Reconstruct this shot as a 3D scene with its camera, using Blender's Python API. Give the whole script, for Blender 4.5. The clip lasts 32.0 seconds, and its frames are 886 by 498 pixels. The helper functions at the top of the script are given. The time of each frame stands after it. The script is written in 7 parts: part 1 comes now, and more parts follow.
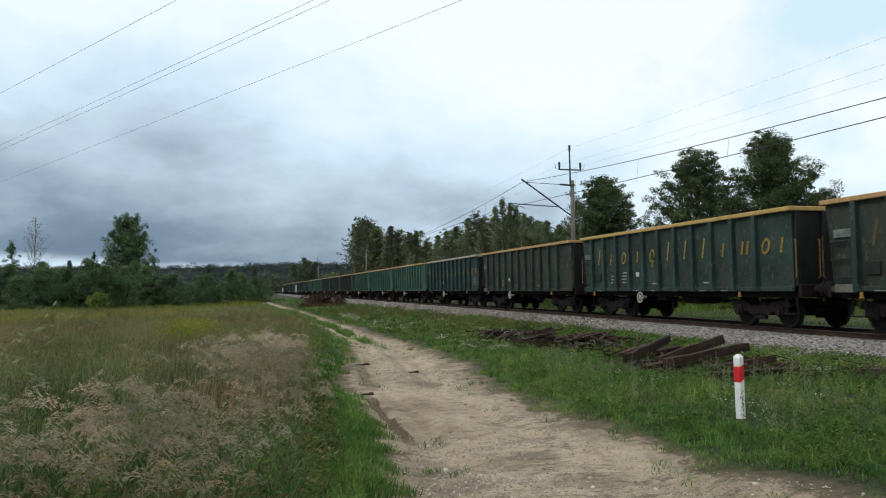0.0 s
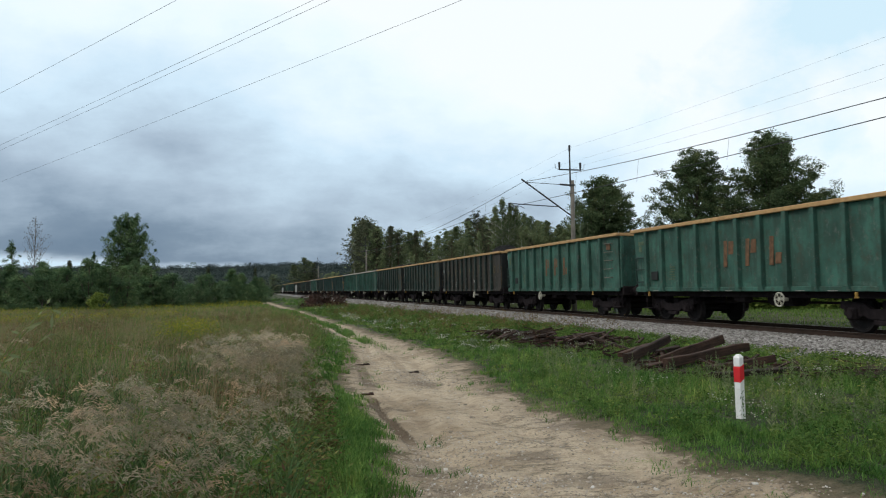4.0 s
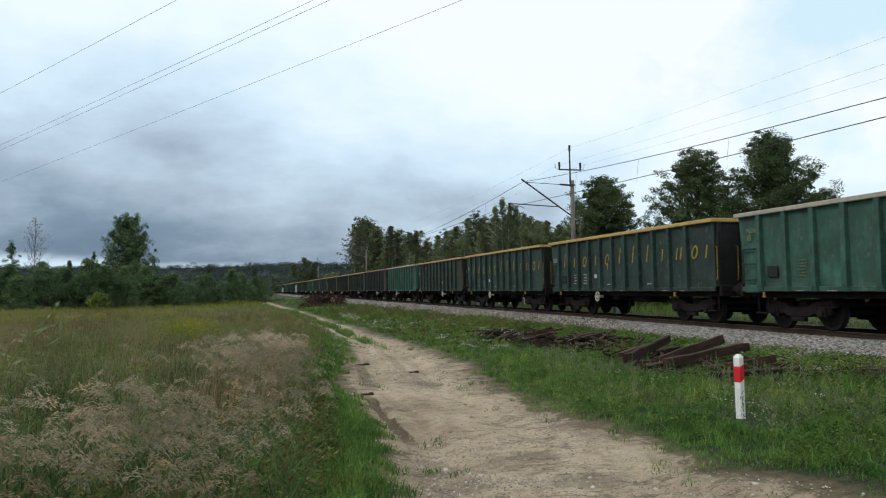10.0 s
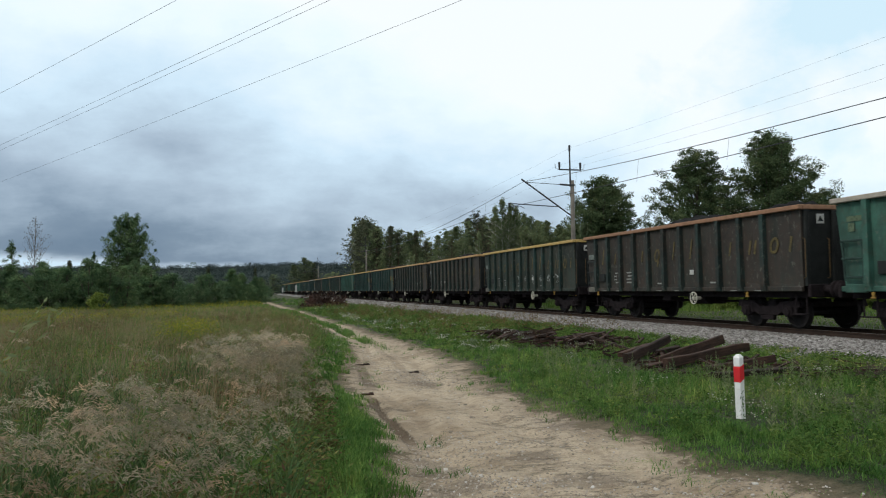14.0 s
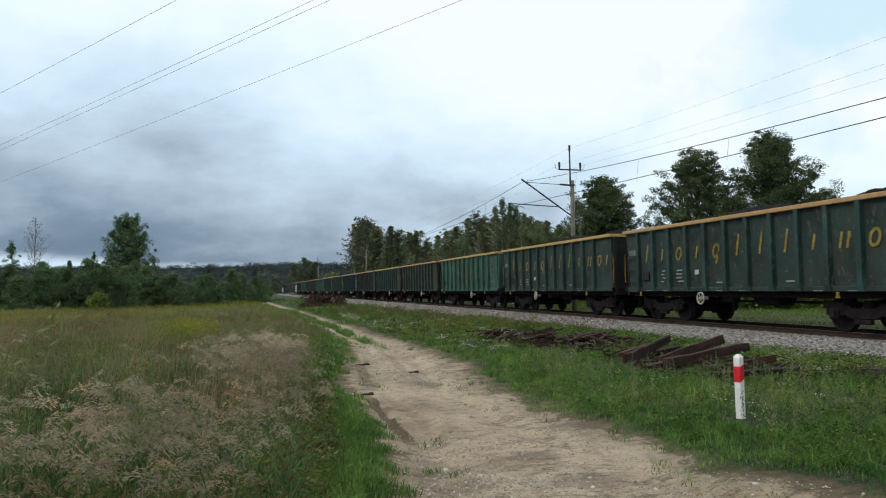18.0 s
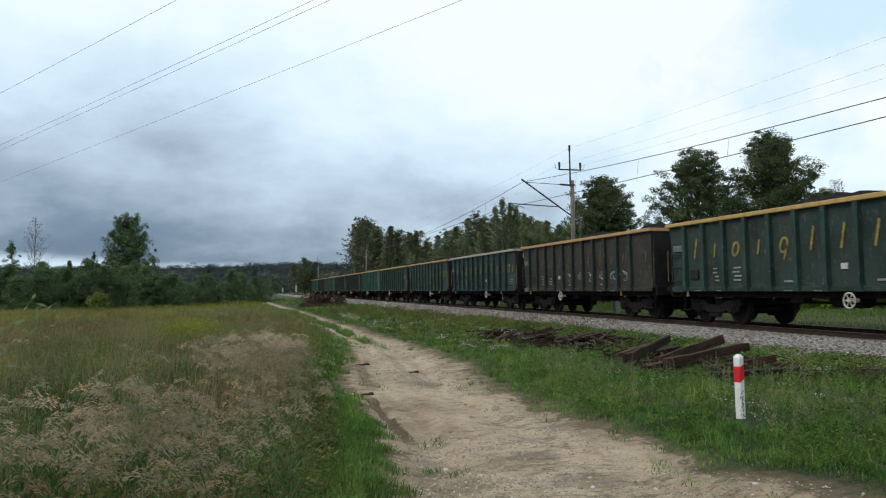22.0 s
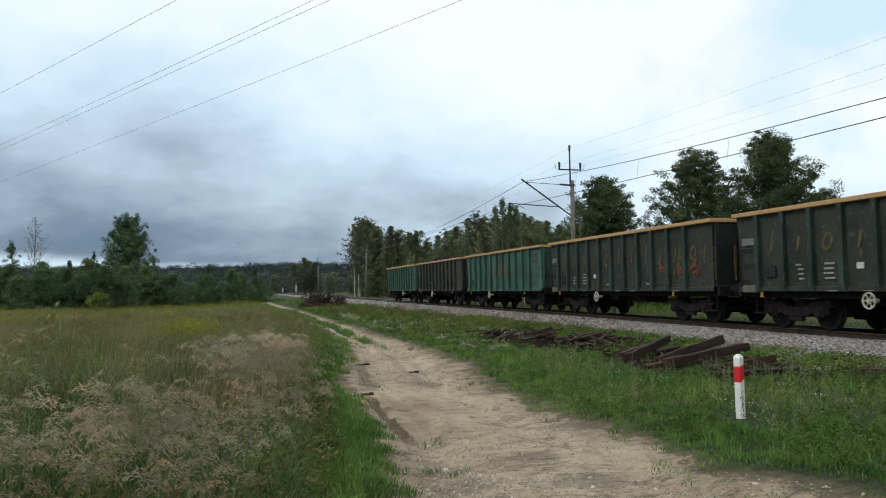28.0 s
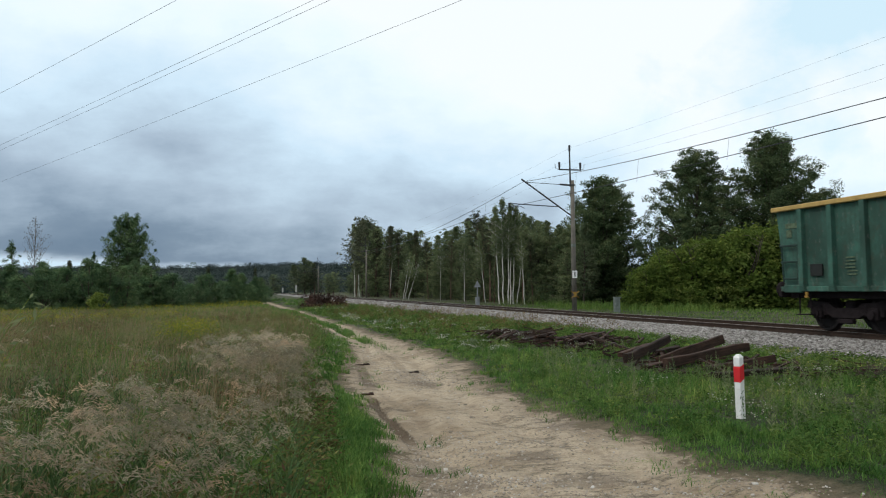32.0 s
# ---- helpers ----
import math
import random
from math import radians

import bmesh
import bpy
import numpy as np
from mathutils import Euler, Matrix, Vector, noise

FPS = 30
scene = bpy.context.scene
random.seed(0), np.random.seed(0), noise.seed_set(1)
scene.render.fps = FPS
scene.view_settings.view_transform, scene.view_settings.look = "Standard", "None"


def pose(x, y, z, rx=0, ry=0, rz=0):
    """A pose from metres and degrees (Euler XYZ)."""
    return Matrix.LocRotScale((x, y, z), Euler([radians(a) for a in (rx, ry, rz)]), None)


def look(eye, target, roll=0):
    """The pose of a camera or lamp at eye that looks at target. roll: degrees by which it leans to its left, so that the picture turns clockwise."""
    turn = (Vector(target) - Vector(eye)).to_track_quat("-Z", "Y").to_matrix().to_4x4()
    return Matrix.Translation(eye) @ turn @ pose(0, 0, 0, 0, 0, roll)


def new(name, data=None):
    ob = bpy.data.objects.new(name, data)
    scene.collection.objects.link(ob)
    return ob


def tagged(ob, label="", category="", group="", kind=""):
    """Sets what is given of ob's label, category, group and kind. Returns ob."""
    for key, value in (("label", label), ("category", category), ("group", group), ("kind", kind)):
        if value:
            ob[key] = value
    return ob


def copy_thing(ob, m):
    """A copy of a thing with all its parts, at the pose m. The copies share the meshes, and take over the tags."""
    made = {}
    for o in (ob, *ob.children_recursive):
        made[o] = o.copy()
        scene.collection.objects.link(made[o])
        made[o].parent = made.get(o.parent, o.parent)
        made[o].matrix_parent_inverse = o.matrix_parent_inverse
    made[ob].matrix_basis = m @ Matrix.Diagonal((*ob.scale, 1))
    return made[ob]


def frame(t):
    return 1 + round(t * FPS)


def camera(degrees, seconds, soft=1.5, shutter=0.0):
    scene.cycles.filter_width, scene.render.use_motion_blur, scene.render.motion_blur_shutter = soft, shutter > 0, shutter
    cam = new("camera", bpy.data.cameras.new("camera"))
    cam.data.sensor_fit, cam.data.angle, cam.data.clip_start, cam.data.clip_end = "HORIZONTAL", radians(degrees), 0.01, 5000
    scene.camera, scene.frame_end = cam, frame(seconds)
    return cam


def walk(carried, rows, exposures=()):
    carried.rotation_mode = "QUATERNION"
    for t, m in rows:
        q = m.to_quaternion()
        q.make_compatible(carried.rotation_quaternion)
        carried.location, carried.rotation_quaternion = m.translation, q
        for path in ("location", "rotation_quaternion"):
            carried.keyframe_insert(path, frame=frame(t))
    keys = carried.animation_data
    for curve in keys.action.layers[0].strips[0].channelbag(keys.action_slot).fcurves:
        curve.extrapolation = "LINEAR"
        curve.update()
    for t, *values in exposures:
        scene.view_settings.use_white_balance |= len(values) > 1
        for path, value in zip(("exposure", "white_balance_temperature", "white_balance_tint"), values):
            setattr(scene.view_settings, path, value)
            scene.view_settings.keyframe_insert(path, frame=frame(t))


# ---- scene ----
PSI = radians(14.47)      # the camera's turn away from the line of the rails
TILT = math.tan(radians(2.946))
cam = camera(59.6, 32.0, soft=1.1, shutter=0.1)
EYE = (0.0, 0.0, 1.6)
AIM = (math.sin(PSI), math.cos(PSI), 1.6 + TILT)
walk(cam, [(0.0, look(EYE, AIM, -0.57)), (32.0, look(EYE, AIM, -0.57))])

# ---- world and sun: a heavy overcast with a soft veiled sun over the field ----
SUN_ELEVATION, SUN_AZIMUTH = radians(46), radians(268)   # azimuth from +y towards +x
scene.view_settings.exposure = 0.0


class Nodes:
    """A short way to write node trees."""

    def __init__(self, tree):
        self.tree, self.n, self.l = tree, tree.nodes, tree.links
        self.n.clear()

    def add(self, kind, ins=None, **props):
        node = self.n.new(kind)
        for key, value in props.items():
            setattr(node, key, value)
        for key, value in (ins or {}).items():
            self.put(node.inputs[key], value)
        return node

    def put(self, socket, value):
        if isinstance(value, bpy.types.NodeSocket):
            self.l.new(value, socket)
        elif isinstance(value, bpy.types.Node):
            self.l.new(value.outputs[0], socket)
        else:
            socket.default_value = value

    def math(self, op, a, b=0.0, clamp=False):
        return self.add("ShaderNodeMath", {0: a, 1: b}, operation=op, use_clamp=clamp).outputs[0]

    def noise(self, vector, scale, detail=3.0, rough=0.55, lac=2.0):
        return self.add("ShaderNodeTexNoise", {"Vector": vector, "Scale": scale, "Detail": detail, "Roughness": rough, "Lacunarity": lac}).outputs[0]

    def ramp(self, fac, stops):
        node = self.add("ShaderNodeValToRGB", {"Fac": fac})
        el = node.color_ramp.elements
        while len(el) < len(stops):
            el.new(0.5)
        for e, (pos, col) in zip(el, stops):
            e.position, e.color = pos, (*col, 1) if len(col) == 3 else col
        return node.outputs[0]

    def mix(self, fac, a, b, blend="MIX"):
        node = self.add("ShaderNodeMix", data_type="RGBA", blend_type=blend)
        self.put(node.inputs[0], fac)
        for s, v in ((node.inputs[6], a), (node.inputs[7], b)):
            self.put(s, (*v, 1) if isinstance(v, tuple) and len(v) == 3 else v)
        return node.outputs[2]


def make_world():
    world = bpy.data.worlds.new("sky")
    scene.world = world
    world.use_nodes = True
    k = Nodes(world.node_tree)
    out = k.add("ShaderNodeOutputWorld")
    d = k.add("ShaderNodeTexCoord").outputs["Generated"]
    sky = k.add("ShaderNodeTexSky", sky_type="NISHITA", sun_disc=False, sun_elevation=SUN_ELEVATION, sun_rotation=SUN_AZIMUTH)
    blue = k.mix(1.0, sky.outputs[0], (0.1, 0.1, 0.1), "MULTIPLY")
    xyz = k.add("ShaderNodeSeparateXYZ", {0: d})
    # billowing cloud cover: round forms overhead, drawn out flat towards the horizon
    deck = k.add("ShaderNodeMapping", {"Vector": d, "Scale": (1.0, 1.0, 1.35), "Location": (0.35, 0.1, 0.27)}).outputs[0]
    soft = k.noise(deck, 4.0, 2.0, 0.5)
    warped = k.add("ShaderNodeVectorMath", {0: deck, 1: k.add("ShaderNodeCombineXYZ", {0: k.math("MULTIPLY", k.math("ADD", soft, -0.5), 0.14), 1: 0.0, 2: k.math("MULTIPLY", k.math("ADD", soft, -0.5), 0.1)}).outputs[0]}, operation="ADD").outputs[0]
    big = k.noise(warped, 2.6, 3.0, 0.5)
    small = k.noise(warped, 7.0, 8.0, 0.58)
    rise = k.math("ADD", k.math("ABSOLUTE", xyz.outputs[2]), 0.42)
    plane = k.add("ShaderNodeCombineXYZ", {0: k.math("DIVIDE", xyz.outputs[0], rise), 1: k.math("DIVIDE", xyz.outputs[1], rise), 2: 3.7}).outputs[0]
    flat = k.noise(plane, 1.9, 8.0, 0.58)
    wisp = k.noise(k.add("ShaderNodeMapping", {"Vector": plane, "Rotation": (0, 0, 0.6), "Scale": (0.7, 1.5, 1.0)}).outputs[0], 3.4, 7.0, 0.6)
    # thin bright cloud overhead, on the rails' far side and behind; a heavy dark bank low over the field
    v = k.math("ADD", k.math("MULTIPLY", xyz.outputs[2], 2.95), k.math("MULTIPLY", k.math("MAXIMUM", xyz.outputs[0], -0.26), 0.72))
    v = k.math("ADD", v, k.math("MULTIPLY", k.math("MAXIMUM", k.math("MULTIPLY", xyz.outputs[1], -1.0), 0.0), 0.25))
    v = k.math("ADD", v, k.math("MULTIPLY", k.math("ADD", big, -0.5), 0.75))
    v = k.math("ADD", v, k.math("MULTIPLY", k.math("ADD", small, -0.5), 0.36))
    v = k.math("ADD", v, k.math("MULTIPLY", k.math("ADD", flat, -0.5), 0.85))
    v = k.math("ADD", v, k.math("MULTIPLY", k.math("ADD", wisp, -0.5), 0.35))
    v = k.math("MULTIPLY", k.math("ADD", v, 0.2), 0.8)
    # a pale clear strip under the bank, along the horizon
    brim = k.math("ADD", k.math("ABSOLUTE", xyz.outputs[2]), k.math("ADD", k.math("MULTIPLY", k.math("ADD", wisp, -0.5), 0.03), k.math("MULTIPLY", k.math("ADD", xyz.outputs[0], 0.2), 0.075)))
    low = k.ramp(brim, [(0.036, (1, 1, 1)), (0.047, (0, 0, 0))])
    v = k.math("ADD", v, k.math("MULTIPLY", k.math("MULTIPLY", low, k.math("MAXIMUM", k.math("SUBTRACT", 0.68, v), 0.0)), 0.9))
    col = k.ramp(v, [(0.0, (0.130, 0.205, 0.305)), (0.2, (0.203, 0.285, 0.388)), (0.42, (0.438, 0.553, 0.675)), (0.64, (0.67, 0.855, 1.0)), (0.85, (0.89, 1.02, 1.09)), (1.0, (0.98, 1.04, 1.07))])
    # a thin spot where blue shows through, high on the rails' far side
    off = k.add("ShaderNodeVectorMath", {0: d, 1: (0.655, 0.70, 0.315)}, operation="DISTANCE").outputs["Value"]
    thin = k.ramp(k.math("ADD", off, k.math("MULTIPLY", k.math("ADD", small, -0.5), 0.7)), [(0.0, (1, 1, 1)), (0.2, (0, 0, 0))])
    col = k.mix(k.math("MULTIPLY", thin, 0.7), col, (0.56, 0.84, 1.0))
    cover = k.mix(0.94, blue, col)
    bg = k.add("ShaderNodeBackground", {"Color": cover, "Strength": 1.0})
    k.put(out.inputs[0], bg)


make_world()
sun_data = bpy.data.lights.new("sun", "SUN")
sun_data.energy, sun_data.angle, sun_data.color = 1.35, radians(24), (1.0, 0.96, 0.9)
sun = new("sun", sun_data)
sun.matrix_world = look((40 * math.sin(SUN_AZIMUTH), 40 * math.cos(SUN_AZIMUTH), 40 * math.tan(SUN_ELEVATION)), (0, 0, 0))


# ---- materials ----
def material(name, build, rough=0.8, metal=0.0, spec=0.3):
    """build(k, coords) gives the colour, and if it likes a height for the bump and a roughness."""
    m = bpy.data.materials.new(name)
    m.use_nodes = True
    k = Nodes(m.node_tree)
    out = k.add("ShaderNodeOutputMaterial")
    tc = k.add("ShaderNodeTexCoord")
    bsdf = k.add("ShaderNodeBsdfPrincipled", {"Roughness": rough, "Metallic": metal, "Specular IOR Level": spec})
    made = build(k, tc)
    k.put(bsdf.inputs["Base Color"], made["color"])
    if "rough" in made:
        k.put(bsdf.inputs["Roughness"], made["rough"])
    if "height" in made:
        bump = k.add("ShaderNodeBump", {"Height": made["height"], "Strength": made.get("strength", 0.4), "Distance": made.get("distance", 0.02)})
        k.put(bsdf.inputs["Normal"], bump)
    shader = bsdf.outputs[0]
    if "glow_through" in made:
        tr = k.add("ShaderNodeBsdfTranslucent", {"Color": made["color"]})
        shader = k.add("ShaderNodeMixShader", {0: made["glow_through"], 1: shader, 2: tr.outputs[0]}).outputs[0]
    k.put(out.inputs[0], shader)
    return m


def own_coords(k, tc, spread=60.0):
    """The thing's own coordinates, shifted at random from thing to thing."""
    r = k.add("ShaderNodeObjectInfo").outputs["Random"]
    return k.add("ShaderNodeVectorMath", {0: tc.outputs["Object"], 1: k.math("MULTIPLY", r, spread)}, operation="ADD").outputs[0]


def plain(name, color, rough=0.7, metal=0.0, vary=0.25, scale=6.0, bump=0.2, spec=0.3):
    def build(k, tc):
        c = own_coords(k, tc)
        n = k.noise(c, scale, 5.0)
        fine = k.noise(c, scale * 9, 3.0)
        a = tuple(max(0.0, x * (1 - vary)) for x in color)
        b = tuple(min(1.0, x * (1 + vary)) for x in color)
        f = k.math("ADD", k.math("MULTIPLY", n, 0.7), k.math("MULTIPLY", fine, 0.3))
        return {"color": k.ramp(f, [(0.3, a), (0.7, b)]), "height": fine, "strength": bump, "distance": 0.01}
    return material(name, build, rough, metal, spec)


def paint(name, color, grime, amount, streak=0.5):
    """Weathered wagon paint: faded colour, streaks of coal dirt running down, scraped and rusty spots."""
    def build(k, tc):
        c = own_coords(k, tc)
        fade = k.ramp(k.noise(c, 0.9, 4.0), [(0.35, (0, 0, 0)), (0.65, (1, 1, 1))])
        stretch = k.add("ShaderNodeMapping", {"Vector": c, "Scale": (5.0, 5.0, 0.55)}).outputs[0]
        runs = k.noise(stretch, 1.0, 6.0, 0.7)
        spots = k.noise(c, 5.0, 8.0, 0.75)
        cloud = k.noise(c, 1.1, 4.0, 0.6)
        base = k.mix(fade, tuple(x * 0.62 for x in color), tuple(min(1, x * 1.38) for x in color))
        f = k.math("ADD", k.math("MULTIPLY", runs, 0.4), k.math("ADD", k.math("MULTIPLY", spots, 0.3), k.math("MULTIPLY", cloud, 0.3)))
        lo = 0.56 - 0.12 * amount
        dirt = k.ramp(f, [(lo - 0.05, (0, 0, 0)), (lo + 0.07, (1, 1, 1))])
        dirty = k.mix(k.math("MULTIPLY", dirt, 0.55 + 0.35 * amount), base, grime)
        rust = k.ramp(k.noise(c, 3.2, 9.0, 0.78), [(0.545, (0, 0, 0)), (0.60, (1, 1, 1))])
        worn = k.mix(k.math("MULTIPLY", rust, 0.3), dirty, (0.07, 0.040, 0.025))
        scrape = k.ramp(k.noise(k.add("ShaderNodeMapping", {"Vector": c, "Scale": (9.0, 9.0, 4.0), "Location": (7, 3, 1)}).outputs[0], 1.0, 7.0, 0.75), [(0.575, (0, 0, 0)), (0.62, (1, 1, 1))])
        return {"color": k.mix(k.math("MULTIPLY", scrape, 0.38), worn, (0.15, 0.15, 0.13)), "height": spots, "strength": 0.2, "distance": 0.012}
    return material(name, build, 0.7, 0.0, 0.25)


PAINTS = {
    "green": paint("dark_green_wagon_paint", (0.018, 0.037, 0.031), (0.033, 0.033, 0.026), 0.35),
    "teal": paint("blue_green_wagon_paint", (0.012, 0.034, 0.032), (0.023, 0.028, 0.025), 0.25),
    "olive": paint("grimy_green_wagon_paint", (0.018, 0.030, 0.024), (0.036, 0.031, 0.022), 0.55),
    "brown": paint("coal_browned_wagon_paint", (0.024, 0.026, 0.021), (0.041, 0.031, 0.025), 0.75),
    "mint": paint("faded_mint_wagon_paint", (0.034, 0.094, 0.070), (0.028, 0.050, 0.037), 0.45),
}
RIB_PAINT = {
    "green": paint("cleaner_green_rib_paint", (0.019, 0.046, 0.040), (0.028, 0.034, 0.029), 0.2),
    "brown": paint("sooty_green_rib_paint", (0.015, 0.029, 0.025), (0.030, 0.025, 0.020), 0.45),
    "olive": paint("grimy_green_rib_paint", (0.017, 0.038, 0.032), (0.032, 0.031, 0.023), 0.4),
}
RIMS = {
    "yellow": plain("yellow_rim_paint", (0.40, 0.265, 0.085), 0.6),
    "tan": plain("orange_tan_rim_paint", (0.38, 0.23, 0.10), 0.7),
    "pale": plain("worn_grey_rim_paint", (0.32, 0.285, 0.235), 0.7),
    "rust": plain("rusty_rim_paint", (0.24, 0.13, 0.075), 0.8),
}
UNDER = plain("black_brown_running_gear", (0.017, 0.0132, 0.0140), 0.95, 0.0, 0.5, spec=0.1)
WHEEL = plain("dark_wheel_steel", (0.016, 0.0135, 0.0135), 0.8, 0.0, 0.4, spec=0.15)
END_DARK = plain("near_black_end_wall", (0.013, 0.015, 0.014), 0.8, 0.0, 0.5, 3.0)
RUNG_GREEN = plain("dark_green_step_iron", (0.014, 0.034, 0.027), 0.7, 0.0, 0.5)
STEP_IRON = plain("dark_step_iron", (0.012, 0.016, 0.015), 0.7)
SILL_PALE = plain("pale_dusty_steel", (0.11, 0.103, 0.085), 0.8, 0.0, 0.4)
YELLOW = plain("yellow_handrail_paint", (0.27, 0.155, 0.03), 0.6, 0.0, 0.5)
YELLOW_WORN = plain("grimy_yellow_handrail_paint", (0.10, 0.062, 0.024), 0.8, 0.0, 0.6)
LETTER = plain("yellow_letter_paint", (0.22, 0.165, 0.035), 0.75, 0.0, 0.7, 7.0)
LETTER_WORN = plain("worn_yellow_letter_paint", (0.085, 0.066, 0.026), 0.75, 0.0, 0.75, 6.0)
ORANGE = plain("faded_orange_letter_paint", (0.125, 0.066, 0.034), 0.75, 0.0, 0.5, 9.0)
ORANGE_SPRAY = plain("orange_spray_paint", (0.11, 0.046, 0.022), 0.75, 0.0, 0.8, 9.0)
STENCIL = plain("dusty_white_stencil", (0.22, 0.22, 0.20), 0.8, 0.0, 0.5, 20.0)
FADED_MARK = plain("faded_yellow_marking", (0.075, 0.105, 0.062), 0.8, 0.0, 0.6, 14.0)
SIGN_GREY = plain("grey_sign_plate", (0.12, 0.14, 0.125), 0.7, 0.0, 0.5, 7.0)
WHITE = plain("white_paint", (0.72, 0.72, 0.70), 0.55, 0.0, 0.12)
HANDWHEEL = plain("ivory_handwheel_paint", (0.40, 0.38, 0.31), 0.6, 0.0, 0.4)
RED = plain("red_paint", (0.55, 0.02, 0.025), 0.55, 0.0, 0.15)
SPRAY = plain("white_spray_paint", (0.34, 0.36, 0.34), 0.75, 0.0, 0.5, 12.0)
COAL = plain("black_coal", (0.014, 0.014, 0.014), 0.95, 0.0, 0.6, 9.0, 0.6, 0.05)
CONCRETE = plain("weathered_concrete", (0.135, 0.122, 0.103), 0.9, 0.0, 0.3, 4.0, 0.4)
GALV = plain("dark_galvanised_steel", (0.05, 0.052, 0.055), 0.5, 0.5)
WIRE = plain("wire_steel", (0.05, 0.05, 0.055), 0.5, 0.4)
GREYMETAL = plain("light_grey_metal", (0.22, 0.23, 0.24), 0.6, 0.1, 0.2)
RAIL_RUST = plain("rusty_rail_web", (0.034, 0.020, 0.013), 0.85, 0.0, 0.4)
RAIL_TOP = plain("worn_rail_head", (0.20, 0.17, 0.15), 0.35, 0.7, 0.2)


def wood_build(dark, light):
    def build(k, tc):
        c = own_coords(k, tc)
        grain = k.noise(k.add("ShaderNodeMapping", {"Vector": c, "Scale": (22.0, 1.2, 22.0)}).outputs[0], 1.0, 5.0, 0.6)
        blot = k.noise(c, 3.0, 4.0)
        f = k.math("ADD", k.math("MULTIPLY", grain, 0.6), k.math("MULTIPLY", blot, 0.4))
        tint = k.ramp(k.add("ShaderNodeObjectInfo").outputs["Random"], [(0.0, (0.5, 0.48, 0.47)), (0.4, (0.85, 0.78, 0.72)), (0.75, (1.25, 0.98, 0.86)), (1.0, (0.95, 0.93, 0.92))])
        return {"color": k.mix(1.0, k.ramp(f, [(0.36, dark), (0.62, light)]), tint, "MULTIPLY"), "height": grain, "strength": 0.7, "distance": 0.02}
    return build


OLD_WOOD = material("tarred_old_timber", wood_build((0.008, 0.0052, 0.004), (0.062, 0.037, 0.025)), 0.9)


def stone_build(k, tc):
    r = k.add("ShaderNodeNewGeometry").outputs["Random Per Island"]
    n = k.noise(tc.outputs["Object"], 30.0, 4.0)
    base = k.ramp(r, [(0.0, (0.06, 0.054, 0.049)), (0.3, (0.175, 0.166, 0.154)), (0.75, (0.31, 0.297, 0.281)), (1.0, (0.48, 0.46, 0.436))])
    return {"color": k.mix(k.math("MULTIPLY", n, 0.5), base, (0.16, 0.14, 0.12)), "height": n, "strength": 0.4}


STONE = material("broken_ballast_stone", stone_build, 0.9)


def pebble_build(k, tc):
    r = k.add("ShaderNodeNewGeometry").outputs["Random Per Island"]
    return {"color": k.ramp(r, [(0.0, (0.20, 0.17, 0.135)), (0.3, (0.28, 0.235, 0.18)), (0.7, (0.36, 0.31, 0.25)), (0.95, (0.46, 0.43, 0.38)), (1.0, (0.55, 0.53, 0.5))])}


PEBBLE = material("mixed_sandy_pebbles", pebble_build, 0.95)


def ballast_build(k, tc):
    c = tc.outputs["Object"]
    v = k.add("ShaderNodeTexVoronoi", {"Vector": c, "Scale": 15.0})
    n = k.noise(c, 1.2, 4.0)
    base = k.ramp(k.add("ShaderNodeSeparateColor", {0: v.outputs["Color"]}).outputs[0],
                  [(0.0, (0.13, 0.12, 0.108)), (0.4, (0.28, 0.267, 0.248)), (1.0, (0.50, 0.48, 0.455))])
    joint = k.ramp(v.outputs["Distance"], [(0.25, (1, 1, 1)), (0.75, (0.25, 0.25, 0.25))])
    col = k.mix(1.0, base, joint, "MULTIPLY")
    return {"color": k.mix(k.math("MULTIPLY", n, 0.35), col, (0.14, 0.11, 0.085)), "height": k.math("SUBTRACT", 1.0, v.outputs["Distance"]), "strength": 1.0, "distance": 0.05}


BALLAST = material("grey_track_ballast", ballast_build, 0.95)


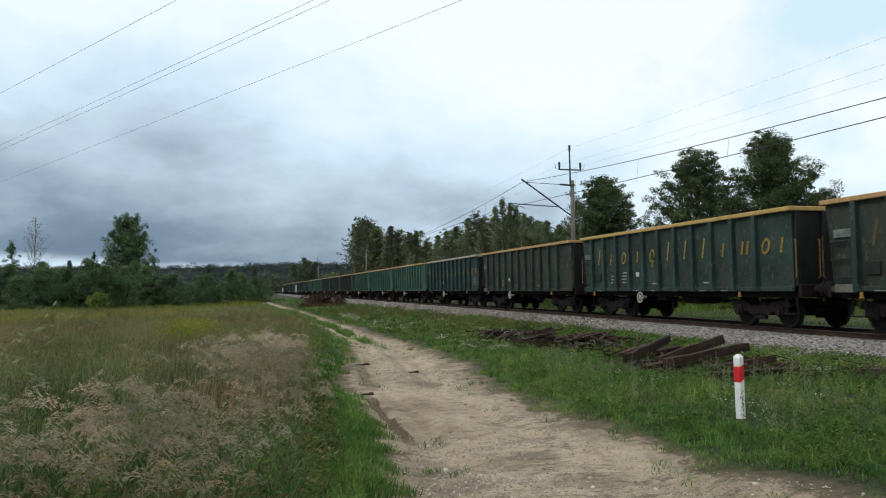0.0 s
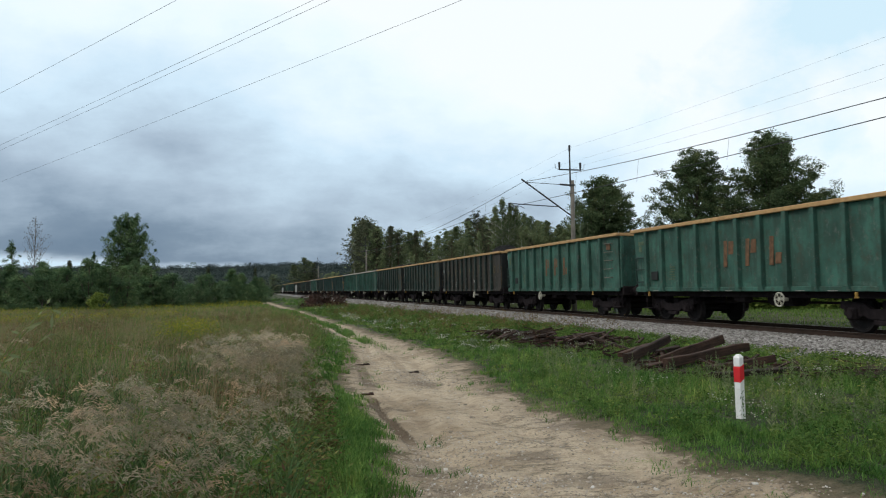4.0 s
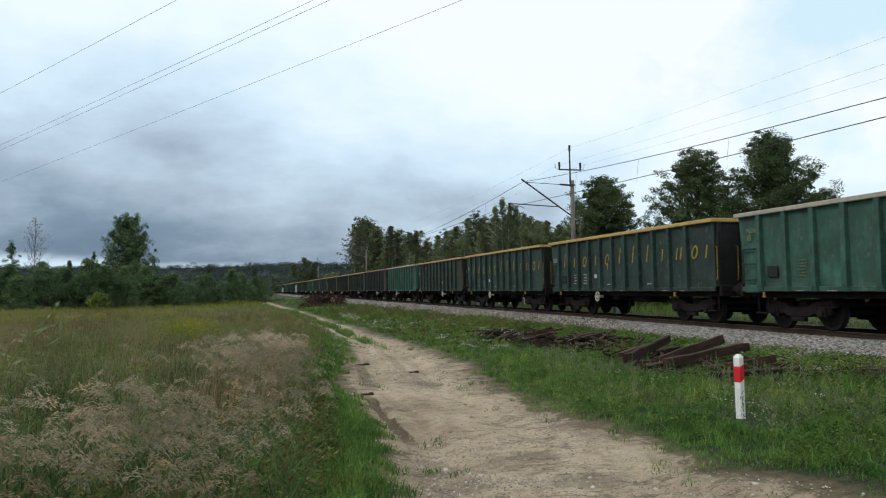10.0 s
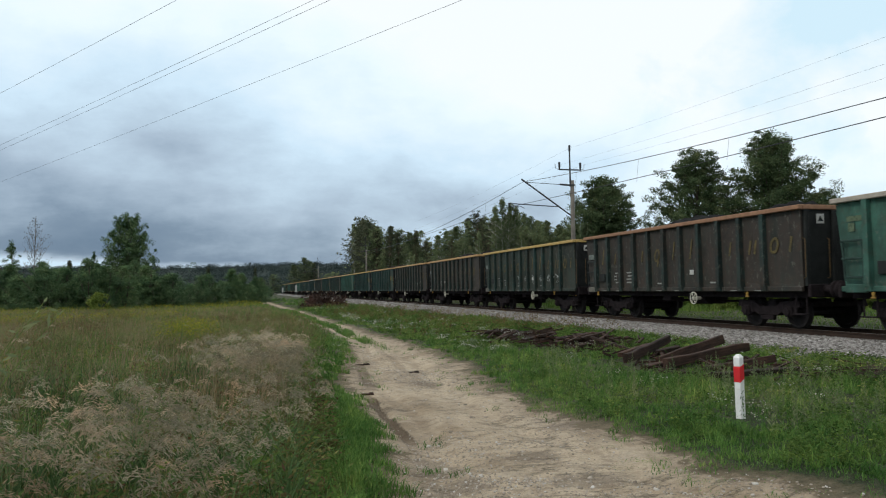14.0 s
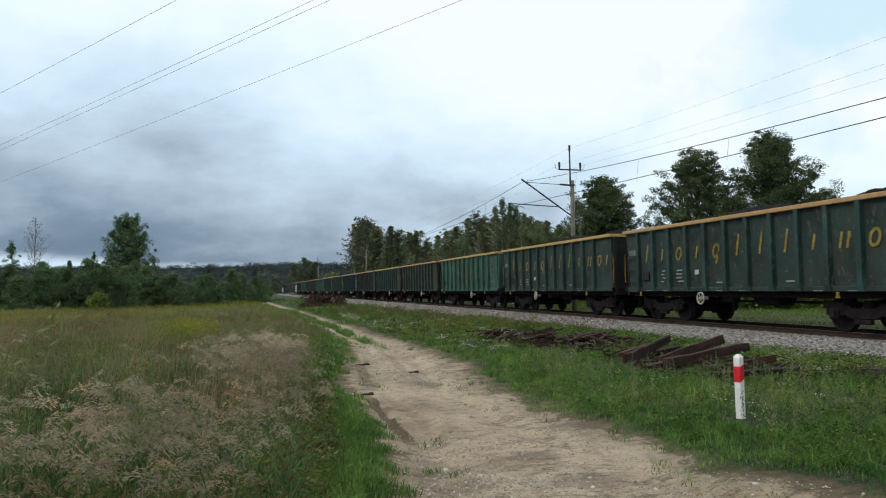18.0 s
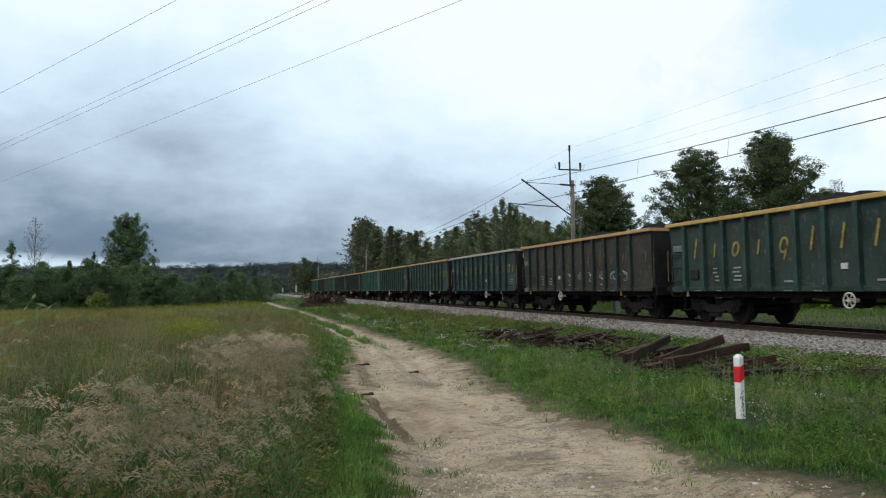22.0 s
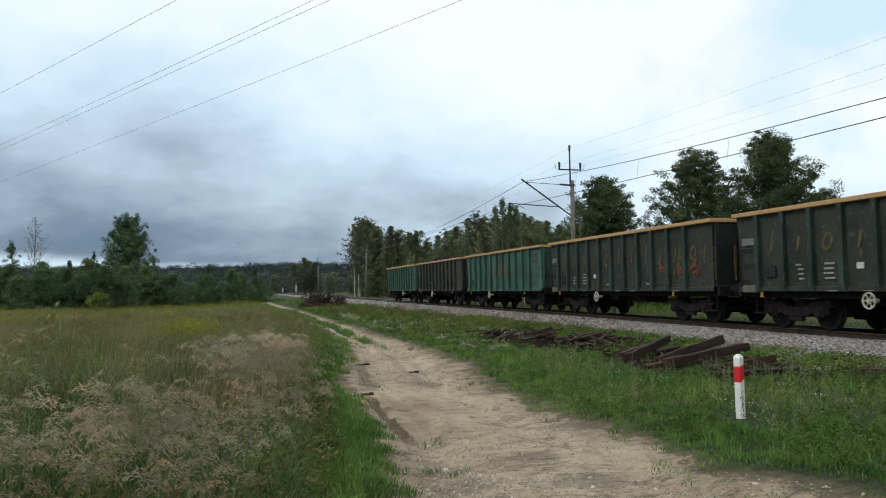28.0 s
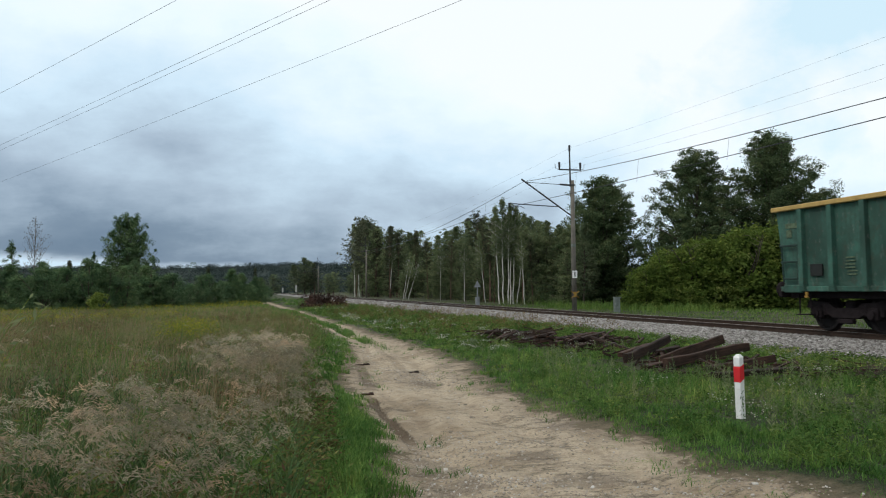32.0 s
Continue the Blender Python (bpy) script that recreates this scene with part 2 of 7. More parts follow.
def foliage(name, stops, through_=0.3, rough=0.6, gain=1.0, fine=0.0, trees=False, single=0.55):
    stops = [(p, tuple(min(0.9, v * gain) for v in c)) for p, c in stops]

    def build(k, tc):
        r = k.add("ShaderNodeNewGeometry").outputs["Random Per Island"]
        n = k.ramp(k.noise(tc.outputs["Object"], 0.45, 4.0, 0.6), [(0.36, (0, 0, 0)), (0.64, (1, 1, 1))])
        f = k.math("ADD", k.math("MULTIPLY", r, single), k.math("MULTIPLY", n, 1.0 - single))
        patchy = k.ramp(k.noise(tc.outputs["Object"], 1.3, 4.0, 0.6), [(0.38, (0.62, 0.66, 0.62)), (0.5, (1.0, 1.0, 1.0)), (0.64, (1.35, 1.15, 1.1))])
        col = k.mix(1.0, k.ramp(f, stops), patchy, "MULTIPLY")
        if fine:   # tufts of lighter and darker growth
            col = k.mix(fine, col, k.mix(1.0, col, k.ramp(k.noise(tc.outputs["Object"], 5.5, 4.0, 0.65), [(0.36, (0.42, 0.46, 0.45)), (0.5, (1.0, 1.0, 1.0)), (0.66, (1.75, 1.5, 1.3))]), "MULTIPLY"))
        if trees:  # every tree has its own tone
            col = k.mix(1.0, col, k.ramp(k.add("ShaderNodeObjectInfo").outputs["Random"], [(0.0, (0.86, 0.88, 0.9)), (0.5, (1.0, 1.0, 1.0)), (1.0, (1.3, 1.27, 1.18))]), "MULTIPLY")
        return {"color": col, "glow_through": through_}
    return material(name, build, rough, 0.0, 0.06)


LEAF_DARK = foliage("dark_alder_leaves", [(0.15, (0.026, 0.040, 0.020)), (0.6, (0.047, 0.068, 0.032)), (0.95, (0.077, 0.098, 0.046))], 0.25, 0.9, gain=1.8)
LEAF_FOREST = foliage("mixed_forest_leaves", [(0.15, (0.034, 0.045, 0.026)), (0.6, (0.060, 0.077, 0.041)), (0.95, (0.095, 0.112, 0.060))], 0.38, 0.9, gain=2.35, trees=True)
LEAF_BIRCH = foliage("birch_leaves", [(0.15, (0.038, 0.053, 0.029)), (0.6, (0.070, 0.090, 0.045)), (0.95, (0.106, 0.122, 0.064))], 0.38, 0.9, gain=2.2, trees=True)
LEAF_PINE = foliage("pine_needles", [(0.15, (0.025, 0.032, 0.021)), (0.9, (0.057, 0.063, 0.036))], 0.2, 0.9, gain=1.9, trees=True)
LEAF_BUSH = foliage("fresh_bush_leaves", [(0.15, (0.065, 0.105, 0.022)), (0.6, (0.115, 0.170, 0.036)), (0.95, (0.18, 0.23, 0.07))], 0.4, 0.8, gain=1.0, fine=0.4)
LEAF_ASPEN = foliage("grey_green_aspen_leaves", [(0.15, (0.075, 0.090, 0.058)), (0.6, (0.125, 0.145, 0.092)), (0.95, (0.19, 0.205, 0.135))], 0.5, 0.8, gain=1.15)
LEAF_FIELD = foliage("yellow_green_bush_leaves", [(0.15, (0.12, 0.16, 0.035)), (0.6, (0.19, 0.25, 0.06)), (0.95, (0.27, 0.32, 0.10))], 0.45, 0.8)
LEAF_SHRUB = foliage("willow_shrub_leaves", [(0.15, (0.026, 0.048, 0.026)), (0.6, (0.048, 0.078, 0.036)), (0.95, (0.084, 0.112, 0.056))], 0.4, 0.9, gain=2.25, trees=True)
# the bluish cast of distance haze is put into these two colours
LEAF_FAR = plain("haze_tinted_forest", (0.040, 0.056, 0.053), 0.95, 0.0, 0.35, 0.02, 0.0, 0.05)
HILL = plain("haze_tinted_hillside", (0.028, 0.038, 0.034), 0.95, 0.0, 0.3, 0.05, 0.0, 0.05)
TWIG_DRY = foliage("dry_brown_twigs", [(0.1, (0.032, 0.020, 0.017)), (0.9, (0.07, 0.045, 0.036))], 0.0, 0.9)
BARK = plain("grey_brown_bark", (0.06, 0.048, 0.038), 0.95, 0.0, 0.5, 5.0, 0.8)
BARK_PINE = plain("reddish_pine_bark", (0.10, 0.060, 0.044), 0.95, 0.0, 0.4, 5.0, 0.8)
BARK_PALE = plain("pale_grey_bark", (0.16, 0.15, 0.14), 0.9, 0.0, 0.3, 4.0, 0.4)
LEAF_WITHERED = foliage("thin_grey_leaves", [(0.1, (0.07, 0.075, 0.06)), (0.9, (0.14, 0.14, 0.11))], 0.3, 0.9)
BARK_BIRCH = plain("white_birch_bark", (0.52, 0.50, 0.46), 0.85, 0.0, 0.35, 3.0, 0.3)
GRASS_GREEN = foliage("fresh_verge_grass", [(0.1, (0.040, 0.100, 0.024)), (0.45, (0.080, 0.166, 0.042)), (0.75, (0.122, 0.210, 0.054)), (0.98, (0.20, 0.235, 0.085))], 0.35, 0.75, gain=1.2, fine=0.75)
GRASS_FIELD = foliage("field_grass", [(0.1, (0.050, 0.095, 0.024)), (0.5, (0.096, 0.146, 0.046)), (0.8, (0.150, 0.17, 0.070)), (0.98, (0.23, 0.20, 0.11))], 0.35, 0.8, gain=1.45, fine=0.4)
GRASS_DRY = foliage("dry_grass_stems", [(0.1, (0.10, 0.08, 0.042)), (0.5, (0.18, 0.15, 0.088)), (0.95, (0.28, 0.235, 0.155))], 0.25, 0.8, gain=1.2)
PLUME = foliage("brown_grass_plumes", [(0.1, (0.19, 0.163, 0.108)), (0.5, (0.345, 0.306, 0.222)), (0.95, (0.56, 0.505, 0.38))], 0.5, 0.8, fine=0.5, single=0.3)
WEED = foliage("roadside_weeds", [(0.1, (0.040, 0.082, 0.020)), (0.5, (0.082, 0.145, 0.035)), (0.85, (0.142, 0.206, 0.058)), (0.98, (0.24, 0.25, 0.095))], 0.35, 0.75, gain=1.06, fine=0.8)
GOLDENROD = foliage("yellow_goldenrod", [(0.1, (0.11, 0.15, 0.025)), (0.5, (0.20, 0.22, 0.03)), (0.95, (0.38, 0.34, 0.035))], 0.3, 0.75)
WITHERED = foliage("withered_brown_weeds", [(0.1, (0.08, 0.05, 0.028)), (0.4, (0.11, 0.095, 0.042)), (0.7, (0.14, 0.145, 0.05)), (0.95, (0.20, 0.195, 0.07))], 0.3, 0.8)
GRASS_FAR = foliage("fresh_lineside_grass", [(0.1, (0.055, 0.105, 0.024)), (0.5, (0.095, 0.170, 0.038)), (0.98, (0.15, 0.21, 0.065))], 0.3, 0.8, gain=1.1, fine=0.4)
UNDERGROWTH = foliage("dark_strap_leaves", [(0.1, (0.024, 0.048, 0.018)), (0.5, (0.066, 0.118, 0.044)), (0.85, (0.135, 0.200, 0.088)), (0.98, (0.24, 0.245, 0.135))], 0.35, 0.7, gain=1.2, fine=0.6)
RED_WEED = foliage("reddish_dock_weeds", [(0.1, (0.085, 0.048, 0.026)), (0.5, (0.14, 0.095, 0.045)), (0.95, (0.20, 0.165, 0.06))], 0.3, 0.8)
WEED_PALE = foliage("sage_green_weeds", [(0.1, (0.09, 0.125, 0.06)), (0.5, (0.15, 0.195, 0.095)), (0.95, (0.23, 0.265, 0.135))], 0.35, 0.8)
DIRT = plain("dug_brown_dirt", (0.05, 0.036, 0.026), 0.95, 0.0, 0.5, 12.0, 0.6)
PETAL = foliage("white_petals", [(0.1, (0.36, 0.37, 0.31)), (0.9, (0.66, 0.66, 0.6))], 0.3)


def ground_build(k, tc):
    c = tc.outputs["Object"]
    sand_at = k.add("ShaderNodeAttribute", attribute_name="sand").outputs["Fac"]
    warp = k.math("ADD", k.math("MULTIPLY", k.math("ADD", k.noise(c, 1.7, 6.0, 0.65), -0.5), 1.1), k.math("MULTIPLY", k.math("ADD", k.noise(c, 8.0, 5.0, 0.7), -0.5), 0.9))
    edge = k.math("ADD", sand_at, warp)
    mask = k.ramp(edge, [(0.45, (0, 0, 0)), (0.56, (1, 1, 1))])
    soil_at = k.ramp(edge, [(0.02, (0, 0, 0)), (0.42, (1, 1, 1))])
    # bare sandy soil: stains, gravelly spots, fine grit, darker along the wheel ruts
    big = k.noise(c, 0.7, 5.0, 0.6)
    grit = k.noise(c, 28.0, 5.0, 0.7)
    pebble = k.add("ShaderNodeTexVoronoi", {"Vector": c, "Scale": 26.0})
    lumps = k.noise(k.add("ShaderNodeMapping", {"Vector": c, "Scale": (1.0, 1.6, 1.0)}).outputs[0], 4.5, 6.0, 0.7)
    stones = k.math("MULTIPLY", k.ramp(k.noise(c, 0.9, 3.0), [(0.52, (0, 0, 0)), (0.66, (1, 1, 1))]), k.ramp(pebble.outputs["Distance"], [(0.18, (1, 1, 1)), (0.3, (0, 0, 0))]))
    sand = k.ramp(big, [(0.32, (0.36, 0.275, 0.18)), (0.45, (0.47, 0.375, 0.26)), (0.58, (0.56, 0.455, 0.325)), (0.72, (0.60, 0.505, 0.38))])
    streaks = k.noise(k.add("ShaderNodeMapping", {"Vector": c, "Scale": (3.5, 0.9, 1.0), "Rotation": (0, 0, 0.15)}).outputs[0], 1.0, 7.0, 0.7)
    sand = k.mix(k.math("MULTIPLY", k.ramp(streaks, [(0.5, (0, 0, 0)), (0.66, (1, 1, 1))]), 0.32), sand, (0.19, 0.145, 0.10))
    sand = k.mix(k.ramp(grit, [(0.33, (0.5, 0.5, 0.5)), (0.5, (0, 0, 0))]), sand, (0.18, 0.14, 0.10))
    sand = k.mix(k.math("MULTIPLY", k.ramp(lumps, [(0.55, (0, 0, 0)), (0.61, (1, 1, 1))]), 0.55), sand, (0.22, 0.165, 0.11))
    sand = k.mix(k.math("MULTIPLY", k.ramp(lumps, [(0.36, (1, 1, 1)), (0.46, (0, 0, 0))]), 0.45), sand, (0.52, 0.44, 0.33))
    chips = k.add("ShaderNodeTexVoronoi", {"Vector": c, "Scale": 60.0})
    chip = k.math("MULTIPLY", k.ramp(k.noise(c, 1.6, 4.0), [(0.48, (0, 0, 0)), (0.6, (1, 1, 1))]), k.ramp(chips.outputs["Distance"], [(0.2, (1, 1, 1)), (0.32, (0, 0, 0))]))
    sand = k.mix(k.math("MULTIPLY", chip, 0.6), sand, (0.40, 0.38, 0.34))
    sand = k.mix(k.math("MULTIPLY", stones, 0.7), sand, (0.52, 0.50, 0.46))
    rut_at = k.add("ShaderNodeAttribute", attribute_name="rut").outputs["Fac"]
    # sand turns darker brown along the wheel ruts, broken up by noise
    rut_dark = k.ramp(k.math("ADD", rut_at, k.math("MULTIPLY", k.math("ADD", k.noise(c, 6.0, 7.0, 0.75), -0.5), 2.2)), [(0.35, (0, 0, 0)), (0.7, (1, 1, 1))])
    sand = k.mix(k.math("MULTIPLY", rut_dark, 0.3), sand, (0.17, 0.125, 0.08))
    dirty = k.ramp(k.math("ADD", edge, k.math("MULTIPLY", k.math("ADD", k.noise(c, 2.3, 6.0, 0.7), -0.5), 0.8)), [(0.5, (1, 1, 1)), (1.05, (0, 0, 0))])
    sand = k.mix(k.math("MULTIPLY", dirty, 0.62), sand, (0.23, 0.18, 0.125))
    # a sharp-edged tyre rut near the left edge, a fainter one beside it, and cross cracks
    xyz = k.add("ShaderNodeSeparateXYZ", {0: c})
    px, py = xyz.outputs[0], xyz.outputs[1]
    wob = k.math("MULTIPLY", k.math("ADD", k.noise(c, 1.1, 3.0), -0.5), 0.22)
    crumb = k.noise(c, 13.0, 6.0, 0.75)

    def rut(x0, slope, half, y0, y1):
        off = k.math("ABSOLUTE", k.math("SUBTRACT", k.math("ADD", px, wob), k.math("ADD", k.math("MULTIPLY", py, slope), x0)))
        f = k.math("ADD", k.math("DIVIDE", off, half), k.math("MULTIPLY", k.math("ADD", crumb, -0.5), 1.6))
        line = k.ramp(f, [(0.55, (1, 1, 1)), (0.95, (0, 0, 0))])
        near = k.math("MULTIPLY", k.math("MULTIPLY", k.math("SUBTRACT", py, y0), 1.2, True), k.math("MULTIPLY", k.math("SUBTRACT", y1, py), 1.0, True), True)
        return k.math("MULTIPLY", line, near)

    ruts = k.math("MAXIMUM", rut(1.45, 0.036, 0.075, 7.9, 12.6), k.math("MAXIMUM", k.math("MULTIPLY", rut(1.05, 0.082, 0.13, 12.6, 24.0), 0.6), k.math("MULTIPLY", rut(2.2, 0.065, 0.12, 12.5, 26.0), 0.3)))
    # shade inside the ruts, put into the sand colour as dark brown
    sand = k.mix(k.math("MULTIPLY", ruts, 0.95), sand, (0.13, 0.092, 0.058))
    # dark gravelly dirt worn into the sand
    dirt = None
    for x0, y0, rx, ry in ((2.15, 13.9, 0.22, 0.9), (1.72, 7.15, 0.30, 0.55), (1.72, 6.35, 0.30, 0.45), (2.65, 7.15, 0.38, 0.28), (3.1, 13.6, 0.4, 0.5), (3.75, 8.6, 0.5, 0.3), (2.9, 6.2, 0.5, 0.25)):
        q = k.math("ADD", k.math("POWER", k.math("DIVIDE", k.math("SUBTRACT", px, x0), rx), 2.0), k.math("POWER", k.math("DIVIDE", k.math("SUBTRACT", py, y0), ry), 2.0))
        dirt = q if dirt is None else k.math("MINIMUM", dirt, q)
    dirt = k.ramp(k.math("ADD", dirt, k.math("MULTIPLY", k.math("ADD", k.noise(c, 5.0, 7.0, 0.75), -0.5), 4.0)), [(0.2, (1, 1, 1)), (0.95, (0, 0, 0))])
    sand = k.mix(k.math("MULTIPLY", dirt, 0.55), sand, (0.15, 0.12, 0.09))
    split = k.noise(k.add("ShaderNodeMapping", {"Vector": c, "Scale": (0.8, 3.2, 1.0), "Rotation": (0, 0, -0.12)}).outputs[0], 1.0, 6.0, 0.62)
    crack = k.math("MULTIPLY", k.ramp(k.math("ABSOLUTE", k.math("ADD", split, -0.5)), [(0.004, (1, 1, 1)), (0.02, (0, 0, 0))]), k.ramp(k.noise(c, 0.8, 3.0), [(0.46, (0, 0, 0)), (0.56, (1, 1, 1))]))
    sand = k.mix(k.math("MULTIPLY", crack, 0.6), sand, (0.10, 0.085, 0.06))
    # turf under the grass
    turf = k.ramp(k.math("ADD", k.math("MULTIPLY", k.noise(c, 0.22, 5.0), 0.6), k.math("MULTIPLY", k.noise(c, 9.0, 5.0), 0.4)),
                  [(0.35, (0.022, 0.030, 0.012)), (0.5, (0.036, 0.048, 0.018)), (0.65, (0.062, 0.060, 0.030))])
    soil = k.mix(k.math("MULTIPLY", grit, 0.8), (0.24, 0.185, 0.12), (0.11, 0.085, 0.052))
    turf = k.mix(k.math("MULTIPLY", soil_at, 0.85), turf, soil)
    return {"color": k.mix(mask, turf, sand), "height": k.math("ADD", k.math("ADD", grit, k.math("MULTIPLY", lumps, 2.0)), k.math("SUBTRACT", k.math("MULTIPLY", stones, 0.6), k.math("ADD", k.math("MULTIPLY", ruts, 1.2), k.math("MULTIPLY", crack, 0.5)))), "strength": 1.0, "distance": 0.05}


GROUND = material("meadow_and_sandy_track", ground_build, 0.95)


# ---- mesh helpers ----
class Geo:
    """Gathers vertices and faces of one mesh."""

    def __init__(self):
        self.v, self.f = [], []

    def add(self, verts, faces):
        o = len(self.v)
        self.v += [tuple(p) for p in verts]
        self.f += [tuple(i + o for i in q) for q in faces]
        return self

    def box(self, cx, cy, cz, sx, sy, sz, c=0.0, m=None):
        """A box with its centre and sizes; c chamfers its edges."""
        hx, hy, hz = sx / 2, sy / 2, sz / 2
        if c <= 0:
            vs = [Vector((x * hx, y * hy, z * hz)) for x in (-1, 1) for y in (-1, 1) for z in (-1, 1)]
            fs = [(0, 1, 3, 2), (4, 6, 7, 5), (0, 4, 5, 1), (2, 3, 7, 6), (0, 2, 6, 4), (1, 5, 7, 3)]
        else:
            c = min(c, hx * 0.45, hy * 0.45, hz * 0.45)
            vs, at = [], {}
            for x in (-1, 1):
                for y in (-1, 1):
                    for z in (-1, 1):
                        for a in range(3):
                            p = [x * (hx - c), y * (hy - c), z * (hz - c)]
                            p[a] = (x * hx, y * hy, z * hz)[a]
                            at[x, y, z, a] = len(vs)
                            vs.append(Vector(p))
            fs = []
            for a in range(3):
                b, d = (a + 1) % 3, (a + 2) % 3
                for s in (-1, 1):
                    q = []
                    for u, w in ((-1, -1), (1, -1), (1, 1), (-1, 1)):
                        k = [0, 0, 0]
                        k[a], k[b], k[d] = s, u, w
                        q.append(at[(*k, a)])
                    fs.append(tuple(q) if s > 0 else tuple(reversed(q)))
                for u in (-1, 1):
                    for w in (-1, 1):
                        lo, hi = [0, 0, 0], [0, 0, 0]
                        lo[a], hi[a] = -1, 1
                        lo[b] = hi[b] = u
                        lo[d] = hi[d] = w
                        q = (at[(*lo, b)], at[(*hi, b)], at[(*hi, d)], at[(*lo, d)])
                        fs.append(q if u * w > 0 else tuple(reversed(q)))
            for x in (-1, 1):
                for y in (-1, 1):
                    for z in (-1, 1):
                        q = tuple(at[x, y, z, a] for a in range(3))
                        fs.append(q if x * y * z > 0 else tuple(reversed(q)))
        off = Vector((cx, cy, cz))
        vs = [(m @ p if m else p) + off for p in vs]
        return self.add(vs, fs)

    def tube(self, pts, r0, r1=None, n=6, caps=True):
        """A round bar along points, its radius going from r0 to r1."""
        pts = [Vector(p) for p in pts]
        r1 = r0 if r1 is None else r1
        rings, o = [], len(self.v)
        for i, p in enumerate(pts):
            t = (pts[min(i + 1, len(pts) - 1)] - pts[max(i - 1, 0)]).normalized()
            a = t.cross(Vector((0, 0, 1)) if abs(t.z) < 0.9 else Vector((1, 0, 0))).normalized()
            b = t.cross(a)
            r = r0 + (r1 - r0) * i / max(1, len(pts) - 1)
            for j in range(n):
                w = 2 * math.pi * j / n
                self.v.append(tuple(p + a * (r * math.cos(w)) + b * (r * math.sin(w))))
        for i in range(len(pts) - 1):
            for j in range(n):
                a, b = o + i * n + j, o + i * n + (j + 1) % n
                self.f.append((a, b, b + n, a + n))
        if caps:
            self.f.append(tuple(o + j for j in reversed(range(n))))
            self.f.append(tuple(o + (len(pts) - 1) * n + j for j in range(n)))
        return self

    def prism(self, outline, axis, lo, hi):
        """An outline of (u, v) pairs pushed along an axis 'x', 'y' or 'z'."""
        n, o = len(outline), len(self.v)
        for w in (lo, hi):
            for u, v in outline:
                self.v.append({"x": (w, u, v), "y": (u, w, v), "z": (u, v, w)}[axis])
        for i in range(n):
            j = (i + 1) % n
            self.f.append((o + i, o + j, o + n + j, o + n + i))
        self.f.append(tuple(o + i for i in reversed(range(n))))
        self.f.append(tuple(o + n + i for i in range(n)))
        return self

    def ring(self, centre, axis, radius, r, n=16, m=5):
        pts = []
        for i in range(n + 1):
            w = 2 * math.pi * i / n
            u, v = radius * math.cos(w), radius * math.sin(w)
            pts.append(Vector(centre) + Vector({"x": (0, u, v), "y": (u, 0, v), "z": (u, v, 0)}[axis]))
        return self.tube(pts, r, n=m, caps=False)

    def mesh(self, name, mat, smooth=False):
        me = bpy.data.meshes.new(name)
        me.from_pydata(self.v, [], self.f)
        bm = bmesh.new()
        bm.from_mesh(me)
        bmesh.ops.recalc_face_normals(bm, faces=bm.faces)
        bm.to_mesh(me)
        bm.free()
        if smooth:
            me.shade_smooth()
        me.materials.append(mat)
        return me


def tri_mesh(name, verts, tris, mat):
    """A large mesh of triangles from arrays."""
    verts, tris = np.asarray(verts, np.float32), np.asarray(tris, np.int32)
    me = bpy.data.meshes.new(name)
    me.vertices.add(len(verts))
    me.vertices.foreach_set("co", verts.ravel())
    me.loops.add(tris.size)
    me.loops.foreach_set("vertex_index", tris.ravel())
    me.polygons.add(len(tris))
    me.polygons.foreach_set("loop_start", np.arange(0, tris.size, 3, dtype=np.int32))
    me.polygons.foreach_set("loop_total", np.full(len(tris), 3, np.int32))
    me.update(calc_edges=True)
    me.materials.append(mat)
    return me


def part(name, me, parent, label="", at=(0, 0, 0)):
    ob = new(name, me)
    ob.parent = parent
    ob.location = at
    return tagged(ob, label)


def thing(name, label, category, m=None, group="", kind="", me=None):
    ob = new(name, me)
    if m is not None:
        ob.matrix_basis = m
    return tagged(ob, label, category, group, kind)


# ---- lie of the land ----
TRACK_X, RAIL_Z = 15.3, 0.43
PATH_Y = [-30, 2.0, 5.4, 6.2, 6.9, 7.9, 10.1, 12.5, 16.1, 22.2, 28.7, 40.9, 58.9, 88.0, 120.0, 400.0]
PATH_L = [0.5, 0.72, 1.08, 1.2, 1.34, 1.45, 1.61, 1.68, 2.12, 3.0, 3.3, 3.4, 3.3, 2.7, 2.0, -8.0]
PATH_R = [7.3, 6.3, 4.7, 4.1, 4.2, 3.9, 3.76, 3.92, 4.5, 4.66, 4.5, 4.35, 4.2, 3.6, 3.0, -7.0]


def sand_amount(x, y):
    """1 on the sandy track, 0 in the grass, 0.5 at its edges."""
    l, r = np.interp(y, PATH_Y, PATH_L), np.interp(y, PATH_Y, PATH_R)
    inside = np.minimum(x - l, r - x)
    s = np.clip(0.5 + inside * 0.9, 0, 1)
    # a grassy crown between the wheel tracks farther on
    mid = (l + r) / 2
    crown = np.exp(-((x - mid + 0.05) / 0.2) ** 2) * np.clip((y - 20) / 9, 0, 0.75) * (0.75 + 0.25 * np.sin(y * 1.3))
    return s - crown - 0.35 * np.clip((x - 3.4) / 1.2, 0, 1) * np.clip((8.0 - y) / 2, 0, 1)


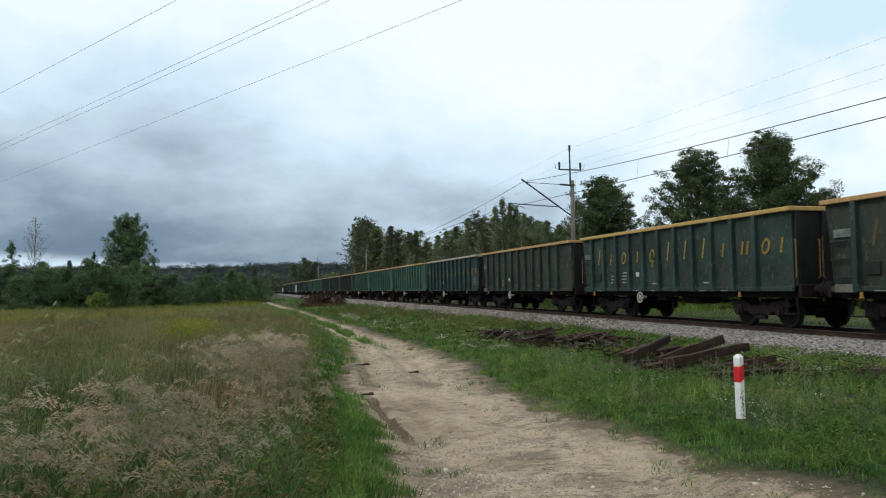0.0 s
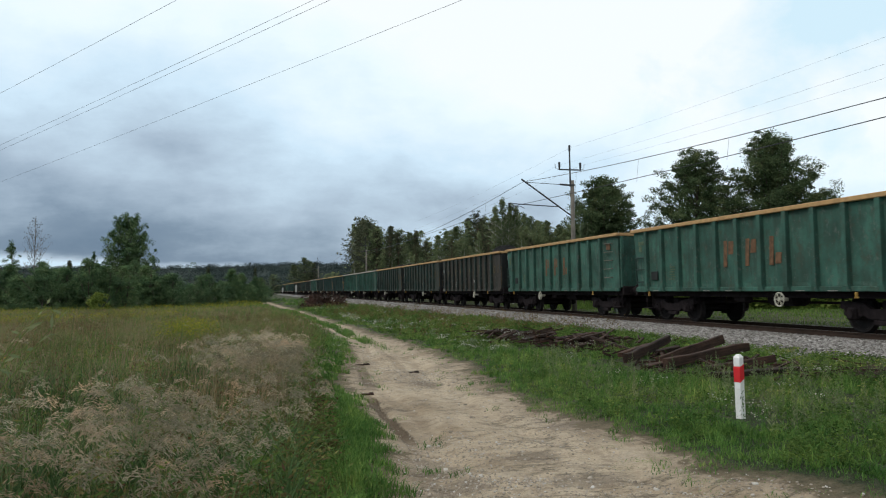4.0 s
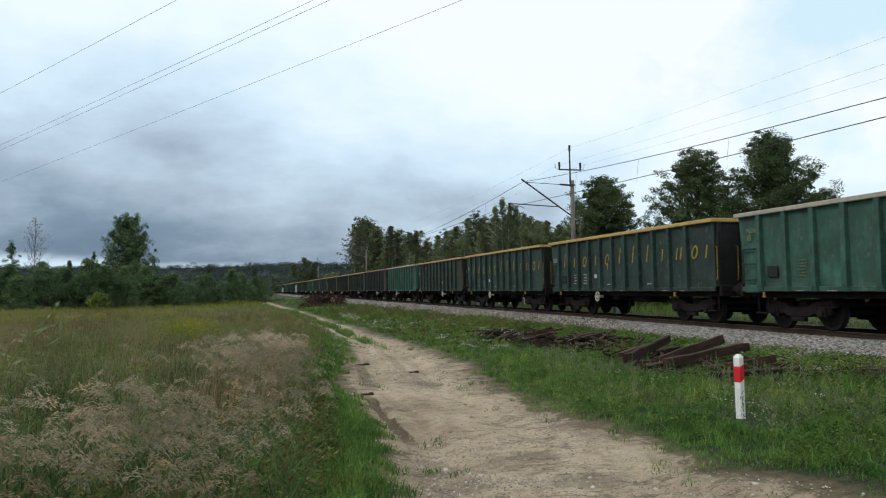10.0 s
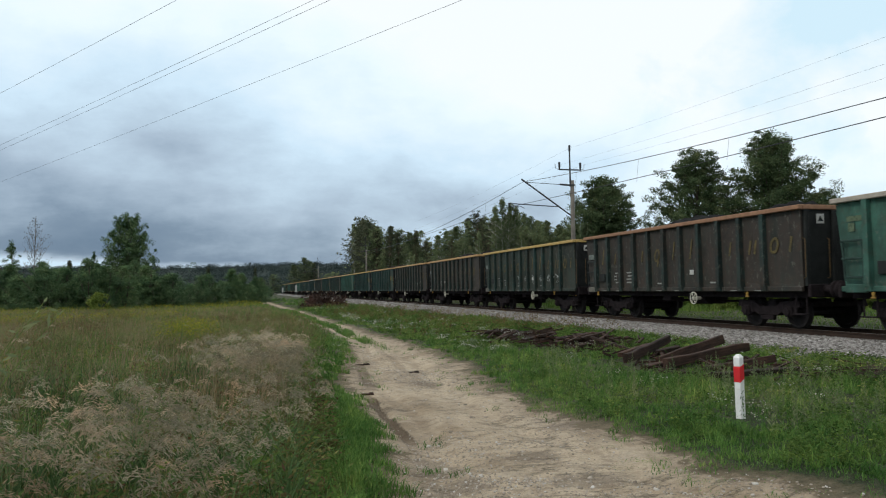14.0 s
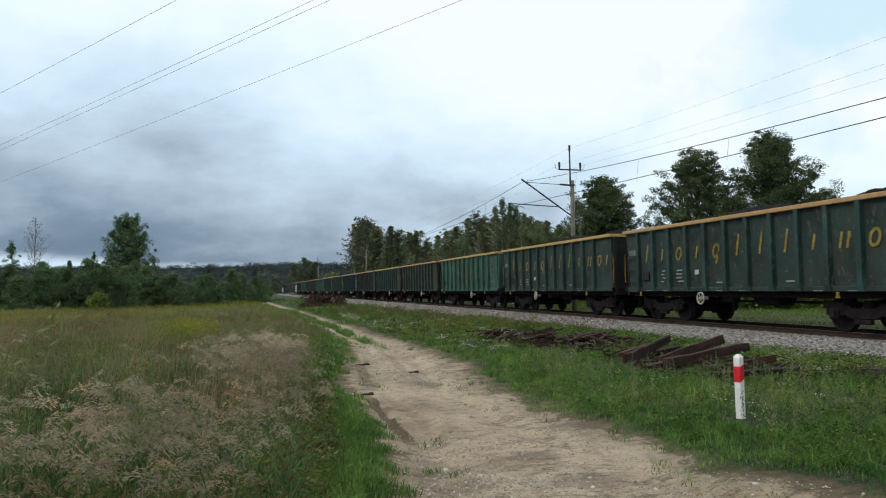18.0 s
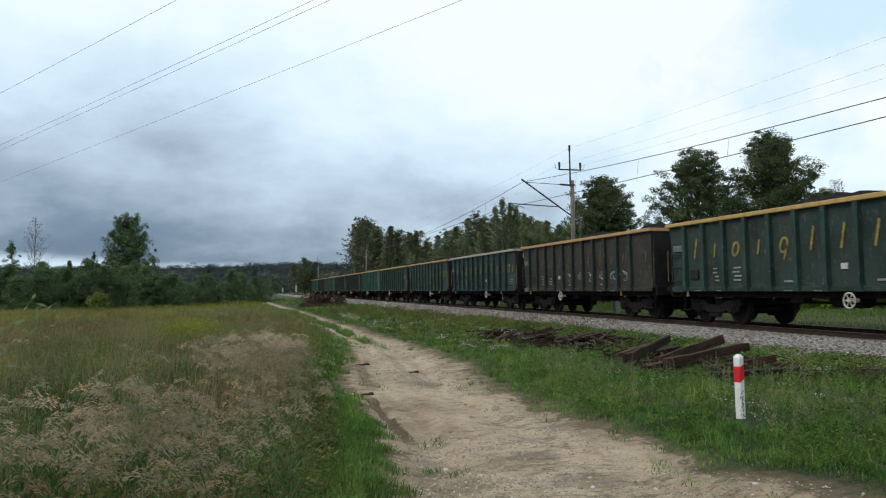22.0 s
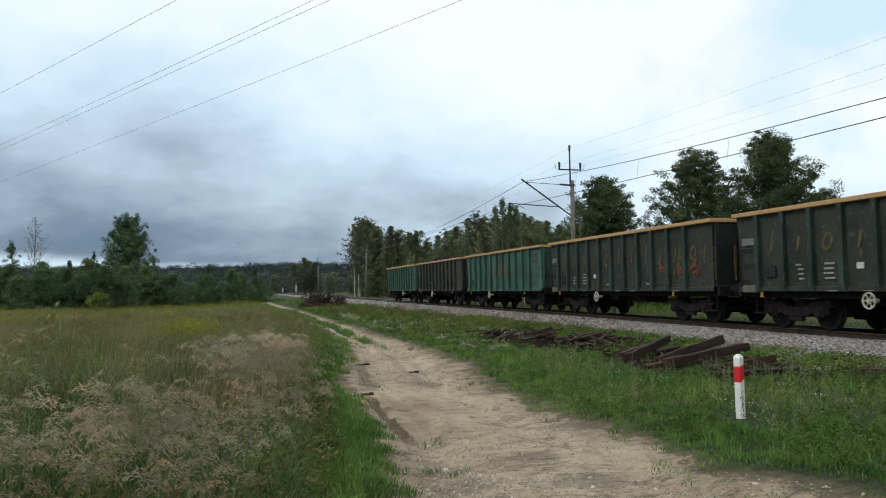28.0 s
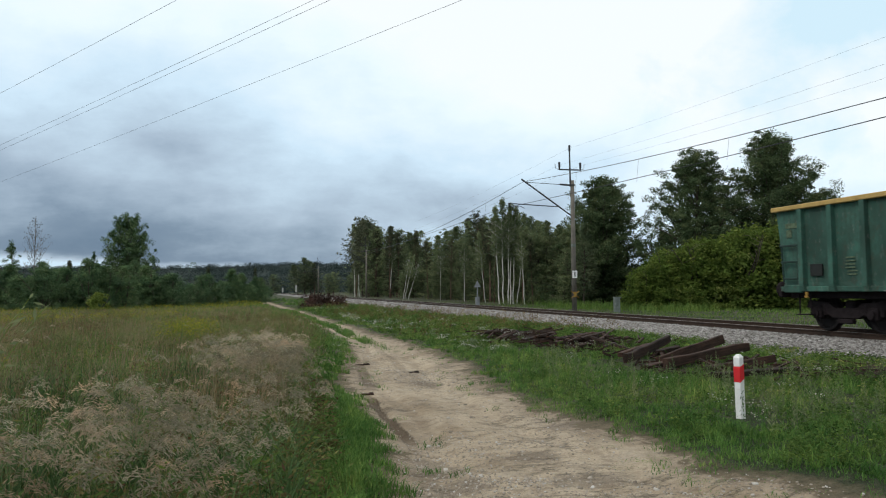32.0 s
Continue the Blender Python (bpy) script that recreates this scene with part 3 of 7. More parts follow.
def lie(x, y):
    """Height of the ground."""
    x, y = np.asarray(x, float), np.asarray(y, float)
    z = 0.26 * np.clip((x - 12.4) / 2.4, 0, 1)
    z = z + 0.03 * np.sin(x * 0.9 + 1.3) * np.sin(y * 0.5) + 0.02 * np.sin(x * 2.3) * np.sin(y * 1.7 + 2)
    l, r = np.interp(y, PATH_Y, PATH_L), np.interp(y, PATH_Y, PATH_R)
    s = np.clip(np.minimum(x - l, r - x) * 2 + 0.5, 0, 1)
    z = z - 0.05 * s
    for w, u in ((l + 0.5 + 0.08 * np.sin(y * 0.8), 0.04), (l + 0.78 + 0.08 * np.sin(y * 0.8), -0.02), (r - 0.75, 0.045)):
        z = z - u * np.exp(-((x - w) / 0.16) ** 2) * s
    # a sunken wheel rut with a steep right bank
    k = x - (1.47 + 0.036 * y + 0.05 * np.sin(y * 1.9))
    z = z - 0.055 * np.where(k < 0, np.exp(-(k / 0.22) ** 2), np.exp(-(k / 0.06) ** 2)) * np.clip((y - 7.9) / 1.0, 0, 1) * np.clip((12.8 - y) / 1.0, 0, 1) * s
    for f, u in ((2.1, 0.010), (5.3, 0.007), (9.7, 0.007), (17.0, 0.005)):
        z = z + u * s * np.sin(x * f + 1.7 * np.sin(y * f * 0.37)) * np.sin(y * f * 0.71 + 1.3 * np.sin(x * f * 0.53))
    near = np.exp(-(x ** 2 + y ** 2) / 4)
    far = np.clip((np.hypot(x, y) - 150) / 200, 0, 1)
    return z * (1 - near) * (1 - far)


def spaced(stops):
    out = []
    for (a, step), (b, _) in zip(stops, stops[1:]):
        out += list(np.arange(a, b - 1e-6, step))
    return np.array(out + [stops[-1][0]])


def make_ground():
    xs = spaced([(-3000, 600), (-600, 100), (-100, 15), (-25, 1.0), (-6, 0.25), (0, 0.11), (1.2, 0.05), (4.2, 0.11), (6.5, 0.25), (14, 1.0), (30, 10), (100, 100), (600, 600), (3000, 1)])
    ys = spaced([(-3000, 600), (-600, 100), (-100, 20), (-20, 4), (0, 0.5), (4, 0.08), (15, 0.11), (18, 0.3), (40, 1.0), (100, 10), (200, 100), (1000, 500), (4500, 1)])
    gx, gy = np.meshgrid(xs, ys)
    gz = lie(gx, gy)
    v = np.stack([gx, gy, gz], -1).reshape(-1, 3)
    nx, ny = len(xs), len(ys)
    a = (np.arange(ny - 1)[:, None] * nx + np.arange(nx - 1)[None]).ravel()
    tris = np.concatenate([np.stack([a, a + 1, a + nx + 1], 1), np.stack([a, a + nx + 1, a + nx], 1)])
    me = tri_mesh("ground", v, tris, GROUND)
    at = me.attributes.new("sand", "FLOAT", "POINT")
    at.data.foreach_set("value", sand_amount(v[:, 0], v[:, 1]).astype(np.float32))
    y = v[:, 1]
    l, r = np.interp(y, PATH_Y, PATH_L), np.interp(y, PATH_Y, PATH_R)
    left = np.exp(-((v[:, 0] - (l + 0.5 + 0.08 * np.sin(y * 0.8))) / 0.10) ** 2) * (0.25 + 0.75 * np.clip(np.sin(y * 0.55 + 2.1), 0, 1))
    right = 0.6 * np.exp(-((v[:, 0] - (r - 0.75)) / 0.22) ** 2) * np.clip(np.sin(y * 0.4), 0, 1)
    rut_attr = me.attributes.new("rut", "FLOAT", "POINT")
    rut_attr.data.foreach_set("value", (left + right).astype(np.float32))
    me.shade_smooth()
    thing("ground", "rough meadow with a pale sandy vehicle track worn through it", "ground", kind="structure", me=me)


make_ground()


# ---- the railway line ----
def make_track():
    track = thing("railway_track", "single railway track with rusty rails on grey stone ballast", "railway track", pose(TRACK_X, 0, 0), kind="structure")
    bed = Geo()
    ys = [-60, 0, 40, 100, 300, 900]
    prof = [(-3.35, -0.03), (-1.75, 0.22), (-1.5, 0.27), (1.5, 0.27), (1.75, 0.22), (2.75, 0.0)]
    bed.prism(prof, "y", -60, 900)
    part("ballast_bed", bed.mesh("ballast_bed", BALLAST), track)
    for side in (-1, 1):
        c = side * 0.7535
        web = [(c - 0.07, 0.26), (c + 0.07, 0.26), (c + 0.07, 0.275), (c + 0.012, 0.295), (c + 0.012, 0.385), (c + 0.034, 0.395), (c + 0.034, 0.425), (c - 0.034, 0.425), (c - 0.034, 0.395), (c - 0.012, 0.385), (c - 0.012, 0.295), (c - 0.07, 0.275)]
        rail = part("rail", Geo().prism(web, "y", -60, 900).mesh("rail", RAIL_RUST), track)
        part("rail_head", Geo().prism([(c - 0.032, 0.4252), (c + 0.032, 0.4252), (c + 0.026, RAIL_Z), (c - 0.026, RAIL_Z)], "y", -60, 900).mesh("rail_head", RAIL_TOP), rail, "worn shiny running surface")
    sl = Geo().box(0, 0, 0.2, 2.6, 0.25, 0.13, 0.02).mesh("sleeper", OLD_WOOD)
    for i in range(240):
        part("sleeper", sl, track, at=(0, -12 + 0.6 * i, 0))


make_track()


# ---- the coal train ----
PITCH = 14.04             # wagon length over buffers
RIB_Y = [-6.4 + 1.44 + 1.038 * i for i in range(11)]


def gap_y(k, t):
    """Where the coupling behind wagon k is at t seconds."""
    return 16.61 + PITCH * k - 15.154 * t + 0.003857 * t ** 2 + 0.0001654 * t ** 3


cache = {}


def shared(key, build):
    if key not in cache:
        cache[key] = build()
    return cache[key]


def lathe(profile, axis_x, n=18):
    """A wheel: (radius, x) pairs turned about the x axis."""
    g = Geo()
    m = len(profile)
    for j in range(n):
        w = 2 * math.pi * j / n
        for r, x in profile:
            g.v.append((axis_x + x, r * math.cos(w), r * math.sin(w)))
    for j in range(n):
        for i in range(m - 1):
            a, b = j * m + i, ((j + 1) % n) * m + i
            g.f.append((a, b, b + 1, a + 1))
    return g


def wheelset_mesh():
    g = Geo()
    for s in (-1, 1):
        prof = [(0.06, s * 0.09), (0.10, s * 0.09), (0.12, s * 0.03), (0.36, s * 0.02), (0.39, s * 0.075), (0.45, s * 0.072), (0.46, s * -0.02), (0.49, s * -0.05), (0.48, s * -0.065), (0.39, s * -0.065), (0.36, s * -0.02), (0.12, s * -0.03), (0.10, s * -0.09), (0.06, s * -0.09)]
        w = lathe(prof, s * 0.755)
        g.add(w.v, w.f)
    g.tube([(-1.1, 0, 0), (1.1, 0, 0)], 0.075, n=8)
    return g.mesh("wheelset", WHEEL)


def side_frame_mesh(s):
    """A cast bogie side: dipped beam with a spring pocket, axle boxes and brake hangers."""
    g = Geo()
    if s:
        x = s * 1.02
        beam = [(-1.32, 0.60), (-1.25, 0.78), (-0.55, 0.72), (-0.35, 0.60), (0.35, 0.60), (0.55, 0.72), (1.25, 0.78), (1.32, 0.60), (1.10, 0.56), (0.70, 0.50), (0.40, 0.36), (-0.40, 0.36), (-0.70, 0.50), (-1.10, 0.56)]
        g.prism(beam, "x", x - 0.06, x + 0.06)
        for y in (-0.9, 0.9):
            g.box(x + s * 0.03, y, 0.47, 0.2, 0.30, 0.30, 0.04)
            g.tube([(x, y, 0.46), (x + s * 0.17, y, 0.46)], 0.11, n=10)
            for d in (-0.23, 0.23):
                g.tube([(x + s * 0.02, y + d, 0.42), (x + s * 0.02, y + d, 0.68)], 0.065, n=7)
        g.box(x + s * 0.02, 0, 0.28, 0.14, 0.5, 0.12, 0.02)
    return g


def bogie_mesh():
    g = Geo().box(0, 0, 0.66, 1.9, 0.34, 0.26, 0.04).tube([(0, 0, 0.7), (0, 0, 0.95)], 0.2, n=12)
    for y in (-1.28, 1.28):
        g.box(0, y, 0.66, 2.0, 0.08, 0.12, 0.01)
    for y in (-0.36, 0.36):
        g.box(0, y, 0.36, 1.5, 0.1, 0.1, 0.01)
    return g.mesh("bogie", UNDER)


def side_wall_mesh(mat):
    g = Geo()
    # sheet with slight dents between the ribs
    rnd = random.Random(5)
    ys = [-6.4] + [y + d for y in RIB_Y for d in (-0.45, -0.06, 0.06, 0.45)] + [6.4]
    ys = sorted(set(round(y, 3) for y in ys if -6.4 <= y <= 6.4))
    zs = [1.14, 1.25, 1.8, 2.4, 3.0, 3.12]
    nz = len(zs)
    for sgn in (1, -1):
        o = len(g.v)
        for y in ys:
            rib = min(abs(y - r) for r in RIB_Y) < 0.2 or abs(y) > 6.3
            for z in zs:
                dent = 0 if rib or z in (1.14, 3.12) else rnd.uniform(-0.004, 0.022)
                x = -1.42 - 0.04 * (z - 1.14) / 1.98 + (dent if sgn > 0 else 0.05)
                g.v.append((x, y - (0.24 * (3.12 - z) / 1.98 if y > 6.3 else 0), z))
        for i in range(len(ys) - 1):
            for j in range(nz - 1):
                a = o + i * nz + j
                g.f.append((a, a + nz, a + nz + 1, a + 1))
    n = len(ys) * nz
    for i in range(len(ys) - 1):
        for j in (0, nz - 1):
            a = i * nz + j
            g.f.append((a, a + nz, a + n + nz, a + n))
    for i in (0, len(ys) - 1):
        for j in range(nz - 1):
            a = i * nz + j
            g.f.append((a, a + 1, a + n + 1, a + n))
    return g.mesh("side_wall", mat)


def mirrored(me, name):
    m2 = me.copy()
    m2.name = name
    m2.transform(Matrix.Rotation(math.pi, 4, "Z"))
    return m2


def flipped(me, name):
    m2 = me.copy()
    m2.name = name
    m2.transform(Matrix.Diagonal((-1, 1, 1, 1)))
    m2.flip_normals()
    return m2


def leant(me):
    """Rakes a rear end piece inwards towards its foot."""
    for v in me.vertices:
        v.co.y -= 0.24 * (3.12 - v.co.z) / 1.98
    return me


GREY_WHITE = plain("dusty_white_plate", (0.42, 0.42, 0.39), 0.7, 0.0, 0.3, 10.0)
# the worn word on the dark wagons as plain slanting shapes: tall stroke, short stroke, short ring, ring with a tail, two short strokes
MARKS = ["tall", "short", "ring", "short", "tail", "tall", "tall", "tall", "short", "pair", "ring", "short"]


def mark_mesh(style, mat):
    """A slanting shape of worn lettering paint, a few millimetres proud of the sheet."""
    g = Geo()
    w = 0.078

    def bar(a, b, t=w):
        # across the wall u runs towards the train's front; shapes lean forward
        (u0, z0), (u1, z1) = a, b
        y0, y1 = -u0 - 0.22 * z0, -u1 - 0.22 * z1
        dy, dz = y1 - y0, z1 - z0
        l = math.hypot(dy, dz)
        ny, nz = -dz / l * t / 2, dy / l * t / 2
        g.prism([(y0 + ny, z0 + nz), (y1 + ny, z1 + nz), (y1 - ny, z1 - nz), (y0 - ny, z0 - nz)], "x", -0.002, 0.002)

    if style == "tall":
        bar((0, -0.27), (0, 0.34))
    elif style == "short":
        bar((0, -0.27), (0, 0.13))
    elif style == "pair":
        bar((-0.12, -0.27), (-0.12, 0.12))
        bar((0.12, -0.27), (0.12, 0.12))
    else:
        ring = [(0.145 * math.sin(q), -0.075 + 0.195 * math.cos(q)) for q in np.linspace(0, 2 * math.pi, 11)]
        for a, b in zip(ring, ring[1:]):
            bar(a, b)
        if style == "tail":
            bar((0.145, -0.1), (0.08, -0.46))
    return g.mesh("lettering_stroke", mat)


def make_wagon(j, kind, coat, rim, extras=""):
    coat_m, rim_m = PAINTS[coat], RIMS[rim]
    faded = kind == "mint"
    look_ = {"green": "dark green", "teal": "blue-green", "olive": "grimy olive green", "brown": "soot-browned green", "mint": "faded mint green"}[coat]
    rimw = {"yellow": "yellow", "tan": "orange-tan", "pale": "worn grey", "rust": "rusty"}[rim]
    label = f"{look_} open coal wagon, ribbed sides, {rimw} rim"
    if "g" in extras:
        label = f"{look_} open coal wagon with white graffiti, {rimw} rim"
    if "o" in extras:
        label = f"{look_} open coal wagon with orange tag, {rimw} rim"
    w = thing("freight_wagon", label, "freight wagon", pose(TRACK_X, gap_y(j, 0) - PITCH / 2, RAIL_Z), group="wagons of the coal train")
    side = shared(("side", coat), lambda: side_wall_mesh(coat_m))
    part("side_wall", side, w)
    part("side_wall", shared(("side2", coat), lambda: flipped(side, "side_wall")), w)
    # ends are coloured darker than the sides, except on the mint wagons
    end_m = coat_m if faded else END_DARK
    end_key = coat if faded else "blackish"
    def end_sheet():
        return Geo().prism([(-1.36, 1.14), (1.36, 1.14), (1.40, 3.12), (-1.40, 3.12)], "y", -0.03, 0.03).mesh("end_wall", end_m)
    part("end_wall", shared(("end", end_key), end_sheet), w, at=(0, -6.37, 0))
    part("end_wall", shared(("end2", end_key), lambda: leant(end_sheet())), w, at=(0, 6.37, 0))
    def end_bar():
        return Geo().box(0, 0, 2.13, 0.12, 0.09, 1.96, 0.015).mesh("end_post", end_m)
    for x in (-1.33, -0.5, 0.5, 1.33):
        part("end_post", shared(("post", end_key), end_bar), w, at=(x, -6.45, 0))
        part("end_post", shared(("post2", end_key), lambda: leant(end_bar())), w, at=(x, 6.45, 0))
    # ribs, slightly tapered to the top
    def rib():
        g = Geo()
        g.add([(-0.005, -0.088, 1.14), (-0.005, 0.088, 1.14), (-0.15, 0.08, 1.14), (-0.15, -0.08, 1.14),
               (-0.045, -0.08, 3.12), (-0.045, 0.08, 3.12), (-0.155, 0.072, 3.12), (-0.155, -0.072, 3.12)],
              [(0, 1, 2, 3), (7, 6, 5, 4), (0, 4, 5, 1), (1, 5, 6, 2), (2, 6, 7, 3), (3, 7, 4, 0)])
        g.add([(-0.005, -0.13, 1.015), (-0.005, 0.13, 1.015), (-0.12, 0.11, 1.015), (-0.12, -0.11, 1.015),
               (-0.005, -0.092, 1.20), (-0.005, 0.092, 1.20), (-0.155, 0.084, 1.20), (-0.155, -0.084, 1.20)],
              [(0, 1, 2, 3), (7, 6, 5, 4), (0, 4, 5, 1), (1, 5, 6, 2), (2, 6, 7, 3), (3, 7, 4, 0)])
        return g.mesh("rib", RIB_PAINT.get(coat, PAINTS[coat]))
    rib_m = shared(("rib", coat, faded), rib)
    rib_b = shared(("rib2", coat, faded), lambda: mirrored(rib_m, "rib"))
    for y in RIB_Y:
        part("rib", rib_m, w, at=(-1.415, y, 0))
        part("rib", rib_b, w, at=(1.415, -y, 0))
    part("top_rim", shared(("rim", rim), lambda: Geo().box(-1.51, 0, 3.18, 0.13, 12.98, 0.12, 0.015).box(1.51, 0, 3.18, 0.13, 12.98, 0.12, 0.015)
         .box(0, -6.43, 3.18, 2.88, 0.11, 0.12, 0.015).box(0, 6.43, 3.18, 2.88, 0.11, 0.12, 0.015).mesh("top_rim", rim_m)), w, f"{rimw} painted steel rim")
    part("floor", shared("floor", lambda: Geo().box(0, 0, 1.17, 2.7, 12.6, 0.08).mesh("floor", UNDER)), w)
    sole = shared(("sole", coat), lambda: Geo().box(-1.43, -0.05, 1.075, 0.09, 12.7, 0.13, 0.015).mesh("side_sill", coat_m))
    part("side_sill", sole, w)
    part("side_sill", sole, w, at=(2.86, 0, 0))
    part("underframe", shared("underframe", lambda: Geo().box(0, 0, 0.98, 0.5, 12.7, 0.28, 0.02).box(0, -6.5, 1.03, 2.7, 0.12, 0.34, 0.02).box(0, 6.5, 1.03, 2.7, 0.12, 0.34, 0.02)
         .box(0, -2.2, 1.0, 2.6, 0.12, 0.16).box(0, 2.2, 1.0, 2.6, 0.12, 0.16).box(-1.16, 0, 0.95, 0.08, 12.5, 0.22, 0.01).box(1.16, 0, 0.95, 0.08, 12.5, 0.22, 0.01).mesh("underframe", UNDER)), w)
    part("brake_gear", shared("brake", lambda: Geo().tube([(-0.75, -1.3, 0.8), (-0.75, -0.3, 0.8)], 0.2, n=12).tube([(0.7, 0.2, 0.78), (0.7, 1.4, 0.78)], 0.22, n=12)
         .box(-1.0, 0.7, 0.84, 0.3, 0.5, 0.28, 0.02).tube([(-0.3, -3.4, 0.7), (-0.3, 3.4, 0.7)], 0.04, n=6).mesh("brake_gear", UNDER)), w, "sooty brake cylinders and rods")
    wear = shared("wear", lambda: Geo().box(0, 0, 0, 0.006, 0.34, 0.018).mesh("wear_strip", STENCIL))
    for i, y in enumerate(RIB_Y[:-1]):
        if (i * 5 + j * 3) % 4 < 2:
            part("wear_strip", wear, w, "scuffed pale edge", at=(-1.477, y + 0.3 + 0.1 * ((i + j) % 4), 1.03))
    # buffers, drawgear
    buf = shared("buffer", lambda: Geo().tube([(0, 0, 0), (0, 0.34, 0)], 0.11, n=12).tube([(0, 0.34, 0), (0, 0.42, 0)], 0.22, n=16).mesh("buffer", UNDER, True))
    buf2 = shared("buffer2", lambda: mirrored(buf, "buffer"))
    for x in (-0.875, 0.875):
        part("buffer", buf, w, at=(x, 6.56, 1.06))
        part("buffer", buf2, w, at=(x, -6.56, 1.06))
    hook = shared("hook", lambda: Geo().box(0, 0.18, 1.03, 0.09, 0.36, 0.14, 0.02).ring((0, 0.36, 0.95), "x", 0.10, 0.025, 10).mesh("coupling_hook", UNDER))
    part("coupling_hook", hook, w, at=(0, 6.56, 0))
    part("coupling_hook", shared("hook2", lambda: mirrored(hook, "coupling_hook")), w, at=(0, -6.56, 0))
    step = shared("step", lambda: Geo().tube([(0, -0.2, 0.95), (0, -0.2, 0.42)], 0.022, n=5).tube([(0, 0.2, 0.95), (0, 0.2, 0.42)], 0.022, n=5).box(0, 0, 0.42, 0.2, 0.46, 0.03).mesh("shunter_step", UNDER))
    for x, y in ((-1.3, -6.15), (1.3, 6.15), (-1.3, 5.6)):
        part("shunter_step", step, w, at=(x, y, 0))
    # rear corner ladder, plate and pale corner casting
    lad = shared(("ladder", faded), lambda: Geo().tube([(0, -0.29, 1.26), (0, -0.29, 2.2)], 0.026, n=5).tube([(0, 0.27, 1.26), (0, 0.33, 2.2)], 0.026, n=5).tube([(0, -0.29, 1.34), (0, 0.27, 1.34)], 0.026, n=5)
         .tube([(0, -0.29, 1.78), (0, 0.36, 1.78)], 0.026, n=5).tube([(0, -0.29, 2.2), (0, 0.39, 2.2)], 0.03, n=5).mesh("ladder", RUNG_GREEN if faded else STEP_IRON))
    part("ladder", lad, w, "iron steps", at=(-1.53, 5.82, 0))
    part("corner_casting", shared(("corner", coat), lambda: Geo().box(0, 0, 1.08, 0.08, 0.66, 0.2, 0.03).mesh("corner_casting", SILL_PALE if coat in ("olive", "brown") else coat_m)), w, "scuffed corner casting", at=(-1.48, 5.8, 0))
    if not faded:
        part("plate", shared("plate", lambda: Geo().box(0, 0, 0, 0.02, 0.62, 0.2, 0.006).box(-0.012, 0.05, 0.02, 0.012, 0.44, 0.08).mesh("plate", SIGN_GREY)), w, "grey plate with worn markings", at=(-1.475, 5.83, 2.4))
    box_ = shared("label_box", lambda: Geo().box(0, 0, 0, 0.03, 0.42, 0.3, 0.008).mesh("label_box", END_DARK))
    part("label_box", box_, w, "dark document holder", at=(-1.455, 4.98, 1.55))
    part("tow_lug", shared("lug", lambda: Geo().box(0, 0, 0.94, 0.05, 0.07, 0.12, 0.02).box(0, 0, 0.87, 0.04, 0.14, 0.04, 0.01).mesh("tow_lug", YELLOW)), w, "yellow towing lug", at=(-1.5, 5.3, 0))
    part("tow_lug", cache["lug"], w, "yellow towing lug", at=(-1.5, -4.2, 0))
    # handwheel of the brake
    hw = shared("handwheel", lambda: Geo().ring((0, 0, 0), "x", 0.18, 0.022, 18, 6).tube([(0.0, -0.18, 0), (0.0, 0.18, 0)], 0.013, n=5).tube([(0, -0.09, -0.155), (0, 0.09, 0.155)], 0.013, n=5)
         .tube([(0, 0.09, -0.155), (0, -0.09, 0.155)], 0.013, n=5).tube([(-0.03, 0, 0), (0.25, 0, 0)], 0.05, n=8).mesh("handwheel", HANDWHEEL))
    part("handwheel", hw, w, "ivory brake handwheel", at=(-1.53, -1.55 if j in TURNED else 1.52, 0.80))
    # handrails on the ends
    grimy = coat in ("brown", "olive")
    hr = shared(("handrail", grimy), lambda: Geo().tube([(0, 0, 1.35), (-0.02, -0.1, 1.38), (-0.02, -0.1, 2.35), (0, 0, 2.38)], 0.012, n=5).mesh("handrail", YELLOW_WORN if grimy else YELLOW))
    hr2 = shared(("handrail2", grimy), lambda: mirrored(hr, "handrail"))
    if not faded:
        part("handrail", hr, w, "yellow handrail", at=(-1.42, -6.42, 0))
        part("handrail", hr, w, "yellow handrail", at=(-0.72, -6.46, 0))
        part("handrail", hr2, w, "yellow handrail", at=(-1.46, 6.46, 0))
    # lettering as plain strokes, stencils as plain bars
    if not faded:
        ink = LETTER_WORN if coat in ("brown", "olive") else LETTER
        ys = [(RIB_Y[i] + RIB_Y[i + 1]) / 2 for i in range(10)] + [RIB_Y[0] - 0.4, RIB_Y[0] - 1.05]
        ys = sorted(ys, reverse=True)
        for i, y in enumerate(ys):
            if coat == "brown" and (i * 7 + j) % 5 == 0:
                continue
            st = MARKS[i % 12]
            part("lettering_stroke", shared(("mark", st, ink.name), lambda: mark_mesh(st, ink)), w, at=(-1.449, y, 2.32))
    else:
        # three stout painted blocks, each a bar with a square set beside it
        for y, st in ((RIB_Y[5] + 0.52, 0), (RIB_Y[4] + 0.52, 1), (RIB_Y[3] + 0.52, 2)):
            z0, z1, w2 = ((-0.02, 0.36, 0.24), (-0.02, 0.36, 0.24), (-0.36, -0.06, 0.24))[st]
            me = shared(("fat", st), lambda: Geo().prism([(0.24, -0.39), (0.07, -0.39), (0.03, 0.39), (0.20, 0.39)], "x", -0.002, 0.002).prism([(0.0, z0), (-w2, z0), (-w2 - 0.03, z1), (-0.03, z1)], "x", -0.0015, 0.0015).mesh("lettering_stroke", ORANGE))
            part("lettering_stroke", me, w, "faded orange paint block", at=(-1.446, y, 2.12))
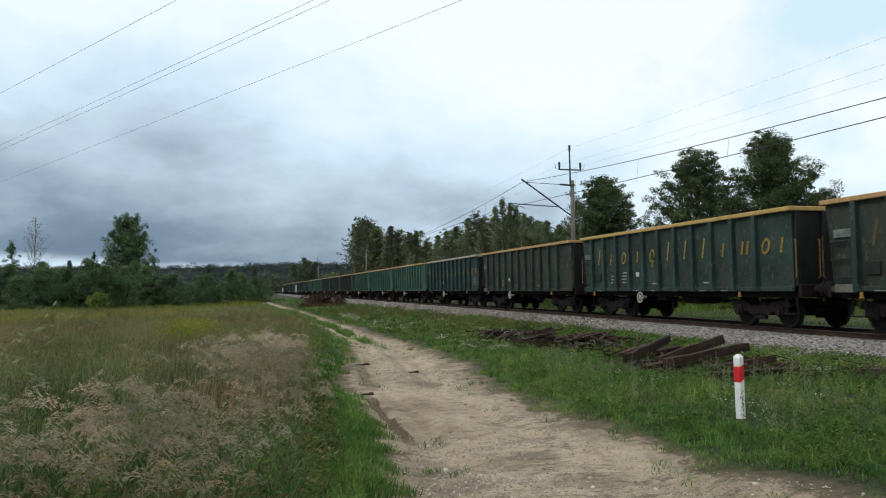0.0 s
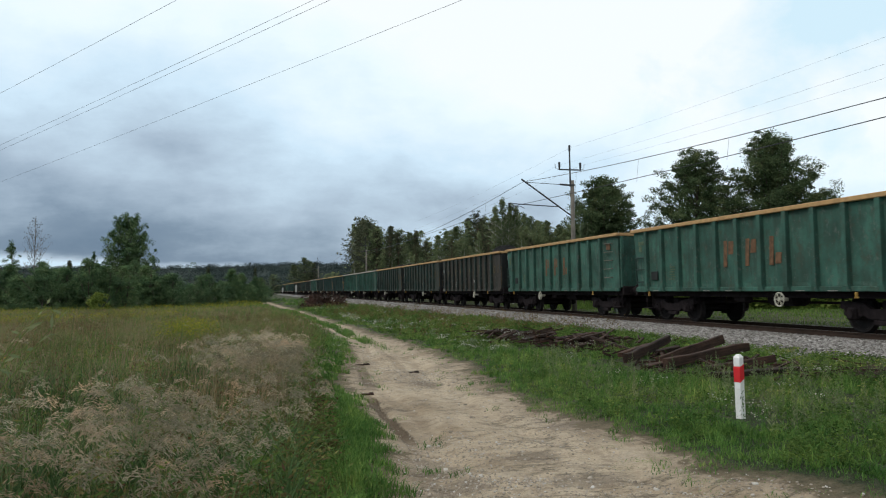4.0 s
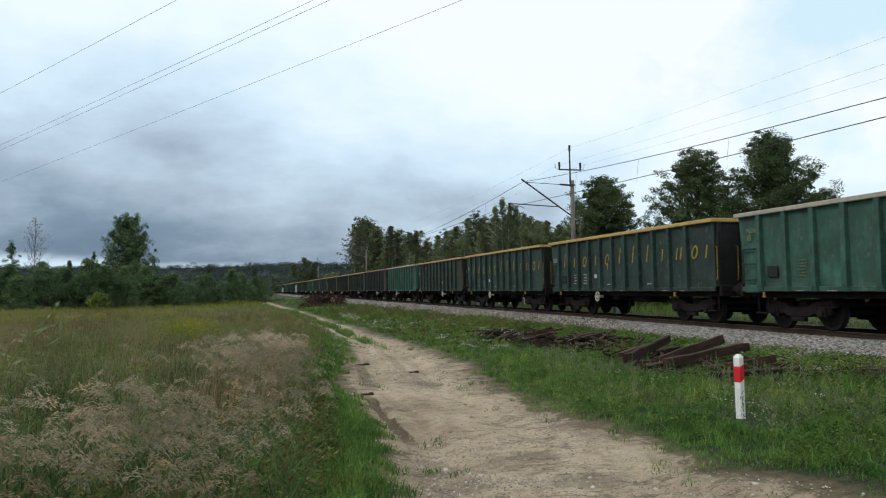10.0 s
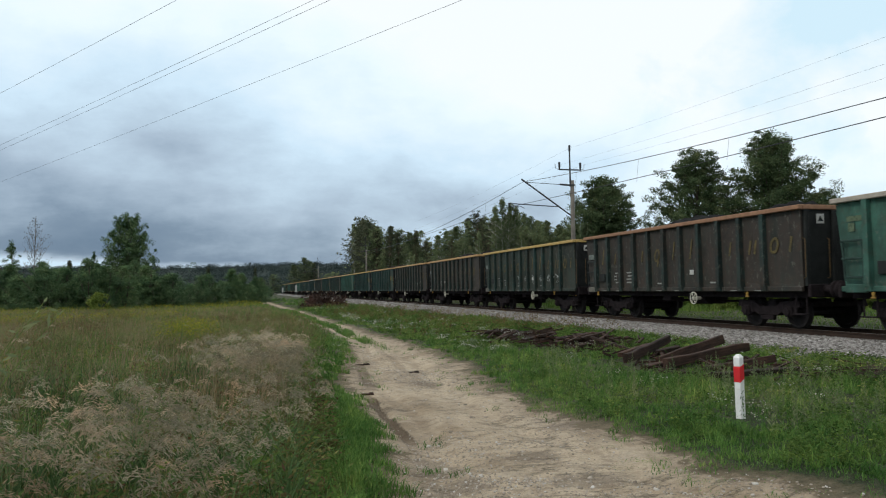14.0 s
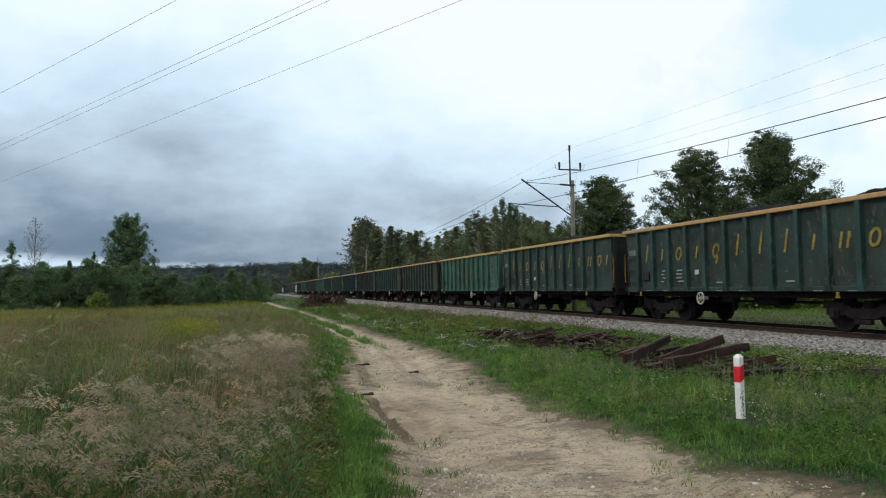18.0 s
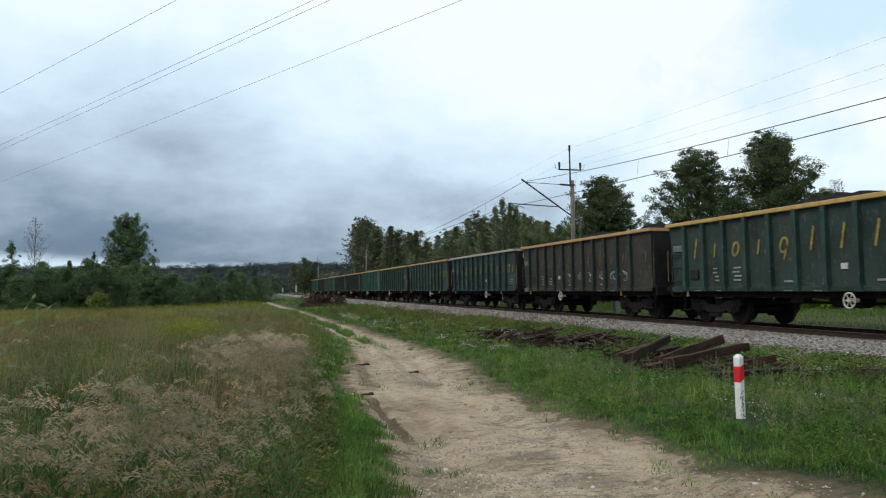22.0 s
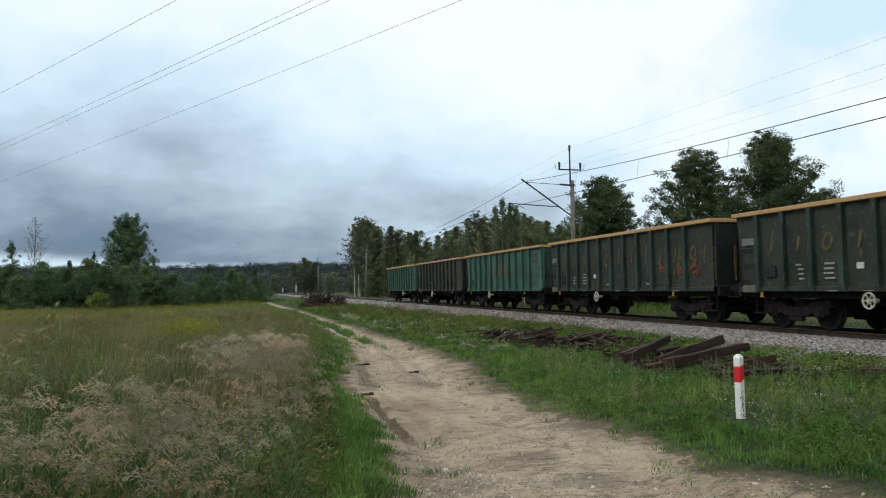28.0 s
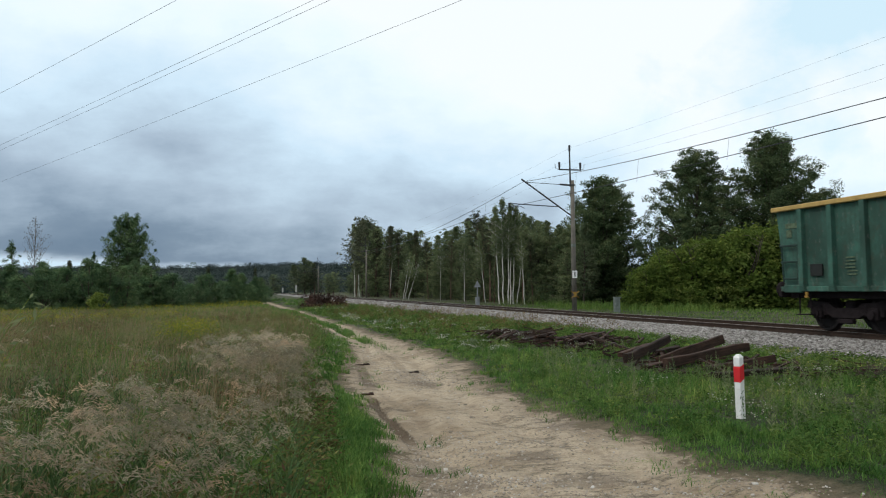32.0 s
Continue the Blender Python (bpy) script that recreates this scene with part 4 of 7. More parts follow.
        rung = shared("rung", lambda: Geo().tube([(0.05, -0.3, 0), (-0.03, -0.28, 0), (-0.03, 0.28, 0), (0.05, 0.3, 0)], 0.018, n=5).mesh("rung", SILL_PALE))
        for z in (1.55, 1.88, 2.21, 2.54, 2.87):
            part("rung", rung, w, at=(-1.49, -5.6, z))
        part("plate", shared("plate2", lambda: Geo().box(0, 0, 0, 0.012, 0.3, 0.22).mesh("plate", ORANGE)), w, "small faded orange plate", at=(-1.47, -5.6, 2.74))
    rnd = random.Random(100 + j)
    bar = shared("stencil", lambda: Geo().box(0, 0, 0, 0.006, 0.34, 0.05).mesh("stencil", STENCIL))
    bar_s = shared("stencil_s", lambda: Geo().box(0, 0, 0, 0.006, 0.2, 0.045).mesh("stencil", STENCIL))
    if not faded:
        for i in (7, 8):
            for z in (1.34, 1.46, 1.58, 1.70)[: rnd.choice((3, 4, 4))]:
                part("stencil", bar if i == 7 else bar_s, w, at=(-1.44, RIB_Y[i] + 0.5 + rnd.uniform(-0.06, 0.06), z))
        part("stencil", bar, w, at=(-1.44, RIB_Y[2] + 0.4, 1.28))
        part("stencil", bar, w, at=(-1.44, RIB_Y[5] + 0.4, 1.28))
        part("plate", shared("plate3", lambda: Geo().box(0, 0, 0, 0.01, 0.22, 0.15).mesh("plate", GREY_WHITE)), w, "small dusty white plate", at=(-1.445, RIB_Y[3] + 0.5 if j in TURNED else RIB_Y[6] + 0.55, 1.62))
    else:
        faint = shared("faint", lambda: Geo().box(0, 0, 0, 0.005, 0.3, 0.035).mesh("stencil", FADED_MARK))
        for z in (1.42, 1.5, 1.58, 1.66, 1.74, 1.82):
            part("stencil", faint, w, "faded yellowish stencil line", at=(-1.433, RIB_Y[8] + 0.5 + rnd.uniform(-0.05, 0.05), z))
        part("plate", shared("plate4", lambda: Geo().box(0, 0, 0, 0.006, 0.5, 0.13).box(0, 0.12, -0.2, 0.006, 0.2, 0.2).mesh("plate", FADED_MARK)), w, "faded yellowish painted patch", at=(-1.455, 5.82, 2.72))
    if coat == "teal":
        def outline():
            g = Geo()
            for z in (-0.2, 0.2):
                g.box(0, 0, z, 0.005, 0.82, 0.016)
            for y in (-0.41, 0.41):
                g.box(0, y, 0, 0.005, 0.016, 0.4)
            for z, l in ((0.09, 0.5), (0.0, 0.44), (-0.09, 0.54)):
                g.box(0, 0, z, 0.005, l, 0.03)
            return g.mesh("stencil_panel", STENCIL)
        part("stencil_panel", shared("stencil_panel", outline), w, "white outlined panel of unreadable stencilled lines", at=(-1.433, RIB_Y[0] - 0.75, 1.62))
    if "t" in extras:
        me = shared("tri", lambda: Geo().box(0, 0, 0, 0.22, 0.012, 0.25).mesh("warning_plate", GREY_WHITE))
        p = part("warning_plate", me, w, "white plate with a dark triangle", at=(-0.95, -6.51, 2.88))
        part("triangle", shared("tri2", lambda: Geo().prism([(-0.08, -0.07), (0.08, -0.07), (0, 0.08)], "y", -0.012, -0.006).mesh("triangle", STEP_IRON)), p)
    if "g" in extras:
        for i, y in enumerate((RIB_Y[5] + 0.5, RIB_Y[4] + 0.5, RIB_Y[3] + 0.5, RIB_Y[2] + 0.5, RIB_Y[1] + 0.6, RIB_Y[1] + 0.25, RIB_Y[0] + 0.6)):
            def scrawl(i=i):
                q = random.Random(i)
                a, b = q.uniform(1.5, 2.6), q.uniform(0.5, 1.6)
                pts = [(0, 0.2 * math.cos(a * n * 0.4 + b) - 0.012 * n, 0.17 * math.sin(n * 0.4) + 0.04 * math.sin(3.1 * n * 0.4 + b)) for n in range(20)]
                return Geo().tube(pts, 0.009, n=4).mesh("graffiti", SPRAY)
            part("graffiti", shared(("scrawl", i), scrawl), w, "white spray-painted scrawl", at=(-1.44, y, 1.6))
    if "o" in extras:
        for i, y in enumerate((RIB_Y[1] + 0.5, RIB_Y[0] + 0.5, RIB_Y[0] - 0.5)):
            def tag(i=i):
                q = random.Random(i + 40)
                g = Geo()
                for n in range(26):
                    m = Matrix.Rotation(q.uniform(-1.5, 1.5), 3, "X")
                    g.box(0.0001 * n, q.gauss(0, 0.17), q.gauss(0, 0.15), 0.004, q.uniform(0.06, 0.2), q.uniform(0.03, 0.08), m=m)
                return g.mesh("graffiti", ORANGE_SPRAY)
            part("graffiti", shared(("tag", i), tag), w, "orange spray-painted tag", at=(-1.448, y, 1.8))
    # load of coal, heaped
    hump, crest = (0.24, 0.4) if "c" in extras else (0.42, -3.2) if "d" in extras else (0.42, 4.2) if "e" in extras else (0.0, 0.0)
    def coal():
        q = random.Random(11)
        g = Geo()
        nx, ny = 10, 60
        for a in range(ny + 1):
            for b in range(nx + 1):
                x, y = -1.34 + 2.68 * b / nx, -6.3 + 12.6 * a / ny
                e = min(1, (1.34 - abs(x)) / 0.9) * min(1, (6.3 - abs(y)) / 1.3)
                mound = math.exp(-((y - crest) / 1.3) ** 2) if abs(crest) > 2 else max(math.exp(-((y - crest) / 1.6) ** 2), 0.8 * math.exp(-((y + 4.6) / 0.9) ** 2))
                z = 2.85 + e * (0.50 + hump * 0.85 * mound) + q.uniform(-0.07, 0.07) * e
                g.v.append((x, y, z))
        for a in range(ny):
            for b in range(nx):
                i = a * (nx + 1) + b
                g.f.append((i, i + 1, i + nx + 2, i + nx + 1))
        return g.mesh("coal_load", COAL)
    part("coal_load", shared(("coal", hump, crest), coal), w, "heaped black coal")
    # running gear
    ws, sf = shared("wheelset", wheelset_mesh), None
    for y in (-4.5, 4.5):
        b = part("bogie", shared("bogie", bogie_mesh), w, "black cast steel bogie", at=(0, y, 0))
        for s in (-1, 1):
            part("side_frame", shared(("sideframe", s), lambda: side_frame_mesh(s).mesh("side_frame", UNDER)), b)
        for a in (-0.9, 0.9):
            wheels.append((part("wheelset", ws, b, at=(0, a, 0.46)), j))
    return w


wheels = []
TURNED = (5, 7, 8, 11, 14, 16, 17, 22, 23, 24, 26, 27, 34)   # wagons standing the other way round
TRAIN = [("f", "olive", "tan", ""), ("f", "green", "yellow", ""), ("f", "olive", "tan", ""), ("f", "teal", "pale", ""), ("mint", "mint", "tan", ""), ("mint", "mint", "tan", ""),
         ("mint", "mint", "tan", ""), ("f", "brown", "tan", "td"), ("f", "olive", "tan", "t"), ("f", "olive", "tan", "c"), ("mint", "mint", "pale", "c"), ("mint", "mint", "pale", ""),
         ("f", "green", "yellow", ""), ("f", "green", "yellow", ""), ("f", "olive", "tan", "tc"), ("mint", "mint", "pale", ""), ("f", "brown", "rust", "tc"), ("f", "olive", "yellow", "tg"),
         ("f", "brown", "tan", "c"), ("f", "brown", "tan", "g"), ("f", "green", "tan", "c"), ("f", "green", "yellow", "c"), ("mint", "mint", "yellow", ""), ("f", "olive", "tan", "t"),
         ("f", "green", "yellow", "c"), ("f", "brown", "tan", "gc"), ("f", "teal", "pale", "t"), ("f", "green", "tan", "tc"), ("f", "green", "yellow", "c"), ("mint", "mint", "tan", ""),
         ("f", "olive", "tan", ""), ("f", "olive", "tan", "o"), ("mint", "mint", "tan", ""), ("f", "brown", "tan", "e"), ("mint", "mint", "yellow", "")]
wagons = [make_wagon(j, *spec) for j, spec in enumerate(TRAIN)]


# ---- trees and shrubs ----
def leaf_cloud(rng, centres, radii, per, size, flat=0.75, single=False):
    """Small leaves in loose clusters: arrays of vertices and triangles."""
    n = len(centres) * per
    c = np.repeat(centres, per, 0)
    r = np.repeat(radii, per)
    p = rng.normal(size=(n, 3))
    p *= (rng.random((n, 1)) ** 0.45) / np.linalg.norm(p, axis=1, keepdims=True)
    p[:, 2] *= flat
    p = c + p * r[:, None]
    a = rng.normal(size=(n, 3))
    a[:, 2] *= 0.6
    a /= np.linalg.norm(a, axis=1, keepdims=True)
    b = np.cross(a, rng.normal(size=(n, 3)))
    b /= np.linalg.norm(b, axis=1, keepdims=True)
    s = size * rng.uniform(0.6, 1.35, (n, 1))
    if single:   # one triangle a leaf, for foliage far off
        v = np.stack([p - a * s, p + b * s * 0.7, p + a * s], 1).reshape(-1, 3)
        return v, np.arange(n * 3).reshape(-1, 3)
    v = np.stack([p - a * s, p + b * s * 0.5, p + a * s, p - b * s * 0.5], 1).reshape(-1, 3)
    i = np.arange(n)[:, None] * 4
    t = np.concatenate([i + [0, 1, 2], i + [0, 2, 3]])
    return v, t


def crown_points(rng, n, height, base, radius, shape, lump=0.35):
    """Cluster centres filling a crown: shape 'tall' or 'bush'."""
    out = []
    ph = rng.uniform(0, 6.28, 6)
    while len(out) < n:
        u = rng.random()
        if shape == "tall":
            prof = (0.35 + 0.65 * math.sin(math.pi * min(1, u * 0.9 + 0.12))) * (1 - u ** 2.2 * 0.75)
        else:
            prof = math.sqrt(max(0, 1 - u ** 2))
        ang = rng.uniform(0, 6.283)
        wob = 1 + lump * (0.5 * math.sin(3 * ang + ph[0] + 4 * u) + 0.5 * math.sin(5 * ang + ph[1] - 7 * u) + 0.5 * math.sin(9 * u + ph[2] + ang))
        rr = radius * prof * wob * (rng.random() ** 0.4)
        out.append((rr * math.cos(ang), rr * math.sin(ang), base + (height - base) * u))
    return np.array(out)


def make_tree(name, label, seed, height, base, radius, shape, leaf, bark, clusters, per, size, trunk=0.16, category="tree", stems=1, spread=0.6, limb=0.5, lump=0.35, puff=0.26, flat=0.75, single=False):
    """A tree as an empty with a trunk (and limbs) and a crown of leaves; it stands at the origin until it is moved."""
    rng = np.random.default_rng(seed)
    tree = thing(name, label, category)
    g = Geo()
    pts = crown_points(rng, clusters, height, base, radius, shape, lump)
    for s in range(stems):
        top = Vector((rng.normal() * spread * (0.3 + (stems > 1)), rng.normal() * spread * (0.3 + (stems > 1)), height * rng.uniform(0.86, 0.96)))
        foot = Vector((rng.normal() * 0.25 * (stems > 1), rng.normal() * 0.25 * (stems > 1), -0.15))
        line = [foot.lerp(top, q) + Vector((rng.normal() * 0.05 * height * 0.12, rng.normal() * 0.05 * height * 0.12, 0)) * (0 < q < 1) for q in (0, 0.12, 0.3, 0.5, 0.7, 0.88, 1)]
        g.tube(line, trunk * rng.uniform(0.75, 1.1) * 1.15, 0.015, 7)
        for c in pts[:: max(1, int(1 / limb))][s::stems]:
            q = min(0.97, max(base / height * 0.8, (c[2] - 0.35 * math.hypot(c[0], c[1])) / height))
            i = min(5, int(q * 6))
            start = line[i].lerp(line[i + 1], q * 6 - i)
            start.z = height * q * 0.93
            end = Vector(c)
            if (end - start).length > 0.5:
                midp = start.lerp(end, 0.5) + Vector((0, 0, 0.12 * (end - start).length))
                g.tube([start, midp, end], trunk * 0.25, 0.008, 4, False)
    part("trunk", g.mesh("trunk", bark), tree)
    if per:
        v, t = leaf_cloud(rng, pts, rng.uniform(0.5, 1.3, len(pts)) * radius * puff, per, size, flat, single)
        part("crown", tri_mesh("crown", v, t, leaf), tree)
    return tree


def reach(shape, u):
    """How far a crown spreads at a share u of its height."""
    if shape == "alder":
        return (1 - u) ** 0.37 * min(1.0, 0.76 + 0.8 * u)
    if shape == "oval":
        return math.sin(math.pi * min(1.0, 0.18 + 0.74 * u)) ** 0.75
    if shape == "column":
        return (0.5 + 0.5 * math.sin(math.pi * min(1.0, 0.2 + 0.75 * u))) * (1 - 0.8 * u ** 2.6)
    if shape == "spire":
        return (1 - u) ** 0.85 * 0.95 + 0.05
    return math.sqrt(max(0.02, 1 - u ** 2))


def limb_tree(name, label, seed, height, base, radius, shape, leaf, bark, limbs, twigs, per, size, trunk=0.16, rise=(0.15, 0.8), clump=0.4, flat=0.6, sway=0.4, lumpy=1.0, category="tree"):
    """A tree whose leaves sit in tufts along limbs that leave the trunk all round; it stands at the origin until it is moved."""
    rng = np.random.default_rng(seed)
    tree = thing(name, label, category)
    g = Geo()
    top = Vector((rng.normal() * sway, rng.normal() * sway, height * 0.97))
    line = [Vector((0, 0, -0.15)).lerp(top, q) + Vector((rng.normal(), rng.normal(), 0)) * 0.12 * sway * (0 < q < 1) for q in np.linspace(0, 1, 9)]
    g.tube(line, trunk * 1.15, 0.018, 7)
    spots, sizes = [], []
    lean = rng.uniform(0, 6.28, 3)
    for i in range(limbs):
        u = (i + rng.random()) / limbs
        tip = base + (height - base) * u
        az = 2.399 * i + rng.normal() * 0.5
        el = rise[0] + (rise[1] - rise[0]) * u + rng.normal() * 0.16
        wob = 1 + lumpy * (0.24 * math.sin(2 * az + lean[0] + 3 * u) + 0.2 * math.sin(3 * az + lean[1] - 6 * u))
        out = radius * reach(shape, u) * wob * rng.uniform(0.6, 1.12)
        z0 = min(height * 0.95, max(base * 0.75, tip - out * math.tan(el)))
        q = z0 / height
        j = min(7, int(q * 8))
        start = line[j].lerp(line[j + 1], q * 8 - j)
        end = Vector((start.x + out * math.cos(az), start.y + out * math.sin(az), tip))
        mid = start.lerp(end, 0.5) + Vector((0, 0, 0.06 * out))
        g.tube([start, mid, end], trunk * 0.09 + 0.012 * out, 0.008, 4, False)
        side = Vector((-math.sin(az), math.cos(az), 0.0))
        for n in range(twigs):
            w = 0.25 + 0.75 * (n + rng.random()) / twigs
            p = start.lerp(mid, w * 2) if w < 0.5 else mid.lerp(end, w * 2 - 1)
            p = p + side * (rng.normal() * 0.2 * out * (1.15 - 0.6 * w)) + Vector((0, 0, rng.normal() * clump * 0.35))
            spots.append(p)
            sizes.append(clump * rng.uniform(0.5, 1.3) * (1.2 - 0.5 * w))
    for n in range(6):
        spots.append(top + Vector((rng.normal() * 0.14 * n, rng.normal() * 0.14 * n, -0.2 * n)) * clump * 2.0)
        sizes.append(clump * (0.25 + 0.12 * n))
    part("trunk", g.mesh("trunk", bark), tree)
    v, t = leaf_cloud(rng, np.array(spots), np.array(sizes), per, size, flat, True)
    part("crown", tri_mesh("crown", v, t, leaf), tree)
    return tree


def stand(ob, x, y, turn=0.0, size=1.0):
    ob.scale = (size, size, size)
    ob.location = (x, y, float(lie(x, y)))
    ob.rotation_euler = (0, 0, turn)
    return ob


def again(ob, x, y, turn, size, wide=1.0):
    c = copy_thing(ob, Matrix.Identity(4))
    c.scale = (size * wide, size * wide, size)
    c.location = (x, y, float(lie(x, y)))
    c.rotation_euler = (0, 0, turn)
    return c


# big alders and the round tree beyond the line
stand(limb_tree("alder_tree", "tall dark alder with an open, gappy crown beyond the railway", 21, 11.0, 1.4, 5.0, "alder", LEAF_DARK, BARK, 140, 8, 92, 0.08, 0.2, (0.1, 1.0), 0.58, 0.6, 0.4, 0.55), 31.2, 48.3)
stand(limb_tree("alder_tree", "tall dark alder with a dense leafy crown beyond the railway", 22, 11.6, 1.6, 5.1, "alder", LEAF_DARK, BARK, 165, 9, 92, 0.08, 0.22, (0.1, 1.0), 0.62, 0.6, 0.4, 0.55), 35.0, 45.3)
stand(limb_tree("alder_tree", "lower dark alder with a loose crown edge", 23, 7.8, 1.2, 3.2, "alder", LEAF_DARK, BARK, 66, 6, 80, 0.08, 0.13, (0.1, 0.8), 0.52, 0.6), 38.4, 44.6)
stand(limb_tree("alder_tree", "dense dark green tree behind the concrete mast", 24, 10.0, 0.3, 5.5, "alder", LEAF_DARK, BARK, 165, 9, 92, 0.085, 0.2, (0.1, 0.95), 0.64, 0.6, 0.4, 0.55), 27.5, 56.7)
stand(limb_tree("alder_tree", "small dark tree at the wood's edge", 25, 5.6, 0.3, 2.0, "column", LEAF_DARK, BARK, 44, 5, 60, 0.08, 0.1), 30.6, 52.4)

# the thicket of fresh green bushes by the line
bush = make_tree("bush", "dense fresh green bush beyond the railway", 31, 4.0, 0.0, 2.2, "bush", LEAF_BUSH, BARK, 190, 46, 0.11, 0.05, "bush", 4, 0.8, 0.2)
stand(bush, 22.8, 40.9, 0.3, 0.62)
for x, y, r, s in ((24.2, 40.6, 1.1, 0.8), (25.4, 40.2, 2.2, 0.9), (26.6, 39.8, 3.0, 0.98), (28.3, 39.2, 4.1, 1.08), (29.8, 38.8, 0.7, 1.15), (31.4, 38.2, 1.9, 1.2), (33.2, 37.4, 2.6, 1.22), (25.0, 42.6, 5.0, 0.85), (27.5, 42.5, 3.4, 1.0), (35.0, 36.6, 0.4, 1.2), (30.5, 42.0, 0.9, 1.2)):
    again(bush, x, y, r, s)

# the mixed wood along the far side
rng0 = np.random.default_rng(77)
birch = limb_tree("birch_tree", "slender birch with a bare white stem and an airy crown", 41, 12.0, 6.0, 1.25, "column", LEAF_BIRCH, BARK_BIRCH, 64, 5, 20, 0.075, 0.07, (0.1, 0.85), 0.28, 0.8, 0.35)
broad = limb_tree("woodland_tree", "leafy broadleaved tree in the mixed wood", 42, 10.5, 1.6, 2.3, "column", LEAF_FOREST, BARK, 84, 5, 24, 0.10, 0.11, (0.1, 0.8), 0.36, 0.6)
broad2 = limb_tree("woodland_tree", "bushy young broadleaved tree in the mixed wood", 43, 8.5, 0.4, 2.1, "oval", LEAF_BIRCH, BARK, 76, 5, 24, 0.09, 0.07, (0.2, 0.85), 0.34, 0.65)
pine = limb_tree("pine_tree", "tall pine with a reddish bare trunk in the wood", 44, 13.0, 7.0, 1.7, "oval", LEAF_PINE, BARK_PINE, 40, 5, 34, 0.09, 0.12, (0.0, 0.8), 0.42, 0.45)
spruce = limb_tree("spruce_tree", "dark pointed conifer in the mixed wood", 45, 11.0, 0.8, 1.9, "spire", LEAF_PINE, BARK_PINE, 72, 5, 24, 0.10, 0.11, (-0.2, 0.7), 0.36, 0.45, 0.15)
# how high the wood's skyline stands, by bearing
BEARING = [0.12, 0.149, 0.187, 0.22, 0.263, 0.3065, 0.341, 0.3715, 0.40, 0.429, 0.47, 0.6]
RISE = [0.080, 0.094, 0.084, 0.079, 0.084, 0.102, 0.117, 0.115, 0.094, 0.100, 0.092, 0.09]


def wood_height(x, y):
    return 1.6 + y * float(np.interp(x / y, BEARING, RISE))


def grow(kind, full, x, y, share, wide=1.0, first=False):
    """Stands a tree of the wood at a share of the skyline's height there."""
    size = wood_height(x, y) * share / full
    turn = x * 3.1 + y * 1.7
    if first:
        return stand(kind, x, y, turn, size)
    return again(kind, x, y, turn, size, wide)


FULL = {birch: 12.0, broad: 10.5, broad2: 8.5, pine: 13.0, spruce: 11.0}
grow(birch, 12.0, 21.9, 62.2, 0.98, first=True)
grow(broad, 10.5, 25.5, 70.0, 0.85, first=True)
grow(broad2, 8.5, 24.3, 62.0, 0.75, first=True)
grow(pine, 13.0, 26.3, 85.8, 1.0, first=True)
grow(spruce, 11.0, 24.7, 112.0, 0.97, first=True)
kinds = [broad, broad2, spruce, pine, broad2, broad, broad2]
for i in range(86):
    q = 0.152 + 0.315 * i / 85 + rng0.uniform(-0.004, 0.004)
    x = 23.4 + rng0.uniform(0, 1) ** 1.2 * 12
    k = kinds[int(rng0.integers(0, 7))] if i > 7 else (broad2, broad)[i % 2]
    grow(k, FULL[k], x, x / q, rng0.uniform(0.6, 0.98), rng0.uniform(0.95, 1.3))
for i in range(26):
    q = 0.345 + 0.13 * i / 25 + rng0.uniform(-0.004, 0.004)
    x = rng0.uniform(24.5, 31)
    k = (broad, spruce, broad2)[i % 3]
    grow(k, FULL[k], x, x / q, rng0.uniform(0.55, 0.9), rng0.uniform(1.0, 1.4))
# white birch stems before it, some of them leaning
for x, y, s, a in ((21.2, 63.0, 0.96, 0.0), (21.4, 62.5, 1.02, 0.03), (21.6, 61.8, 0.9, 0.05), (22.2, 62.3, 0.95, 0.07), (22.5, 62.2, 0.75, 0.16), (22.0, 59.0, 0.72, 0.0), (21.9, 118.0, 0.8, 0.1), (22.0, 107.0, 0.62, 0.24),
                   (22.3, 106.0, 0.6, 0.32), (22.2, 109.0, 0.66, 0.18), (22.6, 89.0, 0.7, 0.05), (22.4, 78.0, 0.7, 0.04), (22.8, 72.0, 0.75, -0.05), (21.4, 147.0, 0.9, 0.0), (21.1, 151.0, 0.95, 0.02)):
    ob = grow(birch, 12.0, x, y, s)
    ob.rotation_euler = (0.4 * a, a, 0)
# young growth filling the wood's edge
for i in range(34):
    q = 0.155 + 0.30 * i / 33 + rng0.uniform(-0.004, 0.004)
    x = rng0.uniform(22.6, 25.0)
    grow(broad2, FULL[broad2], x, x / q, rng0.uniform(0.22, 0.45), rng0.uniform(1.3, 1.9))
# bare-trunked pines and saplings before it
for x, y, s in ((22.7, 69.0, 0.9), (22.9, 70.5, 0.8), (23.2, 72.0, 0.85), (23.0, 67.6, 0.7), (23.4, 74.5, 0.8), (22.6, 61.0, 0.72), (22.9, 59.5, 0.7), (22.5, 84.0, 0.8), (23.0, 97.0, 0.8), (21.9, 118.0, 0.9), (22.1, 133.0, 0.9)):
    grow(pine, 13.0, x, y, s, 0.8)
aspen = limb_tree("aspen_tree", "tall grey-green aspen at the end of the wood", 46, 12.0, 4.0, 2.4, "oval", LEAF_ASPEN, BARK, 90, 6, 34, 0.10, 0.12, (0.4, 1.1), 0.4, 0.9, 0.3)
FULL[aspen] = 12.0
grow(aspen, 12.0, 21.4, 143.7, 1.0, first=True)
